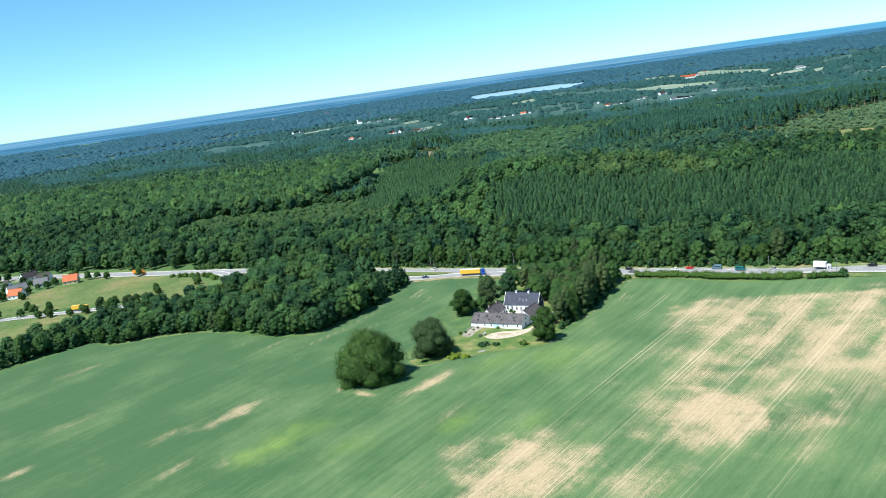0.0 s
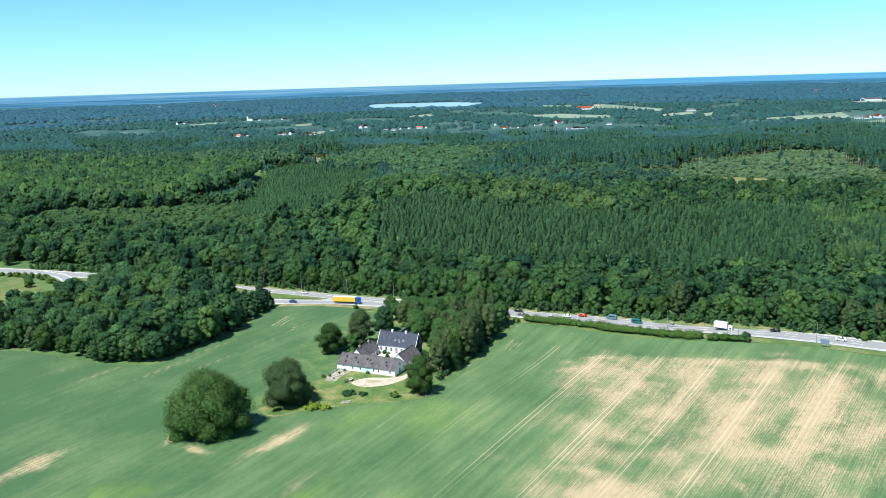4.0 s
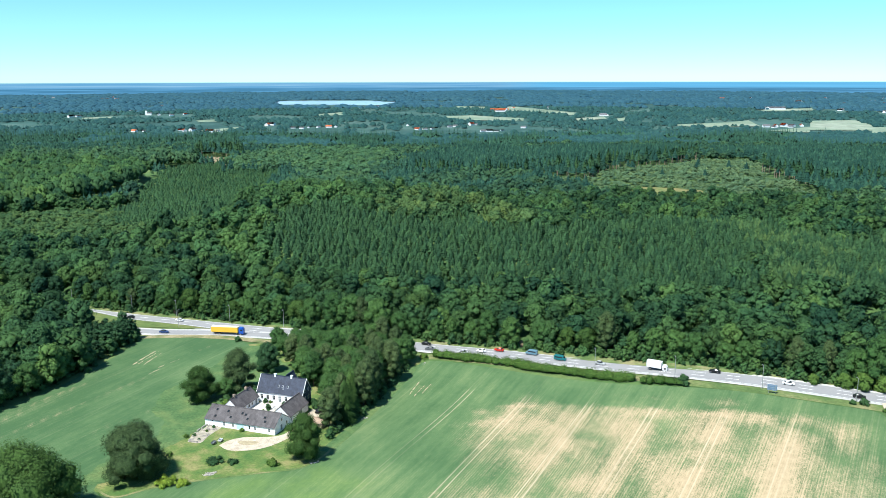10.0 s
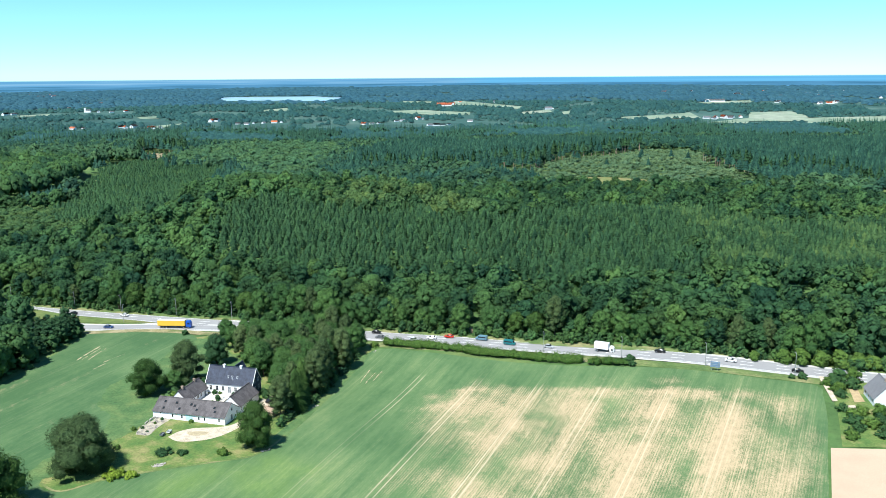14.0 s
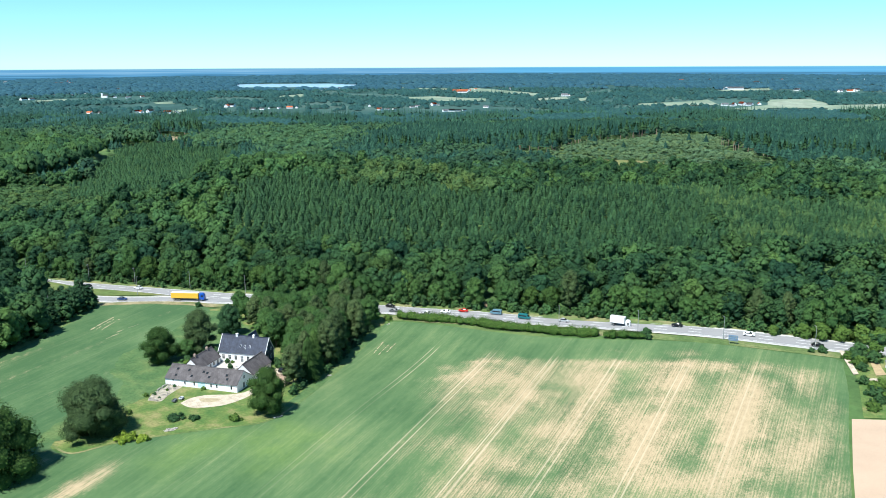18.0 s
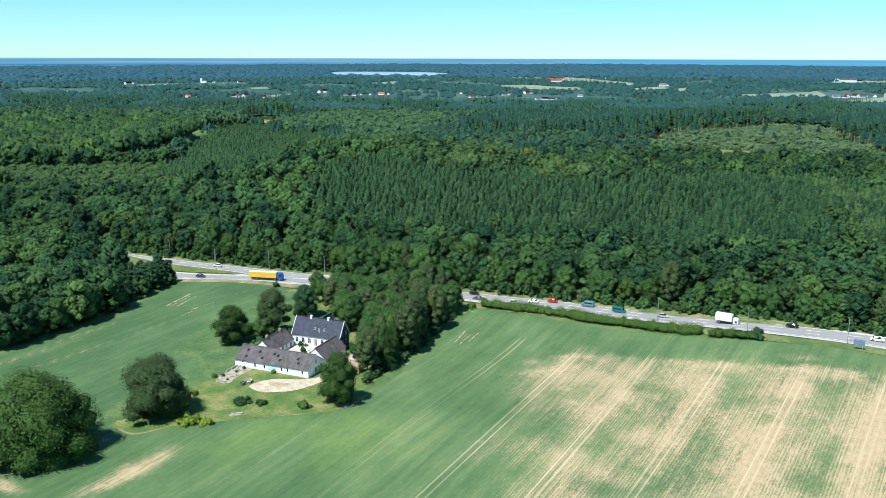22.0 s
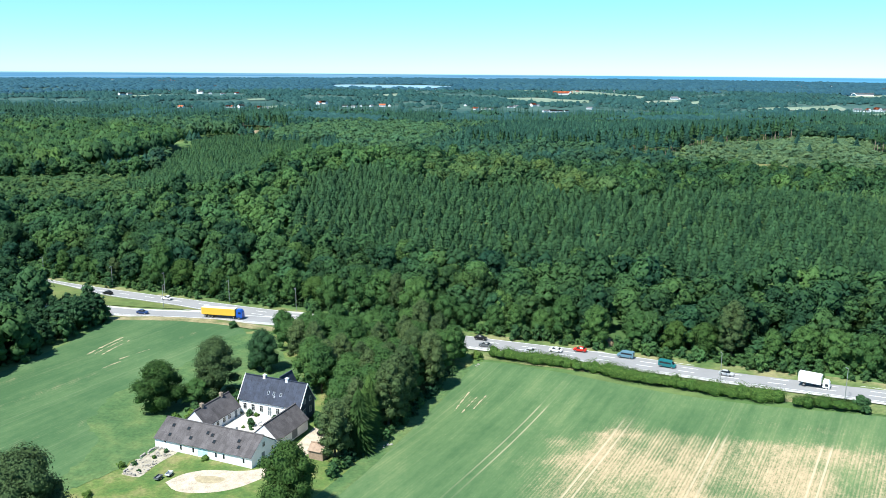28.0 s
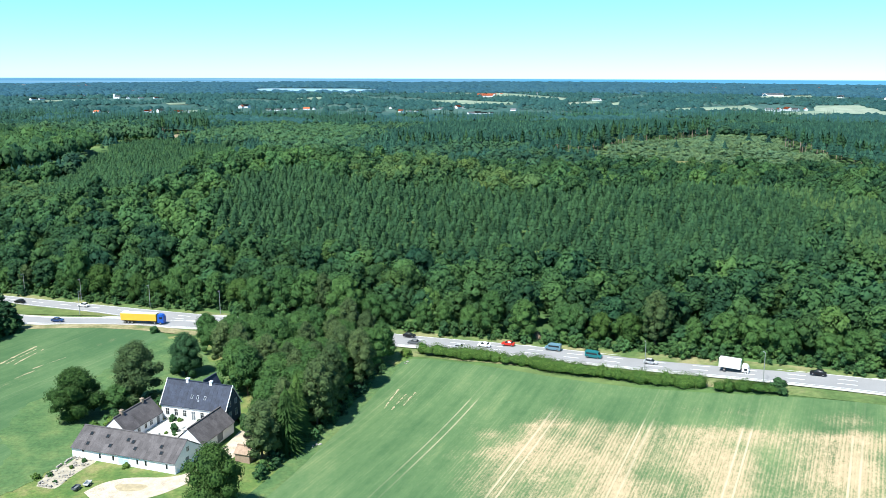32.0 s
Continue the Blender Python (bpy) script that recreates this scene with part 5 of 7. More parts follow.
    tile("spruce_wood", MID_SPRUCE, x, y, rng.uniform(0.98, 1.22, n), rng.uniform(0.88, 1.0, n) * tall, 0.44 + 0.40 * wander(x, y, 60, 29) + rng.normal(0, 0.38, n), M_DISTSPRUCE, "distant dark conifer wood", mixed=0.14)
    # young trees on the glade
    x, y = scatter(90, 440, 480, 830, 5.6, 5)
    fine_ = wander(x, y, 35, 6)
    m = in_stand(x, y, GLADE) & ~inside(x, y, BARE_SPOT) & (rng.random(len(x)) < 0.9 + 0.6 * fine_)
    n = len(x)
    tone, size, high = 0.45 + 0.5 * fine_ + rng.normal(0, 0.2, n), rng.uniform(0.42, 0.66, n), rng.uniform(0.4, 0.75, n) * (1 + 0.5 * fine_) * (0.35 + 0.65 * ramp_up(480, 570, y))
    tile("young_wood", MID_BROAD, x[m], y[m], size[m], high[m], tone[m], M_YOUNG, "pale young plantation in a glade")
    q = np.array([(300, 655), (303, 660), (330, 640), (345, 628), (228, 640), (231, 646), (225, 648), (250, 590), (380, 600), (290, 580)], float)
    n = len(q)
    tile("spruce_wood", MID_SPRUCE, q[:, 0], q[:, 1], rng.uniform(0.8, 1.1, n), rng.uniform(0.9, 1.1, n), rng.normal(0.3, 0.15, n), M_DISTSPRUCE, "single dark spruces on the glade", mixed=0.1)

    # ---- pointed tops of the conifer country farther out, broadleaf patches between
    x, y = scatter(-1750, 1150, 1000, 1250, 8.6, 6)
    wide = wander(x, y, 150, 1) + 0.3 * wander(x, y, 50, 5)
    con = (wide > 0.02) & in_view(x, y) & ~in_stand(x, y, PALE_BROAD)
    x1, y1, n = x[con], y[con], con.sum()
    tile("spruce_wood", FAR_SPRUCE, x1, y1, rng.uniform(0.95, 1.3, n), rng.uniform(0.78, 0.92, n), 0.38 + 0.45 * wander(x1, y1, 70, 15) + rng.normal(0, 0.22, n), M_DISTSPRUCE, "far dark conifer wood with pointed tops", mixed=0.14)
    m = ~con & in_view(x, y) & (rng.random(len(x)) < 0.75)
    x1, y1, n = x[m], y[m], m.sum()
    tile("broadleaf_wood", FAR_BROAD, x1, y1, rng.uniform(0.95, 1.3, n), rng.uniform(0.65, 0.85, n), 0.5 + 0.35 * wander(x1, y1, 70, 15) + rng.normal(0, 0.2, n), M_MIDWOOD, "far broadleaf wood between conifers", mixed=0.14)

    # ---- tall pines with bare trunks behind the glade and the clearing
    px, py = [], []
    for line, w in (([(-10, 668), (19, 652), (69, 628), (120, 628), (149, 636), (174, 600), (206, 655), (277, 698), (335, 790)], 20), ([(370, 640), (388, 592), (409, 544), (430, 560), (452, 571), (479, 546), (474, 484), (500, 498)], 20),
                    ([(-342, 930), (-312, 928), (-284, 896), (-262, 850)], 26), ([(-300, 795), (-322, 860), (-342, 930)], 12)):
        q = smooth_line(line, 3.4)
        px += list(q[:, 0] + rng.uniform(-w * .2, w * .2, len(q)))
        py += list(q[:, 1] + rng.uniform(0, w, len(q)))
    px, py = np.array(px), np.array(py)
    n = len(px)
    pats = [pine_pattern(95 + i) for i in range(3)]
    pick = rng.integers(0, 3, n)
    ob = tile("pine_wood", [p[0] for p in pats], px, py, rng.uniform(0.85, 1.15, n), rng.uniform(0.9, 1.15, n), rng.normal(0.3, 0.2, n), M_SPRUCE, "tall dark pines with bare trunks at the edge of a glade", pick=pick)
    ob.data.materials.append(plain("pale_pine_bark", (0.34, 0.26, 0.21), 0.9, scale=2.0, vary=0.2, bump=0))
    ob.data.polygons.foreach_set("material_index", np.concatenate([np.tile(pats[j][1], int((pick == j).sum())) for j in range(3)]).astype(np.int32))
    # sparse bushes on the clearing and the bare spot
    x, y = scatter(-350, 290, 495, 940, 7.0, 31)
    m = (inside(x, y, CLEARING) & (rng.random(len(x)) < 0.4)) | (inside(x, y, BARE_SPOT) & (rng.random(len(x)) < 0.3))
    n = m.sum()
    tile("scrub", MID_BROAD, x[m], y[m], rng.uniform(0.12, 0.32, n), rng.uniform(0.5, 0.9, n), rng.normal(0.5, 0.3, n), M_YOUNG, "sparse low bushes on open ground in the wood")
    tagged(new("bare_spot", sheet("bare_spot", [tuple(p) for p in smooth_line(BARE_SPOT + BARE_SPOT[:1], 5.0)[:-1]], 8.0, 2.0, M_MEADOW)), "dry yellow grass between young trees", "grass", kind="structure")
    tagged(new("felled_ground", sheet("felled_ground", CLEARING, 15.0, 0.5, plain("felled_brown_ground", (0.26, 0.21, 0.13), 0.95, scale=5.0, vary=0.5, bump=0.1))), "brown felled clearing in the wood", "ground", kind="structure")


grow_woods()


def sand_bank():
    """A small bank of orange sand at the foot of the wood."""
    bm = bmesh.new()
    bmesh.ops.create_grid(bm, x_segments=10, y_segments=8, size=1)
    for v in bm.verts:
        u, w = v.co.x, (v.co.y + 1) / 2
        v.co = Vector((88.5 + u * (1.4 - 0.5 * w) + 0.4 * math.sin(5 * w), 100.0 + 4.0 * w + 0.5 * math.sin(4 * u), 1.9 * w ** 0.8 * (1 - 0.35 * u * u) + 0.25 * math.sin(7 * u + 3 * w) - 0.3))
    return part("sand_bank", bm, plain("orange_sand", (0.33, 0.235, 0.14), 0.95, scale=1.5, vary=0.35, bump=0.08))


tagged(sand_bank(), "small bank of bare orange sand at the wood's foot", "ground", kind="structure")

# ---------------------------------------------------------------- far country: lake, fields, woods
LAKE = [(-601, 2510), (-690, 2760), (-713, 2971), (-599, 3069), (-391, 3088), (-303, 2814), (-251, 2865), (-264, 2494), (-330, 2470), (-369, 2500), (-420, 2520), (-479, 2500)]
FAR_FIELDS = [[(135, 2287), (302, 1931), (293, 1821), (121, 2061)], [(-24, 2351), (84, 2284), (83, 2172), (-15, 2187)], [(-28, 1830), (39, 1865), (161, 1741), (157, 1654), (-13, 1732)],
              [(280, 1724), (356, 1793), (352, 1716), (279, 1652)], [(362, 1697), (407, 1768), (386, 1659), (346, 1629)], [(448, 1538), (592, 1604), (661, 1666), (636, 1504), (502, 1487)],
              [(793, 1656), (902, 1686), (873, 1518), (817, 1404), (702, 1411)], [(856, 1489), (1060, 1529), (990, 1370), (793, 1350)], [(612, 1391), (734, 1496), (682, 1358)],
              [(-927, 1780), (-869, 1827), (-842, 1767), (-904, 1741)], [(-608, 1687), (-568, 1717), (-544, 1647), (-583, 1635)], [(-503, 1413), (-453, 1503), (-430, 1432), (-474, 1384)],
              [(-371, 1889), (-310, 1997), (-291, 1880), (-354, 1825)], [(-952, 3075), (-870, 3169), (-817, 2971), (-903, 2936)], [(801, 2055), (991, 2170), (944, 2044), (806, 1998)]]
# houses: place, length against 16 m, roof
FAR_HOMES = [(-401, 1544, .8, "red"), (-395, 1560, .6, "grey"), (-534, 1404, .8, "red"), (-520, 1412, .7, "dark"), (-548, 1420, .6, "red"), (-476, 1386, .9, "red"), (-462, 1394, .7, "grey"), (-629, 1386, .8, "red"), (-612, 1395, .6, "dark"),
             (40, 1564, 1.0, "red"), (54, 1570, .6, "grey"), (-67, 1442, .8, "red"), (-52, 1450, .6, "grey"), (-38, 1456, .6, "dark"), (66, 1402, .7, "grey"), (79, 1402, .8, "dark"), (92, 1408, .6, "grey"), (104, 1416, .5, "dark"),
             (357, 1819, 1.0, "grey"), (370, 1830, .6, "red"), (683, 1502, 1.1, "red"), (664, 1496, .9, "red"), (643, 1490, .9, "grey"), (702, 1510, .8, "dark"), (723, 1515, .8, "red"), (655, 1478, .7, "grey"), (690, 1485, .7, "grey"),
             (1141, 1989, 1.0, "red"), (1125, 1975, .9, "red"), (1093, 1964, .9, "grey"), (1108, 1990, .8, "grey"), (1160, 2010, .8, "red"), (1016, 2050, .8, "grey"), (1030, 2075, .8, "grey"), (1180, 2050, .9, "dark"),
             (-969, 1810, 1.0, "grey"), (-955, 1822, .8, "grey"), (-259, 1502, .8, "red"), (-245, 1508, .7, "grey"), (-280, 1495, .6, "grey"), (-96, 1546, .7, "grey"), (149, 1472, .7, "grey"), (455, 1748, .8, "grey"),
             (8, 1521, .7, "grey"), (-4, 1512, .6, "grey"), (-770, 1879, .8, "grey"), (-308, 1464, .7, "grey"), (-330, 1480, .6, "dark"), (-300, 1490, .6, "grey"), (-730, 1860, .7, "grey"), (-705, 1890, .7, "red")]


def far_woods():
    """Trees of the country beyond the great wood, with open land round the fields, the lake and the houses."""
    rng = np.random.default_rng(9)
    homes = np.array([(a, b) for a, b, *_ in FAR_HOMES] + [(110, 2023), (855, 2091), (-805, 1884)])

    def spots(r0, r1, gap):
        n = int(1.45 * 0.5 * (r1 * r1 - r0 * r0) / gap ** 2)
        r, a = np.sqrt(rng.uniform(r0 * r0, r1 * r1, n)), rng.uniform(radians(-50), radians(34), n)
        x, y = 75 + r * np.sin(a), -280 + r * np.cos(a)
        keep = np.ones(n, bool)
        for o in FAR_FIELDS + [LAKE]:
            keep &= ~inside(x, y, o)
            for step in (40, 80, 130, 190, 260) if o is LAKE else (40, 80):               # the field's near side lies open to the south
                keep &= ~inside(x + step * np.sin(a), y + step * np.cos(a), o) | (rng.random(n) < (0.10 if o is LAKE else 0.35))
        ux, uy = np.sin(a), np.cos(a)
        for hx, hy in homes:
            dx, dy = hx - x, hy - y
            on, off = dx * ux + dy * uy, np.abs(dx * uy - dy * ux)
            keep &= ~((on > -14) & (on < 190) & (off < 15) & (rng.random(n) < 0.93))
        open_ = wander(x, y, 210, 1) + 0.35 * wander(x, y, 70, 5)
        return x[keep], y[keep], open_[keep]

    x, y, o = spots(1500, 2450, 11.5)
    m = o + 0.12 * ramp_up(1330, 1420, y) * ramp_up(1720, 1560, y) < 0.16 + 0.25 * rng.random(len(x)) ** 3
    x, y, n = x[m], y[m], m.sum()
    con = wander(x, y, 90, 35) > 0.12
    tone = 0.45 + 0.5 * wander(x, y, 60, 15) + rng.normal(0, 0.25, n)
    for pats, k, what in ((FAR_BROAD, ~con, "far broadleaf trees, hedges and copses"), (FAR_SPRUCE, con, "far conifer copses")):
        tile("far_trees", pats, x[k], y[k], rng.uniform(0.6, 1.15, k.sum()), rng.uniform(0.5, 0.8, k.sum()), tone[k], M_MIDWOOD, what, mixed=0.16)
    x, y, o = spots(2450, 5000, 20.0)
    m = o < 0.14 + 0.22 * rng.random(len(x)) ** 3
    x, y, n = x[m], y[m], m.sum()
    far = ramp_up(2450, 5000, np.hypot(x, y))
    tile("far_trees", FARTHEST, x, y, rng.uniform(1.2, 2.0, n) * (1 + 0.7 * far), rng.uniform(0.38, 0.55, n) / (1 + 0.6 * far), 0.5 + 0.5 * wander(x, y, 160, 15) + rng.normal(0, 0.22, n), M_FARWOOD, "haze-blue woods rolling to the skyline", mixed=0.16)


far_woods()


def far_ground():
    """Grassland under the far trees."""
    a, r = np.meshgrid(np.radians(np.linspace(-52, 36, 90)), np.geomspace(1560, 5060, 70))
    x, y = 75 + r * np.sin(a), -280 + r * np.cos(a)
    i = (np.arange(69)[:, None] * 90 + np.arange(89)[None]).ravel()
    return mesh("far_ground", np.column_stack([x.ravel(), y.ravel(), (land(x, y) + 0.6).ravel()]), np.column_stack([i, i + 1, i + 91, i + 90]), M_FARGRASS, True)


tagged(new("far_ground", far_ground()), "haze-toned green grassland under far copses", "ground", kind="structure")
lake_rim = [(x + 28 * noise.noise((x / 60, y / 60, 3)), y + 70 * noise.noise((x / 70, y / 70, 5))) for x, y in smooth_line(LAKE + LAKE[:1], 25.0)[:-1]]
tagged(new("lake", mesh("lake", [(x, y, float(land(-480, 2750)) + 1.0) for x, y in lake_rim], [list(range(len(lake_rim)))], M_WATER)), "pale blue lake among far woods", "lake", kind="structure")
for o in FAR_FIELDS:
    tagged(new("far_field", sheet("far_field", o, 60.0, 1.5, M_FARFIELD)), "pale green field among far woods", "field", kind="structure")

# ---------------------------------------------------------------- farm
FARM = Matrix.Translation((0, -0.4, 0.05)) @ Matrix.Rotation(radians(-15.5), 4, "Z")
M_FIBRE = plain("weathered_grey_roofing", (0.102, 0.092, 0.094), 0.85, scale=2.5, vary=0.3, bump=0.03)
M_SLATE = plain("blue_black_roofing", (0.033, 0.041, 0.066), 0.6, scale=1.2, vary=0.38, bump=0.02)


def box(bm, x0, x1, y0, y1, z0, z1):
    m = Matrix.Translation(((x0 + x1) / 2, (y0 + y1) / 2, (z0 + z1) / 2)) @ Matrix.Diagonal((x1 - x0, y1 - y0, z1 - z0, 1))
    return bmesh.ops.create_cube(bm, size=1, matrix=m)


M_GLASS = plain("dark_window_glass", (0.02, 0.025, 0.03), 0.15, scale=2.0, vary=0.2, bump=0)
M_FRAME = plain("white_painted_wood", (0.72, 0.72, 0.70), 0.6, scale=1.0, vary=0.05, bump=0)
M_GREYWOOD = plain("grey_painted_wood", (0.16, 0.18, 0.20), 0.7, scale=1.0, vary=0.15, bump=0.01)
M_BLUEDOOR = plain("pale_blue_painted_wood", (0.50, 0.68, 0.74), 0.6, scale=1.0, vary=0.08, bump=0)
M_BRICK = plain("weathered_tan_brick", (0.36, 0.28, 0.21), 0.9, scale=0.6, vary=0.2, bump=0.02)
M_CLADDING = plain("blue_grey_cladding", (0.060, 0.075, 0.100), 0.75, scale=1.5, vary=0.15, bump=0.01)
M_PAVING = plain("pale_courtyard_gravel", (0.52, 0.485, 0.42), 0.9, scale=1.3, vary=0.30, bump=0.03)
M_STONE = plain("pale_rubble_stone", (0.33, 0.305, 0.27), 0.9, scale=0.8, vary=0.25, bump=0.05)
M_PALEGREY = plain("pale_grey_frame", (0.42, 0.45, 0.50), 0.5, scale=1.0, vary=0.08, bump=0)
M_TAR = plain("black_roof_frame", (0.02, 0.02, 0.022), 0.6, scale=1.0, vary=0.1, bump=0)
M_SHEDWOOD = plain("weathered_brown_boards", (0.33, 0.235, 0.17), 0.85, scale=0.8, vary=0.25, bump=0.02)


def varied(mat, amount):
    """The same material, a little lighter or darker from piece to piece."""
    nodes, links = mat.node_tree.nodes, mat.node_tree.links
    b = nodes["Principled BSDF"]
    src = b.inputs["Base Color"].links[0].from_socket
    info = nodes.new("ShaderNodeObjectInfo")
    mr = nodes.new("ShaderNodeMapRange")
    mr.inputs["To Min"].default_value, mr.inputs["To Max"].default_value = 1 - amount, 1 + amount
    links.new(info.outputs["Random"], mr.inputs["Value"])
    mx = nodes.new("ShaderNodeMix")
    mx.data_type, mx.blend_type = "RGBA", "MULTIPLY"
    mx.inputs[0].default_value = 1.0
    links.new(src, mx.inputs[6])
    links.new(mr.outputs[0], mx.inputs[7])
    links.new(mx.outputs[2], b.inputs["Base Color"])


varied(M_FIBRE, 0.17)
varied(M_SLATE, 0.15)


def gabled(name, label, x0, x1, y0, y1, eave, ridge, along, wall, roofmat, gable=None, at=FARM, cols=12, rows=2, group="farm buildings", over=0.35):
    """A house with a pitched roof of sheets. along: the way of the ridge."""
    root = thing(name, label, "building", group, at=at)
    if along == "x":
        a0, a1, b0, b1 = x0, x1, y0, y1

        def P(a, b, z):
            return (a, b, z)
    else:
        a0, a1, b0, b1 = y0, y1, x0, x1

        def P(a, b, z):
            return (b, a, z)
    bm_, th = (b0 + b1) / 2, 0.3
    slope = (ridge - eave) / ((b1 - b0) / 2)

    def solid(corners, nm, mat, parent=root):
        bm = bmesh.new()
        vs = [bm.verts.new(c) for c in corners]
        k = len(vs) // 2
        bm.faces.new(vs[:k])
        bm.faces.new(vs[k:])
        for i in range(k):
            bm.faces.new((vs[i], vs[(i + 1) % k], vs[k + (i + 1) % k], vs[k + i]))
        bmesh.ops.recalc_face_normals(bm, faces=bm.faces)
        return part(nm, bm, mat, parent)

    for b, s in ((b0, 1), (b1, -1)):
        solid([P(a0, b, -0.3), P(a1, b, -0.3), P(a1, b, eave), P(a0, b, eave), P(a0, b + s * th, -0.3), P(a1, b + s * th, -0.3), P(a1, b + s * th, eave), P(a0, b + s * th, eave)], "wall", wall)
    for a, s in ((a0, 1), (a1, -1)):
        prof = [(b0 + th, -0.3), (b1 - th, -0.3), (b1 - th, eave + slope * th - .12), (bm_, ridge - 0.12), (b0 + th, eave + slope * th - .12)]
        solid([P(a, p, q) for p, q in prof] + [P(a + s * th, p, q) for p, q in prof], "gable_wall", gable if (gable and a == a1) else wall)
    t = 0.10
    for b, s in ((b0, 1), (b1, -1)):
        be, ze = b - s * over, eave - slope * over
        for r in range(rows):
            f0, f1 = r / rows, (r + 1) / rows
            for c in range(cols):
                u0 = a0 - 0.15 + (a1 - a0 + 0.3) * c / cols
                u1 = a0 - 0.15 + (a1 - a0 + 0.3) * (c + 1) / cols - 0.02
                q = [P(u, be + (bm_ - be) * f, ze + (ridge - ze) * f + 0.03 * (rows - r)) for u, f in ((u0, f0), (u1, f0), (u1, f1 + (0.02 if r < rows - 1 else 0)), (u0, f1 + (0.02 if r < rows - 1 else 0)))]
                solid(q + [(x, y, z + t) for x, y, z in q], "roof_sheet", roofmat)
    bm = bmesh.new()
    c0, c1 = P(a0 - 0.15, bm_ - 0.18, ridge + 0.06), P(a1 + 0.15, bm_ + 0.18, ridge + 0.24)
    box(bm, min(c0[0], c1[0]), max(c0[0], c1[0]), min(c0[1], c1[1]), max(c0[1], c1[1]), c0[2], c1[2])
    part("ridge_cap", bm, roofmat, root)
    return root


def window(parent, x, y, z, w, h, face, frame=True, name="window", glass=None):
    """A window, or a door, on a wall that faces -y, +y, -x or +x."""
    d = {"-y": (0, -1), "+y": (0, 1), "-x": (-1, 0), "+x": (1, 0)}[face]
    bm = bmesh.new()

    def slab(b, hw, z0, z1, out0, out1):
        if d[0]:
            xs = sorted((x + d[0] * out0, x + d[0] * out1))
            return box(b, xs[0], xs[1], y + hw[0], y + hw[1], z0, z1)
        ys = sorted((y + d[1] * out0, y + d[1] * out1))
        return box(b, x + hw[0], x + hw[1], ys[0], ys[1], z0, z1)

    slab(bm, (-w / 2, w / 2), z, z + h, -0.05, 0.02)
    ob = part(name, bm, glass or M_GLASS, parent)
    if frame:
        bm = bmesh.new()
        f = 0.07
        slab(bm, (-w / 2 - f, -w / 2), z - f, z + h + f, -0.04, 0.06)
        slab(bm, (w / 2, w / 2 + f), z - f, z + h + f, -0.04, 0.06)
        slab(bm, (-w / 2, w / 2), z + h, z + h + f, -0.04, 0.06)
        slab(bm, (-w / 2, w / 2), z - f, z, -0.04, 0.10)
        slab(bm, (-0.03, 0.03), z, z + h, 0.021, 0.05)
        slab(bm, (-w / 2, w / 2), z + h * 0.62, z + h * 0.62 + 0.05, 0.022, 0.045)
        part("frame", bm, M_FRAME, ob)
    return ob


def chimney(parent, x, y, z0, z1, w=0.7, mat=None):
    bm = bmesh.new()
    box(bm, x - w / 2, x + w / 2, y - w / 2, y + w / 2, z0, z1)
    ob = part("chimney", bm, mat or M_BRICK, parent)
    bm = bmesh.new()
    box(bm, x - w / 2 - .08, x + w / 2 + .08, y - w / 2 - .08, y + w / 2 + .08, z1, z1 + 0.14)
    box(bm, x - w / 5, x + w / 5, y - w / 5, y + w / 5, z1 + 0.14, z1 + 0.34)
    part("chimney_cap", bm, mat or M_BRICK, ob)


def roof_light(parent, x, y, z, slope, face, w=0.8, h=1.0, frame=None):
    """A pane let into a roof slope; slope is its rise per metre."""
    a = math.atan(slope)
    rot = {"-y": Matrix.Rotation(a, 4, "X"), "+x": Matrix.Rotation(a, 4, "Y"), "-x": Matrix.Rotation(-a, 4, "Y")}[face]
    m = Matrix.Translation((x, y, z)) @ rot
    bm = bmesh.new()
    box(bm, -w / 2, w / 2, -h / 2, h / 2, 0.10, 0.26)
    bm.transform(m)
    ob = part("roof_window", bm, frame or M_GREYWOOD, parent)
    bm = bmesh.new()
    box(bm, -w / 2 + .1, w / 2 - .1, -h / 2 + .1, h / 2 - .1, 0.26, 0.28)
    bm.transform(m)
    part("pane", bm, M_GLASS, ob)


barn = gabled("barn", "long white farm barn with a weathered grey roof", -27.7, 0, 0, 10, 2.5, 5.8, "x", M_WHITE, M_FIBRE, cols=27, rows=3)
for x in (-20, -16.4, -9.9, -7.7, -2.2):
    window(barn, x, 0, 0.75, 0.5, 1.15, "-y", False)
window(barn, -24.6, 0, 1.75, 0.55, 0.4, "-y", False)
window(barn, -13.6, 0, 0.05, 2.7, 2.2, "-y", True, "barn_door", M_BLUEDOOR)
window(barn, 0, 4.9, 3.2, 0.9, 1.1, "+x", True)
window(barn, 0, 4.6, 0.05, 1.2, 1.9, "+x", False, "barn_door", M_GREYWOOD)
window(barn, 0, 8.4, 0.9, 0.6, 1.0, "+x", False)
for x, y in ((-24.5, 3.4), (-24.0, 1.2), (-20.0, 3.3), (-18.0, 1.4), (-14.3, 3.2), (-12.8, 2.9), (-11.4, 1.6), (-5.2, 2.8), (-4.4, 1.5)):
    roof_light(barn, x, y, 2.5 + y * 0.66, 0.66, "-y", 0.8, 0.9, M_TAR)
east_wing = gabled("farm_wing", "white farm wing with a grey roof beside the drive", -6.9, 0.3, 10.05, 24, 2.6, 5.9, "y", M_WHITE, M_FIBRE, cols=14, rows=3)
window(east_wing, 0.3, 11.2, 0.8, 0.7, 1.1, "+x", True)
window(east_wing, 0.3, 17.8, 0.05, 2.4, 2.2, "+x", False, "gate", M_GREYWOOD)
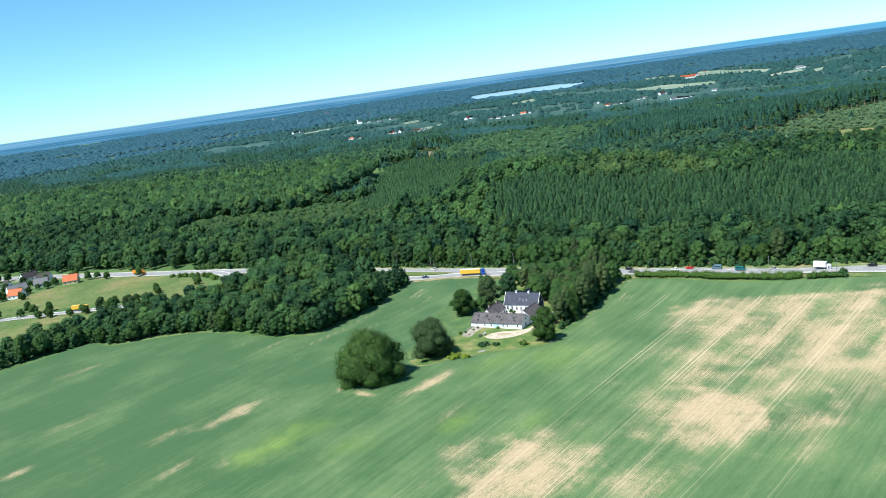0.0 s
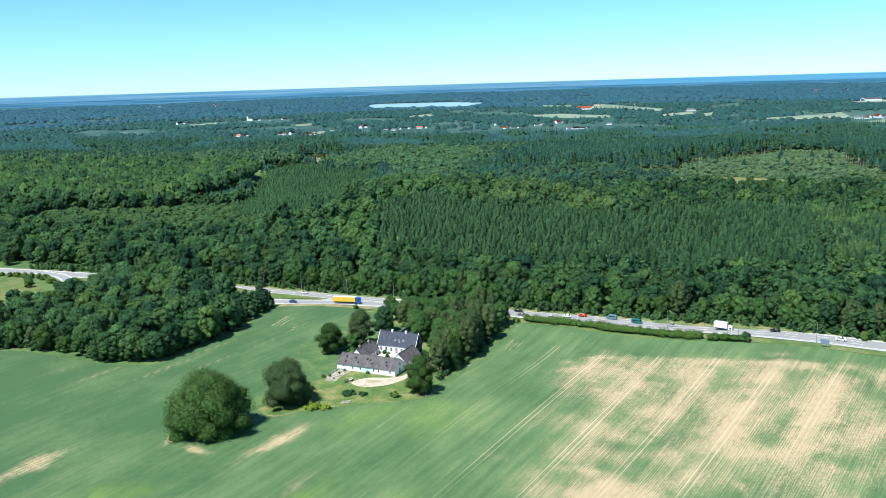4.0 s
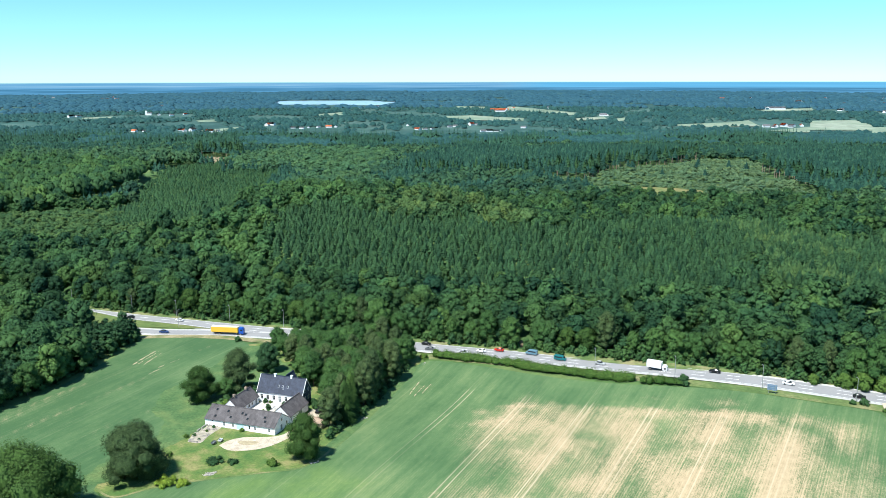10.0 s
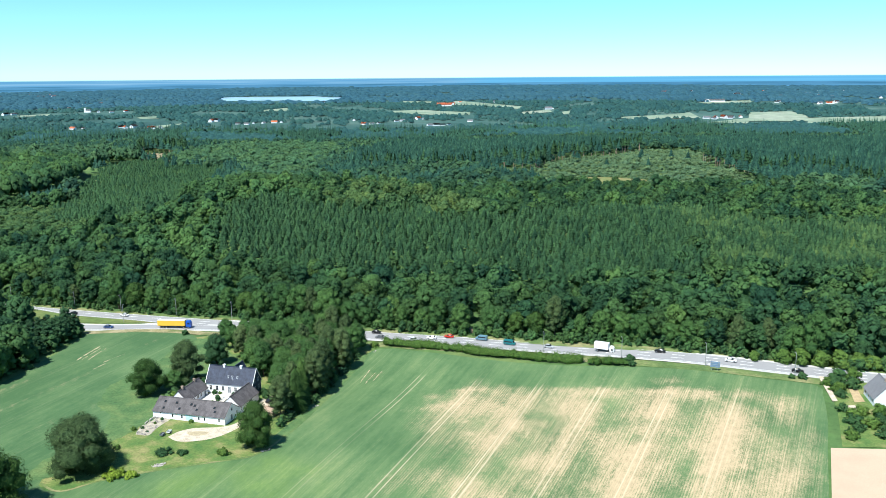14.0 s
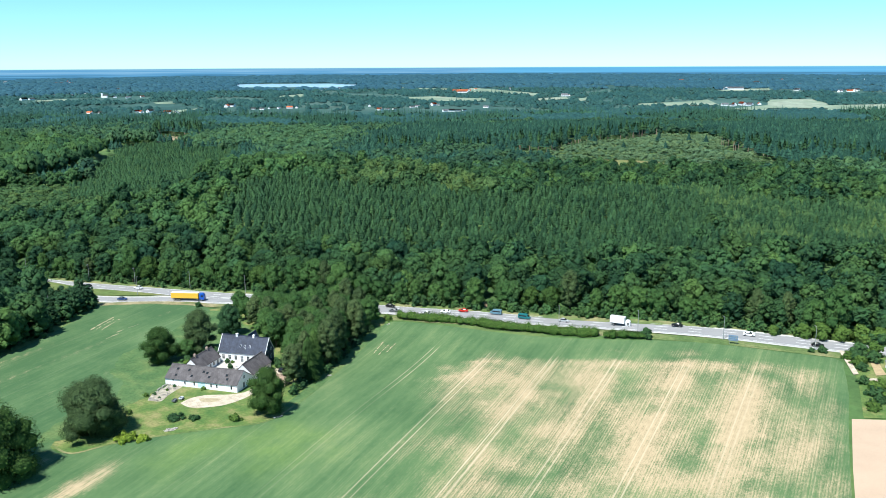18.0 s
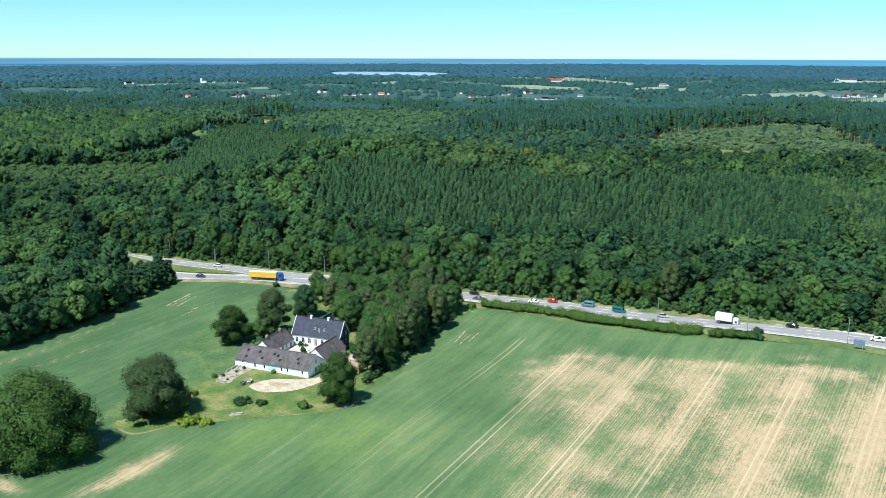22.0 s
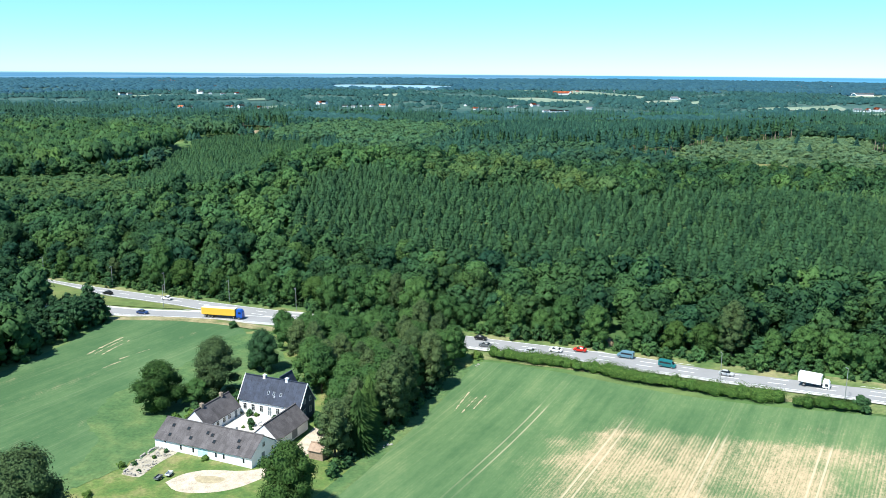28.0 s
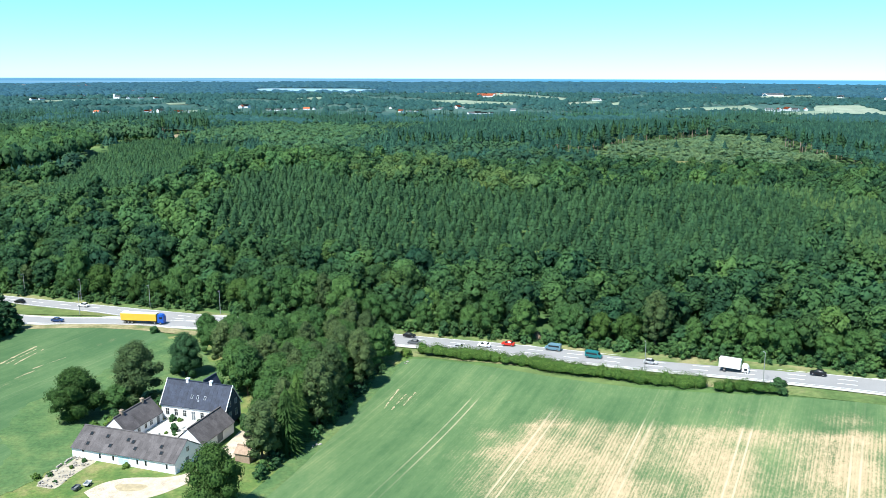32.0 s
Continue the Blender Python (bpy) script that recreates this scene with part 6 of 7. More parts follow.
for y in (12.5, 15, 18, 21):
    window(east_wing, -6.9, y, 0.8, 0.9, 1.1, "-x", True)
west_wing = gabled("farm_wing", "low white farm wing with a grey roof and two chimneys", -27.2, -20.4, 10.05, 24, 2.6, 5.9, "y", M_WHITE, M_FIBRE, cols=14, rows=3)
for y in (12.4, 14.6, 17.2, 19.4):
    window(west_wing, -20.4, y, 0.85, 1.0, 1.15, "+x", True)
window(west_wing, -20.4, 22.2, 0.05, 1.1, 2.0, "+x", False, "door", M_GREYWOOD)
chimney(west_wing, -23.8, 12.9, 5.4, 6.8)
chimney(west_wing, -23.8, 20.8, 5.4, 6.8)
house = gabled("farmhouse", "white farmhouse with a steep blue-black roof", -22, -3.2, 26, 33.2, 4.0, 9.3, "x", M_WHITE, M_SLATE, M_CLADDING, cols=16, rows=4)
for i in range(7):
    if i != 3:
        window(house, -20.2 + i * 2.55, 26, 1.1, 0.95, 1.65, "-y", True)
window(house, -12.55, 26, 0.4, 1.1, 2.3, "-y", True, "door", M_GREYWOOD)
for y in (28.2, 31):
    window(house, -3.2, y, 1.3, 0.9, 1.5, "+x", True)
    window(house, -3.2, y, 4.4, 0.8, 1.2, "+x", True)
for gx in (-22.24, -2.96):
    for side in (-1, 1):
        bm = bmesh.new()
        low, top = (29.6 + side * 3.98, 3.56), (29.6, 9.46)
        ring = [[bm.verts.new((gx + dx, yy, zz + dz)) for dx, dz in ((-.1, -.14), (.1, -.14), (.1, .14), (-.1, .14))] for yy, zz in (low, top)]
        for k in range(4):
            bm.faces.new((ring[0][k], ring[0][(k + 1) % 4], ring[1][(k + 1) % 4], ring[1][k]))
        bm.faces.new(ring[0])
        bm.faces.new(ring[1])
        bmesh.ops.recalc_face_normals(bm, faces=bm.faces)
        part("barge_board", bm, M_FRAME, house, "white painted board")
chimney(house, -16.1, 29.6, 8.7, 9.9, 0.75, M_WHITE)
chimney(house, -9.2, 29.6, 8.7, 9.9, 0.75, M_WHITE)
for x in (-13.5, -11.8, -9.7):
    roof_light(house, x, 27.4, 4.0 + 1.4 * 1.472, 1.472, "-y", 0.62, 0.95, M_PALEGREY)
roof_light(house, -11.4, 26.9, 4.0 + 0.9 * 1.472, 1.472, "-y", 0.4, 0.4, M_PALEGREY)
cross = gabled("house_wing", "short cross wing behind the farmhouse with a blue-black gable roof", -14.6, -9.4, 30.6, 36.2, 4.4, 9.45, "y", M_WHITE, M_SLATE, cols=5, rows=3)

bm = bmesh.new()
box(bm, -20.3, -7.0, 10.1, 26.0, 0.0, 0.10)
court = part("courtyard", bm, M_PAVING)
court.matrix_world = FARM
tagged(court, "pale gravel courtyard between the farm wings", "courtyard", kind="structure")


def at_farm(x, y):
    p = FARM @ Vector((x, y, 0))
    return p.x, p.y


def bush(x, y, r, h, mat, label, seed, n=420, name="bush"):
    root = thing(name, label, "bush", "bushes", at=Matrix.Translation((x, y, float(land(x, y)) + 0.1)))
    part("foliage", crown_mesh("foliage", seed, h, r, -h * 0.35, 7, n, 0.16 * math.sqrt(r * h) + 0.14, mat), None, root)
    return root


cx, cy = at_farm(-13.5, 19)
bush(cx, cy, 1.3, 2.6, M_BROAD, "small rounded tree in the courtyard", 1, 500)
for i, (lx, ly, r) in enumerate(((-18, 24.8, 1.3), (-16, 25, 0.9), (-10.3, 24.9, 1.2), (-8.6, 24.5, 1.0), (-12.2, 17.2, 0.7), (-14.8, 17.5, 0.6))):
    x, y = at_farm(lx, ly)
    bush(x, y, r, r * 1.5, (M_BROAD, M_HEDGE)[i % 2], "green shrub by the house wall in the courtyard", 2 + i, 260)
for i, (lx, ly, r, h, m, lab) in enumerate(((-29.5, 16, 2.6, 2.8, M_HEDGE, "bright green shrub behind the farm wing"), (-28.6, 21, 2.4, 2.5, M_HEDGE, "bright green shrub behind the farm wing"),
                                            (-24, 26, 2.2, 3.4, M_YELLOWGREEN, "lime green shrub at the corner of the house"), (-30.2, 8.5, 1.6, 3.6, M_DARKLEAF, "dark shrub at the end of the barn"),
                                            (1.5, 27.5, 1.8, 3.0, M_BROAD, "green shrub beside the house gable"), (-12.5, -0.7, 1.1, 1.0, M_HEDGE, "low green plants along the barn wall"),
                                            (-1.2, 31, 1.6, 2.6, M_BROAD, "green shrub beside the house gable"), (-31.5, 19.5, 2.6, 3.2, M_BROAD, "green shrub behind the farm wing"), (-28, 25.5, 2.8, 3.6, M_BROAD, "green shrub behind the farm wing"), (-32, 12.5, 2.2, 2.6, M_HEDGE, "bright green shrub behind the farm wing"), (-25.5, 30.5, 2.6, 3.6, M_BROAD, "green shrub beside the house"), (-26.5, 24, 1.8, 2.6, M_HEDGE, "bright green shrub behind the farm wing"), (7.4, 9.2, 1.3, 2.2, M_BROAD, "green shrub by the shed"))):
    x, y = at_farm(lx, ly)
    bush(x, y, r, h, m, lab, 20 + i, 520)
for i, (x, y, r, h, m, lab) in enumerate(((5, -23, 2.2, 2.0, M_HEDGE, "low green bush in the rough grass"), (-24, -37, 3.6, 1.8, M_YELLOWGREEN, "lime yellow bush at the edge of the grass"), (-19, -37.5, 2.4, 1.5, M_YELLOWGREEN, "lime yellow bush at the edge of the grass"),
                                          (-8, -22, 2.0, 1.0, M_BROAD, "low bush in the rough grass"), (-30, -18, 1.3, 1.2, M_HEDGE, "small bush in the rough grass"), (-14, -22, 3.0, 1.1, M_BROAD, "low bush in the rough grass"),
                                          (148, 43.5, 3.0, 3.8, M_BROAD, "round green bush at the end of the hedge"), (206, 21, 2.0, 2.0, M_BROAD, "small bush by the road"), (202, 21.5, 1.3, 1.6, M_BROAD, "small bush by the road"),
                                          (45, 84, 2.0, 2.4, M_HEDGE, "green bush at the end of the hedge"), (-43, 102, 2.0, 2.2, M_BROAD, "bush at the road verge"))):
    bush(x, y, r, h, m, lab, 40 + i, 560)


def hedge(label, line, width, high, seed):
    """A run of leafy scrub along a line."""
    rng = np.random.default_rng(seed)
    pts = smooth_line(line, 2.2)
    c = np.column_stack([pts + rng.normal(0, 0.35, pts.shape), land(pts[:, 0], pts[:, 1]) + high * rng.uniform(0.35, 0.5, len(pts))])
    s = np.column_stack([np.full(len(pts), width / 2) * rng.uniform(0.5, 1.25, len(pts))] * 2 + [high * rng.uniform(0.28, 0.86, len(pts))])
    v, f = leaf_cards(rng, c, s, len(pts) * 300, 0.36, 0.35, -0.1)
    hv = (ICO_V[None] * (s * 0.82)[:, None, :] + c[:, None, :]).reshape(-1, 3)
    hf = (ICO_F[None] + (np.arange(len(c)) * 12)[:, None, None]).reshape(-1, 3)
    allv = np.vstack([v, hv])
    me = mesh("hedge", allv, np.vstack([f[:, [0, 1, 2]], f[:, [0, 2, 3]], hf + len(v)]), M_HEDGE)
    # hearts of the hedge darker than its leaves, as painted shade
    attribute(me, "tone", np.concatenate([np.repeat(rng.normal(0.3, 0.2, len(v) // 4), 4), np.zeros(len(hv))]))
    near = np.array([np.argmin(((p - c) ** 2).sum(1)) for p in allv])
    rounded(me, unit(allv - c[near] + (0, 0, high * 0.2)) + np.vstack([np.repeat(rng.normal(0, 0.3, (len(v) // 4, 3)), 4, 0), np.zeros((len(hv), 3))]))
    return tagged(new("hedge", me), label, "hedge", kind="stuff")


hedge("leafy green hedge along the road verge", [(50, 86.5), (71, 80.5), (90, 71.5), (110, 60.5), (129, 51)], 7.0, 3.4, 1)
hedge("short green hedge ending in a round bush", [(133.5, 48.3), (140, 46), (146, 44.3)], 5.6, 3.0, 2)

# ---------------------------------------------------------------- vehicles
M_TYRE = plain("black_rubber", (0.02, 0.02, 0.02), 0.9, scale=0.5, vary=0.1, bump=0)
M_CHROME = plain("grey_metal", (0.45, 0.45, 0.46), 0.35, 0.9, scale=0.5, vary=0.1, bump=0)
M_LAMPGLASS = plain("clear_lamp_glass", (0.75, 0.75, 0.72), 0.2, scale=0.5, vary=0.05, bump=0)
M_REDGLASS = plain("red_lamp_glass", (0.45, 0.02, 0.02), 0.2, scale=0.5, vary=0.05, bump=0)
PAINTS = {}


def paint(name, colour):
    if name not in PAINTS:
        PAINTS[name] = plain(name + "_paint", colour, 0.3, scale=1.5, vary=0.04, bump=0)
    return PAINTS[name]


def wheel_parts(root, spots, r, w):
    for x, y in spots:
        bm = bmesh.new()
        bmesh.ops.create_cone(bm, cap_ends=True, segments=14, radius1=r, radius2=r, depth=w, matrix=Matrix.Translation((x, y, r)) @ Matrix.Rotation(math.pi / 2, 4, "X"))
        bmesh.ops.bevel(bm, geom=[e for e in bm.edges if len(e.link_faces) == 2 and e.calc_face_angle(0) > 1], offset=0.03, segments=1, affect="EDGES")
        wheel = part("wheel", bm, M_TYRE, root)
        bm = bmesh.new()
        bmesh.ops.create_cone(bm, cap_ends=True, segments=10, radius1=r * 0.6, radius2=r * 0.6, depth=w + 0.02, matrix=Matrix.Translation((x, y, r)) @ Matrix.Rotation(math.pi / 2, 4, "X"))
        part("rim", bm, M_CHROME, wheel)


def shell(bm, sections):
    """A closed body from cross sections along x: x, half width, bottom, top, half width at the top."""
    rings = []
    for x, w, z0, z1, wt in sections:
        rings.append([bm.verts.new((x, s * q, z)) for s, q, z in ((-1, w, z0), (1, w, z0), (1, w, z0 + (z1 - z0) * 0.6), (1, wt, z1), (-1, wt, z1), (-1, w, z0 + (z1 - z0) * 0.6))])
    for a, b in zip(rings, rings[1:]):
        for i in range(6):
            bm.faces.new((a[i], a[(i + 1) % 6], b[(i + 1) % 6], b[i]))
    bm.faces.new(rings[0])
    bm.faces.new(rings[-1])
    bmesh.ops.recalc_face_normals(bm, faces=bm.faces)


def car(label, colour, x, y, turn, lift=0.25, estate=False):
    root = thing("car", label, "car", "vehicles on the road", at=Matrix.Translation((x, y, float(land(x, y)) + lift)) @ Matrix.Rotation(turn, 4, "Z"))
    pm = paint(*colour)
    bm = bmesh.new()
    shell(bm, [(-2.15, .72, .38, .85, .66), (-1.95, .85, .28, .95, .80), (-0.6, .88, .25, .98, .84), (0.9, .88, .25, .96, .84), (1.9, .84, .28, .82, .76), (2.15, .70, .36, .68, .60)])
    part("body", bm, pm, root)
    back = -2.0 if estate else -1.55
    bm = bmesh.new()
    shell(bm, [(back, .80, .93, 1.00, .70), (back + .35, .82, .93, 1.42, .62), (-0.2, .82, .93, 1.48, .64), (0.35, .82, .93, 1.42, .62), (1.05, .80, .93, .99, .72)])
    part("windows", bm, M_GLASS, root, "dark glass")
    bm = bmesh.new()
    shell(bm, [(back + .38, .60, 1.41, 1.47, .56), (-0.2, .63, 1.45, 1.53, .58), (0.30, .60, 1.41, 1.47, .56)])
    part("roof", bm, pm, root)
    wheel_parts(root, [(sx * 1.32, sy * 0.80) for sx in (-1, 1) for sy in (-1, 1)], 0.32, 0.2)
    for sy in (-1, 1):
        bm = bmesh.new()
        box(bm, 2.02, 2.14, sy * .55 - .14, sy * .55 + .14, .58, .72)
        part("headlight", bm, M_LAMPGLASS, root)
        bm = bmesh.new()
        box(bm, -2.14, -2.02, sy * .58 - .12, sy * .58 + .12, .66, .84)
        part("tail_light", bm, M_REDGLASS, root)
    return root


def van(label, colour, x, y, turn, lift=0.25):
    root = thing("van", label, "van", "vehicles on the road", at=Matrix.Translation((x, y, float(land(x, y)) + lift)) @ Matrix.Rotation(turn, 4, "Z"))
    pm = paint(*colour)
    bm = bmesh.new()
    shell(bm, [(-2.6, .92, .35, 2.05, .84), (-2.5, .97, .32, 2.15, .86), (0.9, .97, .32, 2.15, .86), (1.5, .97, .32, 1.9, .80), (2.0, .94, .34, 1.15, .86), (2.6, .86, .38, .95, .74)])
    part("body", bm, pm, root)
    for sy in (-1, 1):
        bm = bmesh.new()
        box(bm, -2.2, 1.3, sy * .95 - .03, sy * .95 + .03, 1.25, 1.75)
        part("side_window", bm, M_GLASS, root)
    bm = bmesh.new()
    shell(bm, [(1.45, .80, 1.2, 1.86, .74), (1.98, .84, 1.15, 1.22, .80)])
    bm.transform(Matrix.Translation((0.06, 0, 0.03)))
    part("windscreen", bm, M_GLASS, root)
    wheel_parts(root, [(sx * 1.65, sy * 0.88) for sx in (-1, 1) for sy in (-1, 1)], 0.35, 0.22)
    return root


def lorry(label, cab, load, x, y, turn, length=13.4, lift=0.25, category="lorry", tractor=True, top=None):
    """A tractor with a box trailer, or a rigid box lorry."""
    root = thing("lorry", label, category, "vehicles on the road", at=Matrix.Translation((x, y, float(land(x, y)) + lift)) @ Matrix.Rotation(turn, 4, "Z"))
    cm, lm = paint(*cab), paint(*load)
    half = length / 2
    bm = bmesh.new()
    box(bm, -half, half, -1.25, 1.25, 1.15, 3.7)
    bmesh.ops.bevel(bm, geom=list(bm.edges), offset=0.06, segments=1, affect="EDGES")
    part("load_box", bm, lm, root)
    bm = bmesh.new()
    box(bm, -half, half, -1.2, 1.2, 3.7, 3.76)
    part("load_roof", bm, paint(*top) if top else lm, root)
    bm = bmesh.new()
    box(bm, -half + .2, half + (2.2 if tractor else 1.8), -.45, .45, .75, 1.1)
    part("chassis", bm, M_TYRE, root)
    cl, ch = (2.2, 3.5) if tractor else (1.8, 2.6)
    bm = bmesh.new()
    shell(bm, [(half + .45, 1.2, .7, ch, 1.12), (half + .45 + cl * .7, 1.2, .5, ch - .05, 1.1), (half + .45 + cl, 1.15, .5, ch - .9, 1.0)])
    cabin = part("cab", bm, cm, root)
    bm = bmesh.new()
    box(bm, half + .45 + cl * .82, half + .47 + cl * .98, -1.0, 1.0, ch - 1.45, ch - .75)
    part("windscreen", bm, M_GLASS, cabin)
    for sy in (-1, 1):
        bm = bmesh.new()
        box(bm, half + .45 + cl * .35, half + .45 + cl * .8, sy * 1.2 - .03, sy * 1.2 + .03, ch - 1.5, ch - .8)
        part("side_window", bm, M_GLASS, cabin)
    wheel_parts(root, [(wx, sy * 1.05) for wx in ([half + 1.5] + ([-half + 1.6, -half + 2.9, -half + 4.2, half - .6] if tractor else [-half + 1.6])) for sy in (-1, 1)], 0.48, 0.3)
    return root


def on_road(line, x):
    """A point of the road's middle and the way it runs there."""
    y = float(np.interp(x, line[:, 0], line[:, 1]))
    y2 = float(np.interp(x + 2, line[:, 0], line[:, 1]))
    return y, math.atan2(y2 - y, 2)


BLACK, WHITE, SILVER, RED, BLUE, GREY, TEAL = ("black", (.012, .012, .014)), ("white", (.75, .75, .75)), ("silver", (.42, .43, .44)), ("red", (.50, .03, .02)), ("blue", (.03, .06, .16)), ("grey", (.11, .12, .13)), ("teal", (.02, .14, .15))
for kind, colour, x, off, way, label in (("car", BLACK, 44, 3.2, 1, "black car on the highway"), ("car", GREY, 47.5, -2.9, -1, "dark grey car on the highway"), ("car", SILVER, 63, -3.6, 1, "silver estate car on the highway"),
                                         ("car", WHITE, 70, 0.2, -1, "white car on the highway"), ("car", RED, 77, 3.4, -1, "red car on the highway"), ("van", TEAL, 104, 0.0, 1, "teal van on the highway"),
                                         ("car", SILVER, 120, -0.2, 1, "silver car on the highway"), ("car", BLACK, 161, 3.2, -1, "black car on the highway"), ("car", WHITE, 186, 0, 1, "white car on the highway"),
                                         ("car", BLACK, 208, -3.4, 1, "black estate car on the highway"), ("van", ("steel_blue", (.12, .22, .28)), 91, 3.3, -1, "steel blue van on the highway"),
                                         ("car", WHITE, -82, 1.5, -1, "white car on the far carriageway"), ("car", BLACK, -108, -1.5, -1, "black car on the far carriageway")):
    y, a = on_road(MAIN, x)
    nx, ny = -math.sin(a), math.cos(a)
    (van if kind == "van" else car)(label, colour, x + nx * off, y + ny * off, a + (0 if way > 0 else math.pi))
y, a = on_road(MAIN, 140)
lorry("white box lorry on the highway", WHITE, WHITE, 140 + 0.3, y - 0.6, a, 6.0, tractor=False)
y, a = on_road(NEAR, -51)
lorry("lorry with a yellow trailer and a blue cab", ("lorry_blue", (.02, .09, .42)), ("trailer_yellow", (.78, .47, .06)), -52, y - 1.2, a, 13.2, 0.32, top=("trailer_top", (.72, .70, .62)))
y, a = on_road(NEAR, -82)
car("dark blue car on the near carriageway", BLUE, -82, y - 1.4, a, 0.32)

# ---------------------------------------------------------------- along the road
M_POLE = plain("galvanised_steel", (0.40, 0.41, 0.42), 0.5, 0.6, scale=0.5, vary=0.1, bump=0)


def street_lamp(x, y, high=9.0, turn=0.0):
    root = thing("street_lamp", "tall grey street lamp on the road verge", "street lamp", "street lamps", at=Matrix.Translation((x, y, float(land(x, y)))) @ Matrix.Rotation(turn, 4, "Z"))
    bm = bmesh.new()
    bmesh.ops.create_cone(bm, cap_ends=True, segments=8, radius1=0.14, radius2=0.08, depth=high, matrix=Matrix.Translation((0, 0, high / 2)))
    part("pole", bm, M_POLE, root)
    bm = bmesh.new()
    box(bm, -0.06, 0.06, 0, 1.4, high - .08, high + .04)
    part("arm", bm, M_POLE, root)
    bm = bmesh.new()
    box(bm, -0.16, 0.16, 0.9, 1.7, high - .16, high - .06)
    part("lamp_head", bm, M_CHROME, root)
    return root


pattern = street_lamp(117, 66.4)
for x in (146, 175, 204):
    y = float(np.interp(x, MAIN[:, 0], MAIN[:, 1])) - 8.6
    copy_thing(pattern, Matrix.Translation((x, y, float(land(x, y)))))
for x in (-150, -112, -86, -56, -27):
    y = float(np.interp(x, MAIN[:, 0], MAIN[:, 1])) + 8.2
    copy_thing(pattern, Matrix.Translation((x, y, float(land(x, y)))) @ Matrix.Rotation(math.pi, 4, "Z"))
y = float(np.interp(-78, MAIN[:, 0], MAIN[:, 1])) - 8.4
copy_thing(pattern, Matrix.Translation((-78, y, float(land(-78, y)))))

sign_x, sign_y = 177, 31.2
board = thing("road_sign", "blue-grey road sign board on two posts seen from behind", "sign", at=Matrix.Translation((sign_x, sign_y, float(land(sign_x, sign_y)))) @ Matrix.Rotation(radians(-25), 4, "Z"))
bm = bmesh.new()
box(bm, -1.7, 1.7, -0.05, 0.05, 1.2, 3.4)
panel = part("panel", bm, plain("sign_back", (0.16, 0.24, 0.36), 0.5, scale=1.0, vary=0.1, bump=0), board)
for z in (1.6, 2.3, 3.0):
    bm = bmesh.new()
    box(bm, -1.7, 1.7, -0.11, -0.055, z - .05, z + .05)
    part("rail", bm, M_POLE, panel)
for sx in (-1.1, 1.1):
    bm = bmesh.new()
    box(bm, sx - .06, sx + .06, -0.19, -0.115, 0, 3.4)
    part("post", bm, M_POLE, board)

# ---------------------------------------------------------------- farmyard clutter
x, y = at_farm(4.6, 24.6)
car("black car parked on the farm drive", BLACK, x, y, radians(70), 0.25)


def cart(label, x, y, turn, colour):
    root = thing("trailer", label, "trailer", at=Matrix.Translation((x, y, float(land(x, y)) + 0.2)) @ Matrix.Rotation(turn, 4, "Z") @ Matrix.Scale(0.85, 4))
    bm = bmesh.new()
    box(bm, -1.1, 1.1, -0.65, 0.65, 0.45, 0.55)
    part("floor", bm, M_GREYWOOD, root)
    for x0, x1, y0, y1 in ((-1.1, 1.1, -.65, -.6), (-1.1, 1.1, .6, .65), (-1.1, -1.05, -.6, .6), (1.05, 1.1, -.6, .6)):
        bm = bmesh.new()
        box(bm, x0, x1, y0, y1, 0.55, 0.95)
        part("side_board", bm, paint(*colour), root)
    bm = bmesh.new()
    box(bm, 1.1, 2.1, -.05, .05, .42, .50)
    part("drawbar", bm, M_POLE, root)
    wheel_parts(root, [(0, -.78), (0, .78)], 0.3, 0.18)
    return root


cart("small dark two-wheeled trailer on the grass", -18.6, -8.6, 1.4, GREY)
cart("small white two-wheeled trailer on the grass", -17.0, -6.6, 1.5, WHITE)

shed = gabled("shed", "small weathered brown wooden shed beside the spruces", -1.9, 1.9, -1.7, 1.7, 2.3, 3.5, "x", M_SHEDWOOD, M_SHEDWOOD, cols=3, rows=1, over=0.25,
              at=Matrix.Translation((13.4, 8.6, float(land(13.4, 8.6)) + 0.1)) @ Matrix.Rotation(radians(-15), 4, "Z"), group="farm buildings")



def rubble(label, x0, y0, rx, ry, turn, n, seed):
    """Broken masonry and slabs lying in the grass."""
    rr = random.Random(seed)
    root = thing("rubble_heap", label, "rubble", "rubble heaps", at=Matrix.Translation((x0, y0, float(land(x0, y0)) + 0.1)) @ Matrix.Rotation(turn, 4, "Z"))
    bm = bmesh.new()
    bmesh.ops.create_circle(bm, cap_ends=True, segments=18, radius=1)
    for v in bm.verts:
        k = rr.uniform(0.75, 1.1)
        v.co = Vector((v.co.x * rx * k, v.co.y * ry * k, 0.06))
    bmesh.ops.solidify(bm, geom=bm.faces[:], thickness=0.1)
    part("slab", bm, M_STONE, root)
    for _ in range(n):
        a, q = rr.uniform(0, 6.283), math.sqrt(rr.random())
        s = rr.uniform(0.15, 0.42)
        bm = bmesh.new()
        bmesh.ops.create_icosphere(bm, subdivisions=1, radius=s)
        for v in bm.verts:
            v.co = Vector((v.co.x * rr.uniform(0.8, 1.3), v.co.y * rr.uniform(0.8, 1.2), v.co.z * rr.uniform(0.4, 0.8) + s * 0.3 + 0.1))
            v.co += Vector((math.cos(a) * q * rx, math.sin(a) * q * ry, 0))
        part("stone", bm, M_STONE, root)
    return root


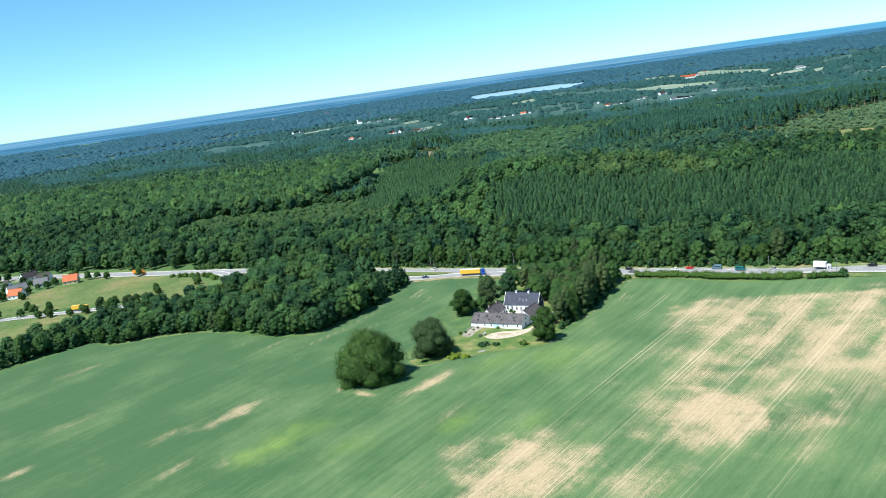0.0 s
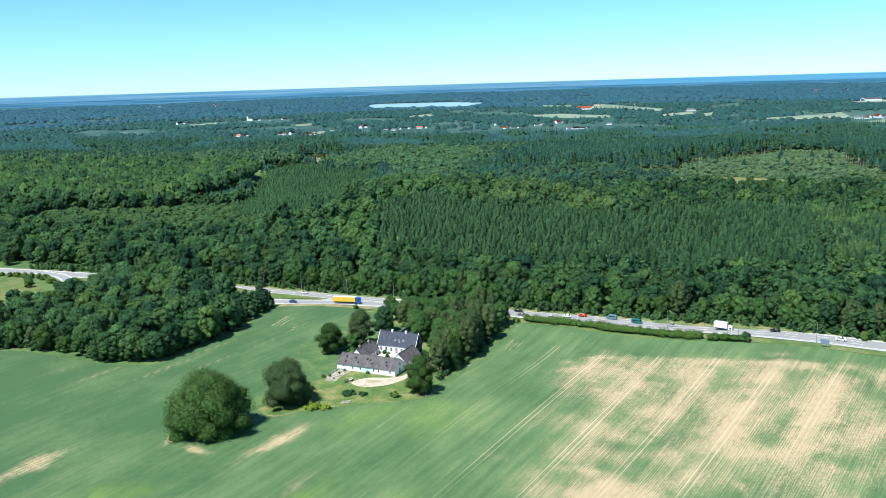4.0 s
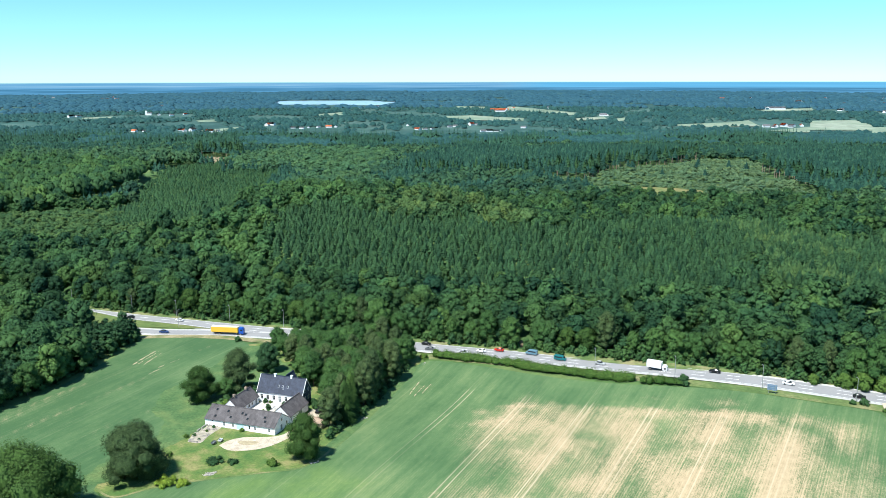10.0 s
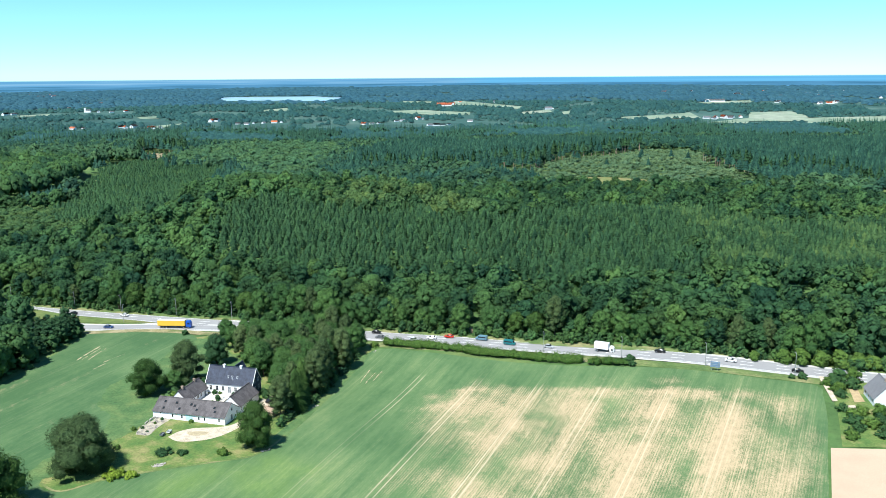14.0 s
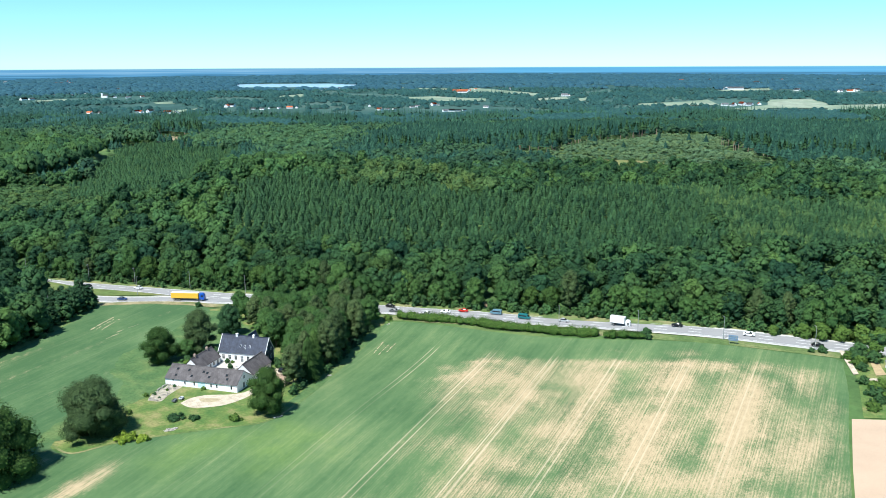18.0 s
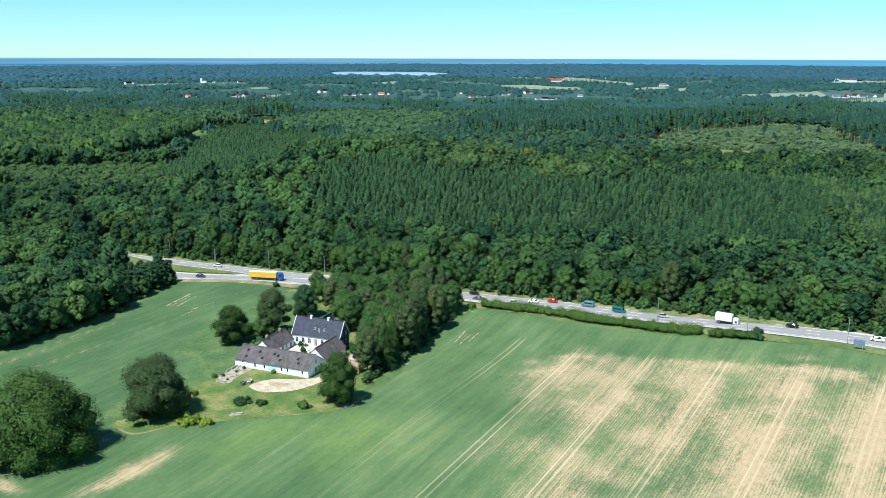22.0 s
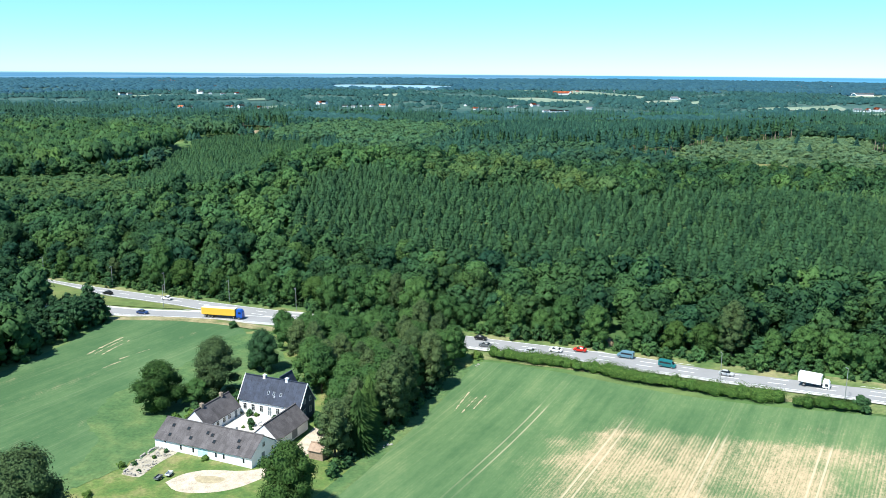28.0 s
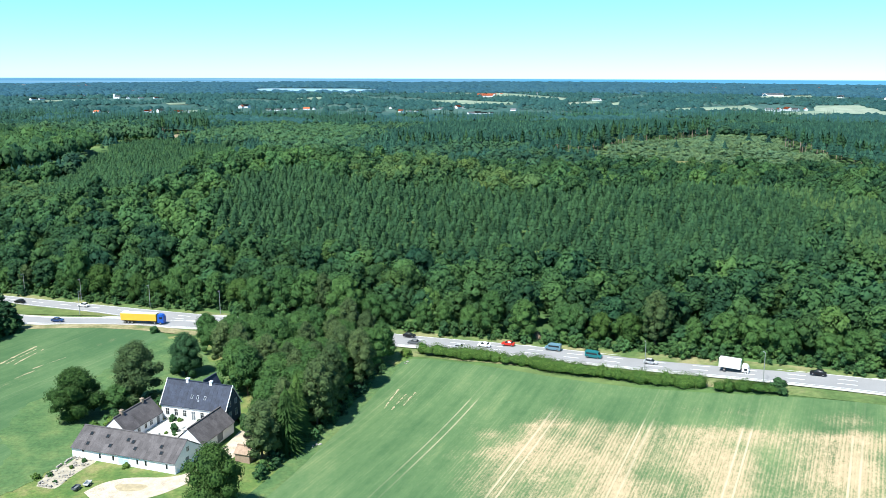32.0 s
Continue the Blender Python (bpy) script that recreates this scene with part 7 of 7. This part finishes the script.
RUIN = [(-27.9, -7.4), (-28.2, -0.7), (-26.6, 6.6), (-22.8, 6.9), (-20.2, 5.2), (-21.6, 0.5), (-22.6, -3.5), (-23.4, -8.2)]
M_RUBBLEGROUND = plain("pale_rubble_ground", (0.36, 0.32, 0.25), 0.95, scale=1.6, vary=0.3, bump=0.06)
tagged(new("rubble_ground", sheet("rubble_ground", [tuple(p) for p in smooth_line(RUIN + RUIN[:1], 1.2)[:-1]], 1.0, 0.16, M_RUBBLEGROUND)), "pale dusty ground of a pulled-down building", "ground", kind="structure")
ruin = thing("ruin", "low broken wall stumps and pale stones beside the barn", "ruin", at=Matrix.Translation((-25, -0.5, 0.15)))
rr = random.Random(8)
for x0, y0, x1, y1 in ((-2.6, -6.4, -2.9, 0.2), (-2.7, 0.6, -1.4, 6.6), (-1.2, 6.6, 1.6, 7.0), (-2.4, -6.7, 1.2, -7.3), (-0.2, -2.5, 2.2, -1.6), (-0.6, 2.4, 3.0, 3.2)):
    for k in range(7):
        if rr.random() < 0.22:
            continue
        u = (k + 0.5) / 7
        s = math.hypot(x1 - x0, y1 - y0) / 14
        bm = bmesh.new()
        box(bm, -s, s * 0.92, -0.2, 0.2, -0.1, rr.uniform(0.12, 0.5))
        for v in bm.verts:
            v.co += Vector((rr.uniform(-.08, .08), rr.uniform(-.08, .08), rr.uniform(-.06, .06)))
        bm.transform(Matrix.Translation((x0 + (x1 - x0) * u, y0 + (y1 - y0) * u, 0)) @ Matrix.Rotation(math.atan2(y1 - y0, x1 - x0) + rr.uniform(-.1, .1), 4, "Z"))
        part("wall_stump", bm, M_STONE, ruin)
for _ in range(70):
    px, py = rr.uniform(-3, 4.4), rr.uniform(-7.2, 7)
    if not inside(np.array([px - 25]), np.array([py - 0.5]), RUIN)[0]:
        continue
    s = rr.uniform(0.10, 0.34)
    bm = bmesh.new()
    bmesh.ops.create_icosphere(bm, subdivisions=1, radius=s)
    for v in bm.verts:
        v.co = Vector((px + v.co.x * rr.uniform(0.8, 1.4), py + v.co.y * rr.uniform(0.8, 1.3), v.co.z * rr.uniform(0.4, 0.9) + s * 0.3))
    part("stone", bm, M_STONE, ruin)
for i, (x, y, r) in enumerate(((-27.2, -2.5, .8), (-24.2, 1.2, .7), (-22.8, 4.6, .8), (-29.6, -4.2, 1.2), (-24.6, -5.6, .6))):
    bush(x, y, r, r * 1.1, (M_BROAD, M_HEDGE)[i % 2], "small green bush growing among the rubble", 150 + i, 200)
for i, (x, y, r, h) in enumerate(((206, 38, 3.6, 5.2), (212, 36.2, 4.2, 6.2), (218.5, 34.6, 4.0, 5.6), (225, 33, 4.4, 6.4), (231.5, 31.4, 4.0, 5.6), (237, 30, 3.8, 5.0), (196, 42, 2.6, 3.6))):
    bush(x, y, r, h, M_HEDGE, "pale green willow bush along the highway", 190 + i, 900, "willow_bush")
# bush put in for a reddish bare patch at the wood's foot
bush(201, 74, 1.8, 4.5, M_COPPER, "copper-leaved bush in place of a reddish patch below the wood", 160, 300)
for i, (x, y, r, h) in enumerate(((-298, 171, 2.4, 3.0), (-292, 170, 2.6, 3.4), (-286, 169, 2.5, 3.0), (-280, 167.5, 2.7, 3.5), (-274, 166, 2.6, 3.2), (-268, 163, 2.8, 3.6), (-262, 159, 2.6, 3.2), (-257, 153, 2.8, 3.6), (-305, 172, 2.2, 2.6))):
    bush(x, y, r * 1.2, h, M_HEDGE, "yellow-green bush between meadow and road", 170 + i, 260)
rubble("small pile of pale stones in the grass", -13, -30.2, 2.0, 1.1, 0.3, 16, 4)
for i, (x, y) in enumerate(((28.2, 19.5), (27.6, 17.9), (45.5, 78.3), (-34.5, 66))):
    rubble("few pale field stones at the field edge", x, y, 0.9, 0.6, 0.5 * i, 4, 10 + i)

rubble("few pale field stones at the foot of the tree", 17.6, -20.6, 1.6, 0.7, 0.6, 8, 21)


def garden_table(x, y, turn):
    root = thing("garden_table", "pale wooden garden table in the courtyard", "table", "garden tables", at=Matrix.Translation((x, y, 0.15)) @ Matrix.Rotation(turn, 4, "Z"))
    bm = bmesh.new()
    box(bm, -0.9, 0.9, -0.42, 0.42, 0.70, 0.75)
    part("tabletop", bm, M_FRAME, root)
    for sx in (-0.75, 0.75):
        for sy in (-0.32, 0.32):
            bm = bmesh.new()
            box(bm, sx - .04, sx + .04, sy - .04, sy + .04, 0, 0.70)
            part("leg", bm, M_FRAME, root)
    return root


def garden_bench(x, y, turn):
    root = thing("garden_bench", "pale wooden garden bench in the courtyard", "bench", "garden benches", at=Matrix.Translation((x, y, 0.15)) @ Matrix.Rotation(turn, 4, "Z"))
    for nm, b0 in (("seat", (-0.8, 0.8, -0.22, 0.22, 0.42, 0.47)), ("backrest", (-0.8, 0.8, 0.20, 0.25, 0.50, 0.90))):
        bm = bmesh.new()
        box(bm, *b0)
        part(nm, bm, M_FRAME, root)
    for sx in (-0.7, 0.7):
        for sy in (-0.18, 0.18):
            bm = bmesh.new()
            box(bm, sx - .035, sx + .035, sy - .035, sy + .035, 0, 0.42)
            part("leg", bm, M_FRAME, root)
    return root


for lx, ly, t in ((-16.5, 15.5, 0.2), (-10.6, 20.2, 1.2)):
    garden_table(*at_farm(lx, ly), t)
    for dy, flip in ((-0.9, math.pi), (0.9, 0.0)):
        garden_bench(*at_farm(lx - dy * math.sin(t + 0.27), ly + dy * math.cos(t + 0.27)), t + flip)

# ---------------------------------------------------------------- houses east and west
ROOFS = {"red": plain("red_roof_tiles", (0.50, 0.14, 0.06), 0.8, scale=2.0, vary=0.15, bump=0.02), "grey": plain("grey_roof_slabs", (0.16, 0.16, 0.17), 0.85, scale=2.0, vary=0.15, bump=0.02),
         "dark": plain("dark_roof_tiles", (0.05, 0.045, 0.045), 0.8, scale=2.0, vary=0.15, bump=0.02)}
M_CREAM = plain("cream_wall", (0.62, 0.50, 0.30), 0.85, scale=2.0, vary=0.06, bump=0)


def cottage(label, x, y, turn, length, depth, eave, ridge, roof, wall=M_WHITE, cols=6, name="house", group="houses"):
    root = gabled(name, label, -length / 2, length / 2, -depth / 2, depth / 2, eave, ridge, "x", wall, ROOFS[roof], cols=cols, rows=2, group=group,
                  at=Matrix.Translation((x, y, float(land(x, y)) + 0.2)) @ Matrix.Rotation(turn, 4, "Z"))
    for i in range(3):
        window(root, -length / 3 + i * length / 3, -depth / 2, 0.9, 1.0, 1.2, "-y", True)
    window(root, length / 2, 0, 0.9, 1.0, 1.2, "+x", True)
    window(root, -length / 2, 0, eave + 0.3, 0.9, 1.0, "-x", True)
    chimney(root, length * 0.15, 0, ridge - 0.4, ridge + 0.9, 0.6)
    return root


white_cottage = cottage("white cottage with a steep pale grey roof by the drive", 223.4, -1.0, radians(-101.6), 11.5, 8.6, 2.6, 7.6, "grey", cols=9)
window(white_cottage, 5.75, 0, 4.3, 0.9, 1.0, "+x", True)
DRIVE = [(212.6, 22.8), (216.6, 21.2), (213.2, 18.4), (208.3, -0.8), (206.3, -1.4), (211.3, 18.6)]
tagged(new("gravel_drive", sheet("gravel_drive", DRIVE, 3.0, 0.3, M_GRAVEL)), "pale gravel drive to the cottage", "driveway", kind="structure")
PATIO = [(208.4, -4.8), (212.6, -5.0), (213.4, -8.6), (210.4, -9.6)]
tagged(new("patio", sheet("patio", PATIO, 2.0, 0.3, M_GRAVEL)), "pale paved patch before the cottage", "patio", kind="structure")
EARTH = [(217.6, 10.2), (220.4, 10.0), (218.6, 4.0), (217.2, -1.8), (213.4, -2.2)]
tagged(new("bare_earth", sheet("bare_earth", EARTH, 2.0, 0.26, plain("dry_orange_earth", (0.40, 0.30, 0.17), 0.95, scale=2.0, vary=0.25, bump=0.04))), "dry orange earth beside the cottage", "ground", kind="structure")
LAWN = [(216, 20), (260, 4), (300, -20), (300, -58), (240, -43), (206, -37), (193, -36), (204, -10), (209, 5)]
tagged(new("garden", sheet("garden", LAWN, 6.0, 0.12, M_YARDGRASS)), "garden grass round the cottage", "garden", kind="structure")
for i, (x, y, r, h) in enumerate(((211.5, 14, 2.4, 2.6), (214, 12, 2.6, 3.0), (212, 8.5, 2.2, 2.4), (206, -9, 2.2, 2.4), (207, -14, 2.6, 2.4), (205, -19, 3.0, 2.2), (209, -22, 3.0, 2.4), (213, -25, 3.2, 2.4), (217, -28, 3.0, 2.6), (204, -24, 2.4, 1.8), (200, -28, 2.2, 1.6),
                                  (209, -30, 2.8, 2.0), (216, -14, 2.8, 4.2), (211.4, 3, 2.0, 2.6), (213.6, 9, 2.2, 3.0), (214.6, 15, 2.6, 3.4), (211, -12, 2.6, 2.4), (214, -19, 2.8, 2.4), (219, -22, 3.0, 2.6), (219, 11, 3.0, 3.8), (222, 17, 3.4, 5.0), (200, -27, 2.0, 1.6), (198, -31, 1.8, 1.4), (224, -20, 3.2, 3.0), (231, -24, 3.0, 2.6), (217, 17, 3.4, 5.0))):
    bush(x, y, r * 1.15, h, (M_HEDGE, M_BROAD)[i % 2], "leafy green garden shrub near the cottage", 70 + i, 420, "garden_shrub")

cottage("cream house with an orange tiled roof by the meadow", -404, 178, radians(25), 11.5, 8, 3.0, 7.4, "red", M_CREAM)
for i, (x, y, t, r, lab) in enumerate(((-446, 196, 20, "dark", "white house with a dark roof in the village"), (-462, 172, -30, "dark", "white house with a dark roof in the village"), (-440, 158, 60, "grey", "white house with a grey roof in the village"),
                                       (-425, 141, 10, "red", "white house with a red roof in the village"), (-448, 140, 40, "grey", "white house with a grey roof in the village"), (-470, 205, 80, "dark", "white house with a dark roof in the village"),
                                       (-432, 176, 35, "grey", "white house with a grey roof in the village"), (-480, 150, 15, "red", "white house with a red roof in the village"), (-500, 180, 50, "grey", "white house with a grey roof in the village"))):
    cottage(lab, x, y, radians(t), 11 + i % 3 * 2, 8, 2.8, 7.0, r, cols=4, group="village houses")
for i, (x, y, s) in enumerate(((-418, 166, .55), (-424, 152, .5), (-436, 186, .6), (-455, 160, .5), (-412, 133, .5), (-395, 187, .6), (-388, 190, .5), (-376, 186, .55), (-345, 186, .6), (-300, 92, .6), (-306, 103, .5), (-312, 96, .55), (-295, 103, .5), (-286, 100, .6), (-352, 92, .55), (-362, 88, .6), (-346, 82, .45),
                               (-372, 94, .6), (-368, 82, .5), (-284, 122, .5), (-288, 126, .55), (-270, 150, .5), (-264, 142, .55), (-385, 80, .5), (-322, 76, .45))):
    plant(("oak", "dark", "lime")[i % 3], x, y, s, i * 1.3, 0.9, group="trees by the meadow")
rr = random.Random(41)
for i in range(26):
    x, y = rr.uniform(-505, -412), rr.uniform(128, 214)
    plant(("oak", "dark", "lime", "grey")[i % 4], x, y, rr.uniform(0.35, 0.7), i * 1.1, 0.9, group="trees of the village")
for i, (x, y, s) in enumerate(((-312, 80, .5), (-318, 84, .45), (-303, 82, .55), (-296, 83, .6), (-290, 80, .5), (-284, 85, .55), (-338, 76, .5), (-346, 74, .45), (-276, 82, .6), (-352, 92, .45), (-270, 88, .6))):
    plant(("dark", "oak", "grey")[i % 3], x, y, s, i * 0.9, 1.0, group="trees by the meadow")
lorry("yellow lorry on the lower road", ("lorry_yellow", (.80, .50, .03)), ("trailer_yellow", (.78, .47, .06)), -325, 88.5, radians(8), 9.0, 0.4)
y, a = on_road(MAIN, -350)
bus = lorry("orange bus on the far road", ("bus_orange", (.80, .28, .02)), ("bus_orange", (.80, .28, .02)), -350, y - 2, a, 9.6, 0.3, "bus", False)
car("red car on the exit ramp", RED, -229, 115, radians(95), 0.35)

# ---------------------------------------------------------------- far country
FARHOUSES = []


def far_house(x, y, turn, s, roof):
    """A distant house, a few metres of wall and roof."""
    at = Matrix.Translation((x, y, float(land(x, y)))) @ Matrix.Rotation(turn, 4, "Z")
    for kind, ob in FARHOUSES:
        if kind == roof:
            return copy_thing(ob, at @ Matrix.Scale(s, 4))
    root = thing("house", "distant white house with a %s roof among trees" % roof, "house", "far houses", at=at)
    bm = bmesh.new()
    box(bm, -8, 8, -4, 4, 0, 4)
    vs = [bm.verts.new(c) for c in ((-8, -4, 4.02), (-8, 4, 4.02), (-8, 0, 7.2), (8, -4, 4.02), (8, 4, 4.02), (8, 0, 7.2))]
    bm.faces.new((vs[0], vs[1], vs[2]))
    bm.faces.new((vs[3], vs[5], vs[4]))
    part("wall", bm, M_WHITE, root)
    bm = bmesh.new()
    for sy in (-1, 1):
        q = [bm.verts.new(c) for c in ((-8.4, sy * 4.5, 3.8), (8.4, sy * 4.5, 3.8), (8.4, 0, 7.4), (-8.4, 0, 7.4))]
        bm.faces.new(q)
    bmesh.ops.solidify(bm, geom=bm.faces[:], thickness=0.3)
    part("roof", bm, ROOFS[roof], root)
    FARHOUSES.append((roof, root))
    return root


rr = random.Random(12)
for x, y, s, roof in FAR_HOMES:
    far_house(x, y, rr.uniform(-0.6, 0.6) + rr.choice((0, math.pi / 2)), s, roof)
# scattered farms and villages towards the skyline
for x, y, n, spread, s in ((-990, 2330, 4, 80, 1.1), (-100, 2465, 3, 60, 1.0), (205, 2160, 3, 80, 0.9), (-1250, 2500, 8, 200, 1.2), (-1500, 3100, 10, 380, 1.6), (1150, 2600, 12, 260, 1.3), (1500, 3200, 12, 420, 1.7),
                           (700, 2900, 6, 350, 1.4), (950, 1950, 3, 90, 0.9), (-900, 1960, 4, 120, 0.9), (1300, 2250, 8, 180, 1.1), (-1700, 3500, 9, 300, 1.8), (-300, 2250, 3, 120, 1.0)):
    for i in range(n):
        far_house(x + rr.uniform(-spread, spread), y + rr.uniform(-spread, spread) * 0.6, rr.uniform(0, 3.14), s * rr.uniform(0.6, 1.0), rr.choice(("red", "grey", "grey", "dark", "grey")))


def long_hall(label, x, y, turn, length, depth, eave, ridge, roof, gables):
    """A long hall with cross gables."""
    root = thing("hall", label, "building", "far halls", at=Matrix.Translation((x, y, float(land(x, y)))) @ Matrix.Rotation(turn, 4, "Z"))
    bm = bmesh.new()
    box(bm, -length / 2, length / 2, -depth / 2, depth / 2, 0, eave)
    part("wall", bm, M_WHITE, root)
    spans = [(0.0, 0.0, length / 2 + .5, depth / 2 + .5, "x")] + [(g, -depth * 0.25, depth * 0.45, depth * 0.5, "y") for g in gables]
    for cx, cy, hx, hy, way in spans:
        bm = bmesh.new()
        if way == "x":
            q = [(-hx, -hy, eave), (hx, -hy, eave), (hx, 0, ridge), (-hx, 0, ridge), (-hx, hy, eave), (hx, hy, eave)]
        else:
            q = [(-hx, -hy, eave), (-hx, hy, eave), (0, hy, ridge + .3), (0, -hy, ridge + .3), (hx, -hy, eave), (hx, hy, eave)]
        vs = [bm.verts.new((cx + a, cy + b, c)) for a, b, c in q]
        bm.faces.new((vs[0], vs[1], vs[2], vs[3]))
        bm.faces.new((vs[3], vs[2], vs[5], vs[4]))
        bmesh.ops.solidify(bm, geom=bm.faces[:], thickness=0.3)
        part("roof", bm, ROOFS[roof], root)
        if way == "y":
            bm = bmesh.new()
            box(bm, cx - hx * 0.9, cx + hx * 0.9, cy - hy * 0.98, cy, 0, eave)
            v3 = [bm.verts.new(c) for c in ((cx - hx * .9, cy - hy * .98, eave), (cx + hx * .9, cy - hy * .98, eave), (cx, cy - hy * .98, ridge))]
            bm.faces.new(v3)
            part("gable_wall", bm, M_WHITE, root)
    return root


long_hall("long white hall with a red tiled roof and white gables", 108, 2023, 0.05, 48, 13, 4.5, 10, "red", (19,))
long_hall("long pale hall with a grey roof beside a field", 855, 2091, -0.1, 60, 16, 5, 9, "grey", (-18,))
church = thing("church", "distant white church with a tower", "church", at=Matrix.Translation((-805, 1884, float(land(-805, 1884)))) @ Matrix.Scale(0.7, 4))
bm = bmesh.new()
box(bm, -3, 3, -3, 3, 0, 17)
part("tower", bm, M_WHITE, church)
bm = bmesh.new()
box(bm, 3, 20, -4, 4, 0, 8)
part("nave", bm, M_WHITE, church)
bm = bmesh.new()
for sy in (-1, 1):
    bm.faces.new([bm.verts.new(c) for c in ((3, sy * 4.5, 7.8), (20.4, sy * 4.5, 7.8), (20.4, 0, 12), (3, 0, 12))])
bmesh.ops.solidify(bm, geom=bm.faces[:], thickness=0.3)
part("nave_roof", bm, ROOFS["grey"], church)
